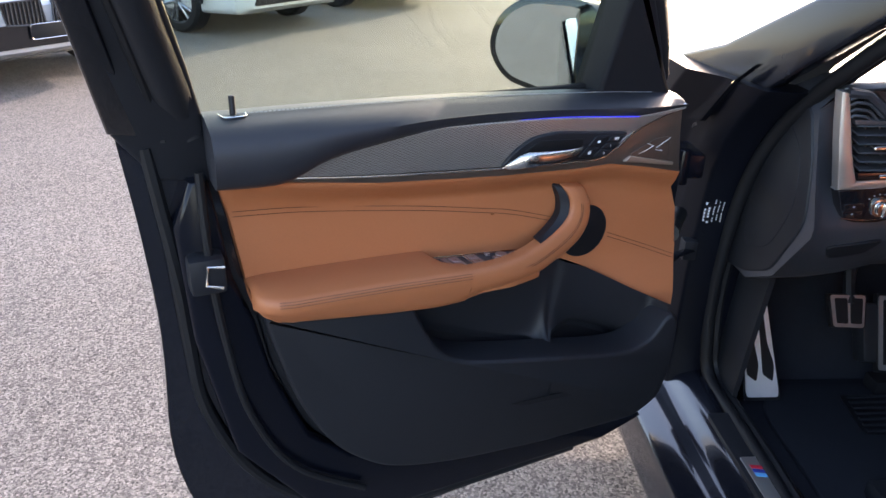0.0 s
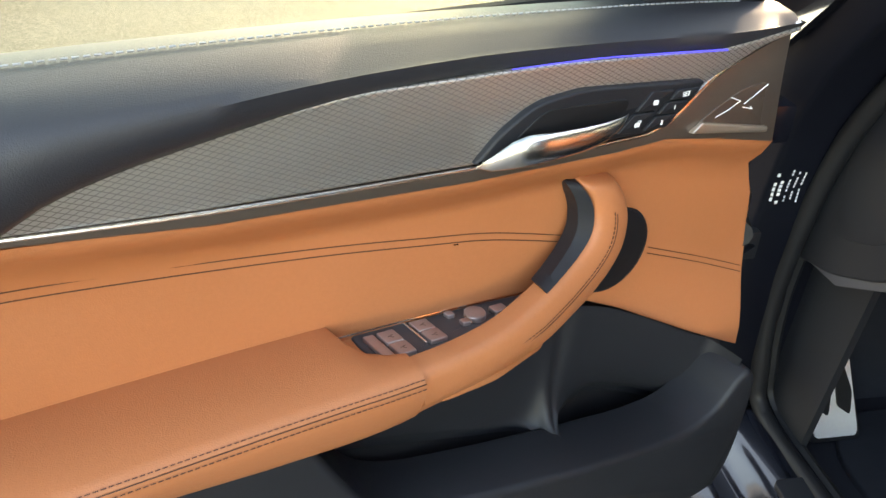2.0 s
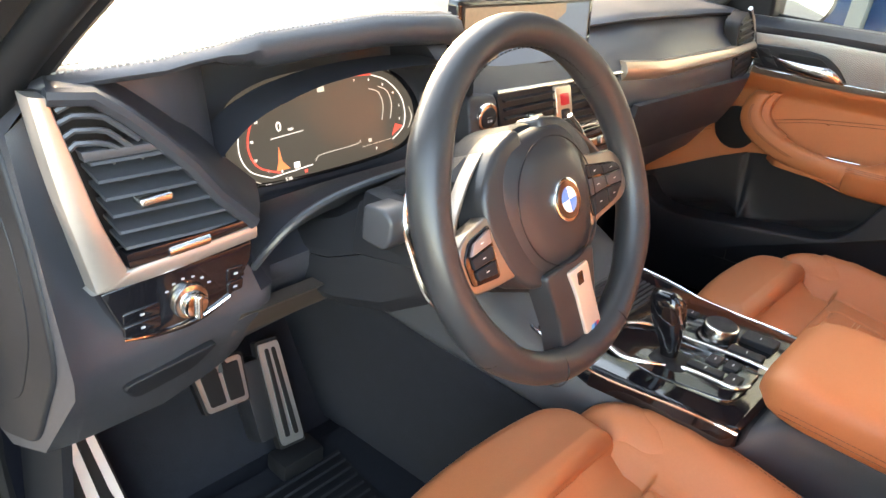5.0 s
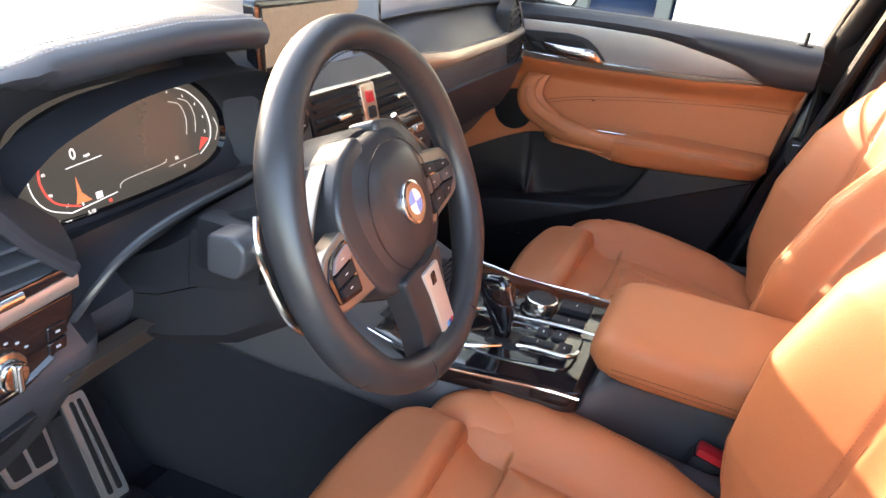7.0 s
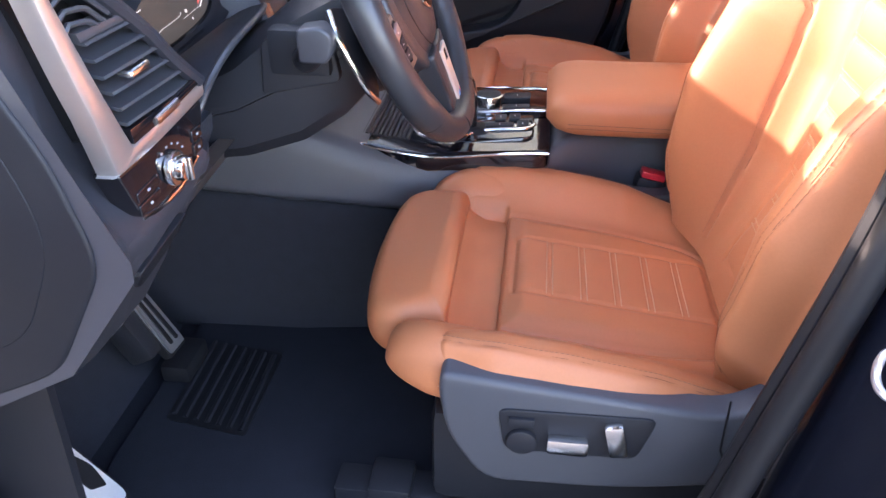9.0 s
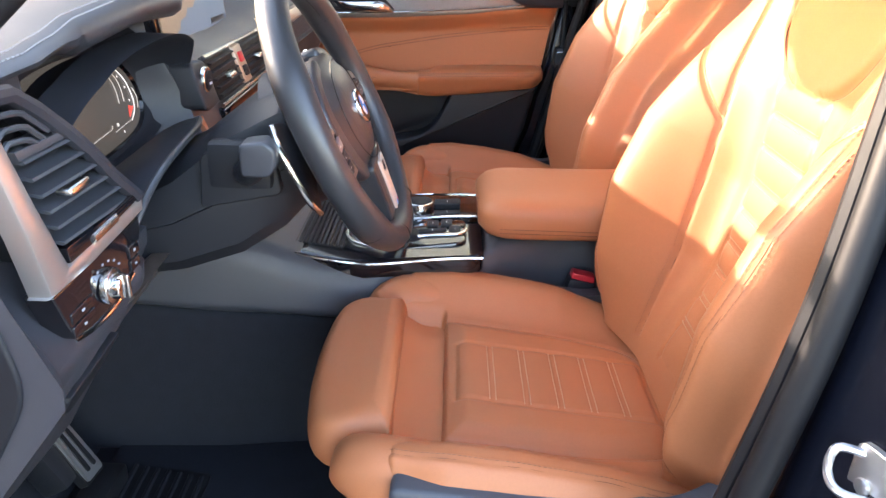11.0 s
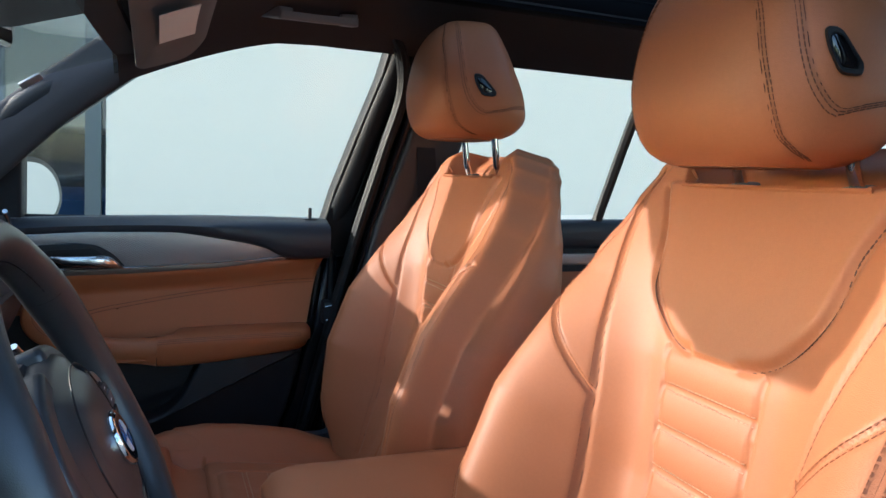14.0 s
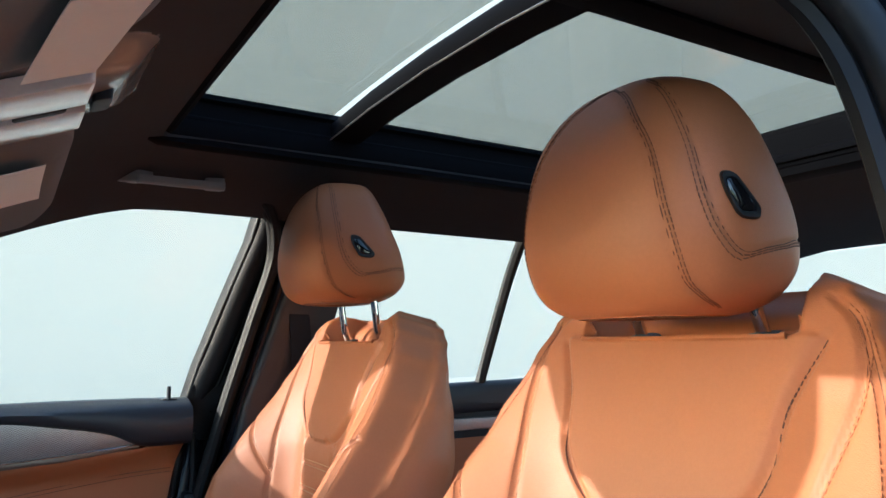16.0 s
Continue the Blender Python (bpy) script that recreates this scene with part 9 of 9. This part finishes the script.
def RVP(a, b, d):
    return Vector((0.0, 0.175, 1.445)) + RMX @ Vector((a, -d, b))
bm = bmesh.new()
ol = round_outline([(-0.122, -0.033), (0.122, -0.033), (0.125, 0.034), (-0.125, 0.034)], 0.02, 5)
slab(bm, ol, RVP, -0.035, 0.004, 0.004)
part("mirror_housing", bm, GLOSS, rv)
bm = bmesh.new()
slab(bm, [(q.x * 0.95, q.y * 0.88) for q in ol], RVP, 0.0, 0.0052)
part("mirror_glass", bm, MIRROR, rv)
bm = bmesh.new()
tube(bm, [(0, 0.19, 1.46), (0, 0.24, 1.48), (0, 0.27, 1.455)], 0.02, 10)
part("mirror_stem", bm, PLASTIC, rv)
# added sensor-type housing, sized to block sun from the driver's backrest
bm = bmesh.new()
loft(bm, [[Vector((q.x * k, y, z + q.y)) for q in round_outline([(-0.13, -0.03), (0.13, -0.03), (0.15, 0.035), (-0.15, 0.035)], 0.015, 3)] for y, z, k in ((0.07, 1.495, 1.0), (0.14, 1.472, 1.0), (0.22, 1.445, 0.85), (0.27, 1.428, 0.6))])
part("shading_housing", bm, PLASTIC, rv, "black housing added behind the mirror to shade the seat")


# ---- small fittings round the doorway ----
def BPL(a, b, d):
    """The door pillar's shut face: a outwards, b up, d out of it."""
    return Vector((-0.76 - 0.95 * a, -0.425 - 0.31 * a, b)) + Vector((-0.31, 0.95, 0)) * d


strk = thing("door_striker", "bare metal striker loop on the door pillar", "striker", BPL(0.04, 0.91, 0.0))
bm = bmesh.new()
slab(bm, round_outline([(0.042, 0.885), (0.090, 0.885), (0.090, 0.94), (0.042, 0.94)], 0.012, 3), BPL, 0.0, 0.006, 0.002)
part("striker_plate", bm, STEEL, strk, "steel base plate")
bm = bmesh.new()
tube(bm, smooth_path([BPL(0.050, 0.930, 0.004), BPL(0.040, 0.932, 0.022), BPL(0.042, 0.914, 0.028), BPL(0.054, 0.902, 0.026), BPL(0.068, 0.897, 0.004)], 5), 0.0036, 8)
part("striker_loop", bm, STEEL, strk, "bright steel loop")
for a in (0.058, 0.078):
    bm = bmesh.new()
    disc(bm, BPL(a, 0.912 + (a - 0.065), 0.005), (-0.31, 0.95, 0), 0.007, 0.004, 12, 0.001)
    part("bolt", bm, STEEL, strk)
for (a0, a1, z0, z1), lab in (((0.018, 0.062, 0.765, 0.878), "white and yellow warning label on the door pillar"), ((-0.006, 0.014, 0.755, 0.785), "small yellow label on the door pillar")):
    lb = thing("pillar_label", lab, "label", BPL(a0, z0, 0.0), group="pillar labels")
    bm = bmesh.new()
    slab(bm, round_outline([(a0, z0), (a1, z0), (a1, z1), (a0, z1)], 0.003, 2), BPL, 0.0, 0.0008)
    part("label_sheet", bm, PAPER if a0 > 0 else YELLOW, lb)
    if a0 > 0:
        for b0, b1 in ((0.765, 0.785), (0.845, 0.878)):
            bm = bmesh.new()
            slab(bm, [(a0 + 0.001, b0), (a1 - 0.02, b0), (a1 - 0.02, b1), (a0 + 0.001, b1)], BPL, 0.0006, 0.0012)
            part("label_patch", bm, YELLOW, lb, "yellow patch")
        for k in range(9):
            bm = bmesh.new()
            z = 0.790 + 0.0058 * k
            slab(bm, [(a0 + 0.006, z), (a1 - 0.006 - 0.008 * (k % 3), z), (a1 - 0.006 - 0.008 * (k % 3), z + 0.0022), (a0 + 0.006, z + 0.0022)], BPL, 0.0006, 0.0012)
            part("print_bar", bm, RUBBER, lb)


def HPL(a, b, d):
    """The hinge pillar's slanting face."""
    return Vector((-0.812, 0.4642 - 0.19 * max(0.0, b - 0.868), b - 0.012)) + Vector((-0.984, 0.179, 0)) * (a - 0.02) + Vector((-0.179, -0.984, 0)) * (d + 0.002)


hl = thing("type_label", "small printed label on the hinge pillar, white print", "label", HPL(0.03, 0.85, 0.0))
for k, (w, z0, z1) in enumerate(((0.0035, 0.838, 0.892), (0.004, 0.842, 0.886), (0.002, 0.846, 0.898), (0.002, 0.85, 0.895), (0.002, 0.846, 0.90))):
    n_ = 7 if k < 2 else 10
    for i in range(n_):
        if (i * 7 + k * 3) % 5 == 0:
            continue
        h0, h1 = z0 + (z1 - z0) * i / n_, z0 + (z1 - z0) * (i + 0.72) / n_
        bm = bmesh.new()
        a = 0.054 - 0.0085 * k
        slab(bm, [(a, h0), (a + w, h0), (a + w, h1), (a, h1)], HPL, 0.0002, 0.0009)
        part("print_bar", bm, WHITE, hl)

# scuff plate on the sill
sc = thing("sill_plate", "black sill cover with a small three-colour stripe", "sill plate", (-0.80, 0.1, 0.456))
bm = bmesh.new()
slab(bm, round_outline([(-0.835, -0.34), (-0.765, -0.34), (-0.765, 0.30), (-0.835, 0.30)], 0.012, 3), lambda a, b, d: Vector((a, b, 0.454 + d)), -0.004, 0.006, 0.002)
part("plate_body", bm, PLASTIC, sc)
bm = bmesh.new()
slab(bm, round_outline([(-0.825, -0.2), (-0.778, -0.2), (-0.778, 0.16), (-0.825, 0.16)], 0.006, 3), lambda a, b, d: Vector((a, b, 0.459 + d)), 0.0, 0.0025, 0.001)
ins = part("plate_inlay", bm, SATIN, sc, "brushed metal inlay")
for k, c in enumerate(((0.1, 0.4, 0.75), (0.03, 0.06, 0.3), (0.6, 0.03, 0.05))):
    bm = bmesh.new()
    slab(bm, [(-0.815, 0.105 + 0.011 * k), (-0.790, 0.101 + 0.011 * k), (-0.790, 0.110 + 0.011 * k), (-0.815, 0.114 + 0.011 * k)], lambda a, b, d: Vector((a, b, 0.461 + d)), 0.0, 0.0012)
    part("stripe", bm, mat("stripe_print", c, 0.3, bump=0), ins)

# belts on the pillars
for s in (-1, 1):
    bl = thing("seat_belt", "black seat belt hanging from its pillar guide", "seat belt", (0.645 * s, -0.56, 1.36), group="seat belts")
    bm = bmesh.new()
    block(bm, (0.632 * s, -0.565, 1.365), (0.022, 0.05, 0.07), Euler((radians(-12), 0, 0)).to_matrix(), 0.008)
    part("belt_guide", bm, PLASTIC, bl, "black belt guide")
    bm = bmesh.new()
    path = smooth_path([(0.612 * s, -0.568, 1.372), (0.628 * s, -0.585, 1.25), (0.675 * s, -0.60, 1.0), (0.70 * s, -0.59, 0.7), (0.705 * s, -0.55, 0.47)], 6)
    loft(bm, [[p + Vector((0.0, 0.022, 0)), p + Vector((0.0015 * s, 0.022, 0)), p + Vector((0.0015 * s, -0.022, 0)), p + Vector((0.0, -0.022, 0))] for p in path])
    part("belt_webbing", bm, CARPET, bl, "woven black webbing")


# frame along the roof glass
for s in (-1, 1):
    bm = bmesh.new()
    prof = round_outline([(0.346, 1.606), (0.385, 1.606), (0.385, 1.692), (0.338, 1.692), (0.338, 1.682), (0.350, 1.680), (0.350, 1.655), (0.343, 1.652), (0.343, 1.646), (0.350, 1.643)], 0.002, 2)
    loft(bm, [[Vector((s * q.x, y, q.y)) for q in prof] for y in (-0.22, -0.6, -1.0, -1.34)])
    part("roof_frame", bm, ROOF_RIM, car, "black frame along the roof glass")
bm = bmesh.new()
block(bm, (0, -1.345, 1.654), (0.70, 0.06, 0.098), bevel=0.004)
block(bm, (0, -1.312, 1.635), (0.68, 0.02, 0.010), bevel=0.003)
part("roof_frame", bm, ROOF_RIM, car)
bm = bmesh.new()
block(bm, (0, -0.235, 1.655), (0.70, 0.02, 0.07), bevel=0.004)
part("roof_frame", bm, ROOF_RIM, car)
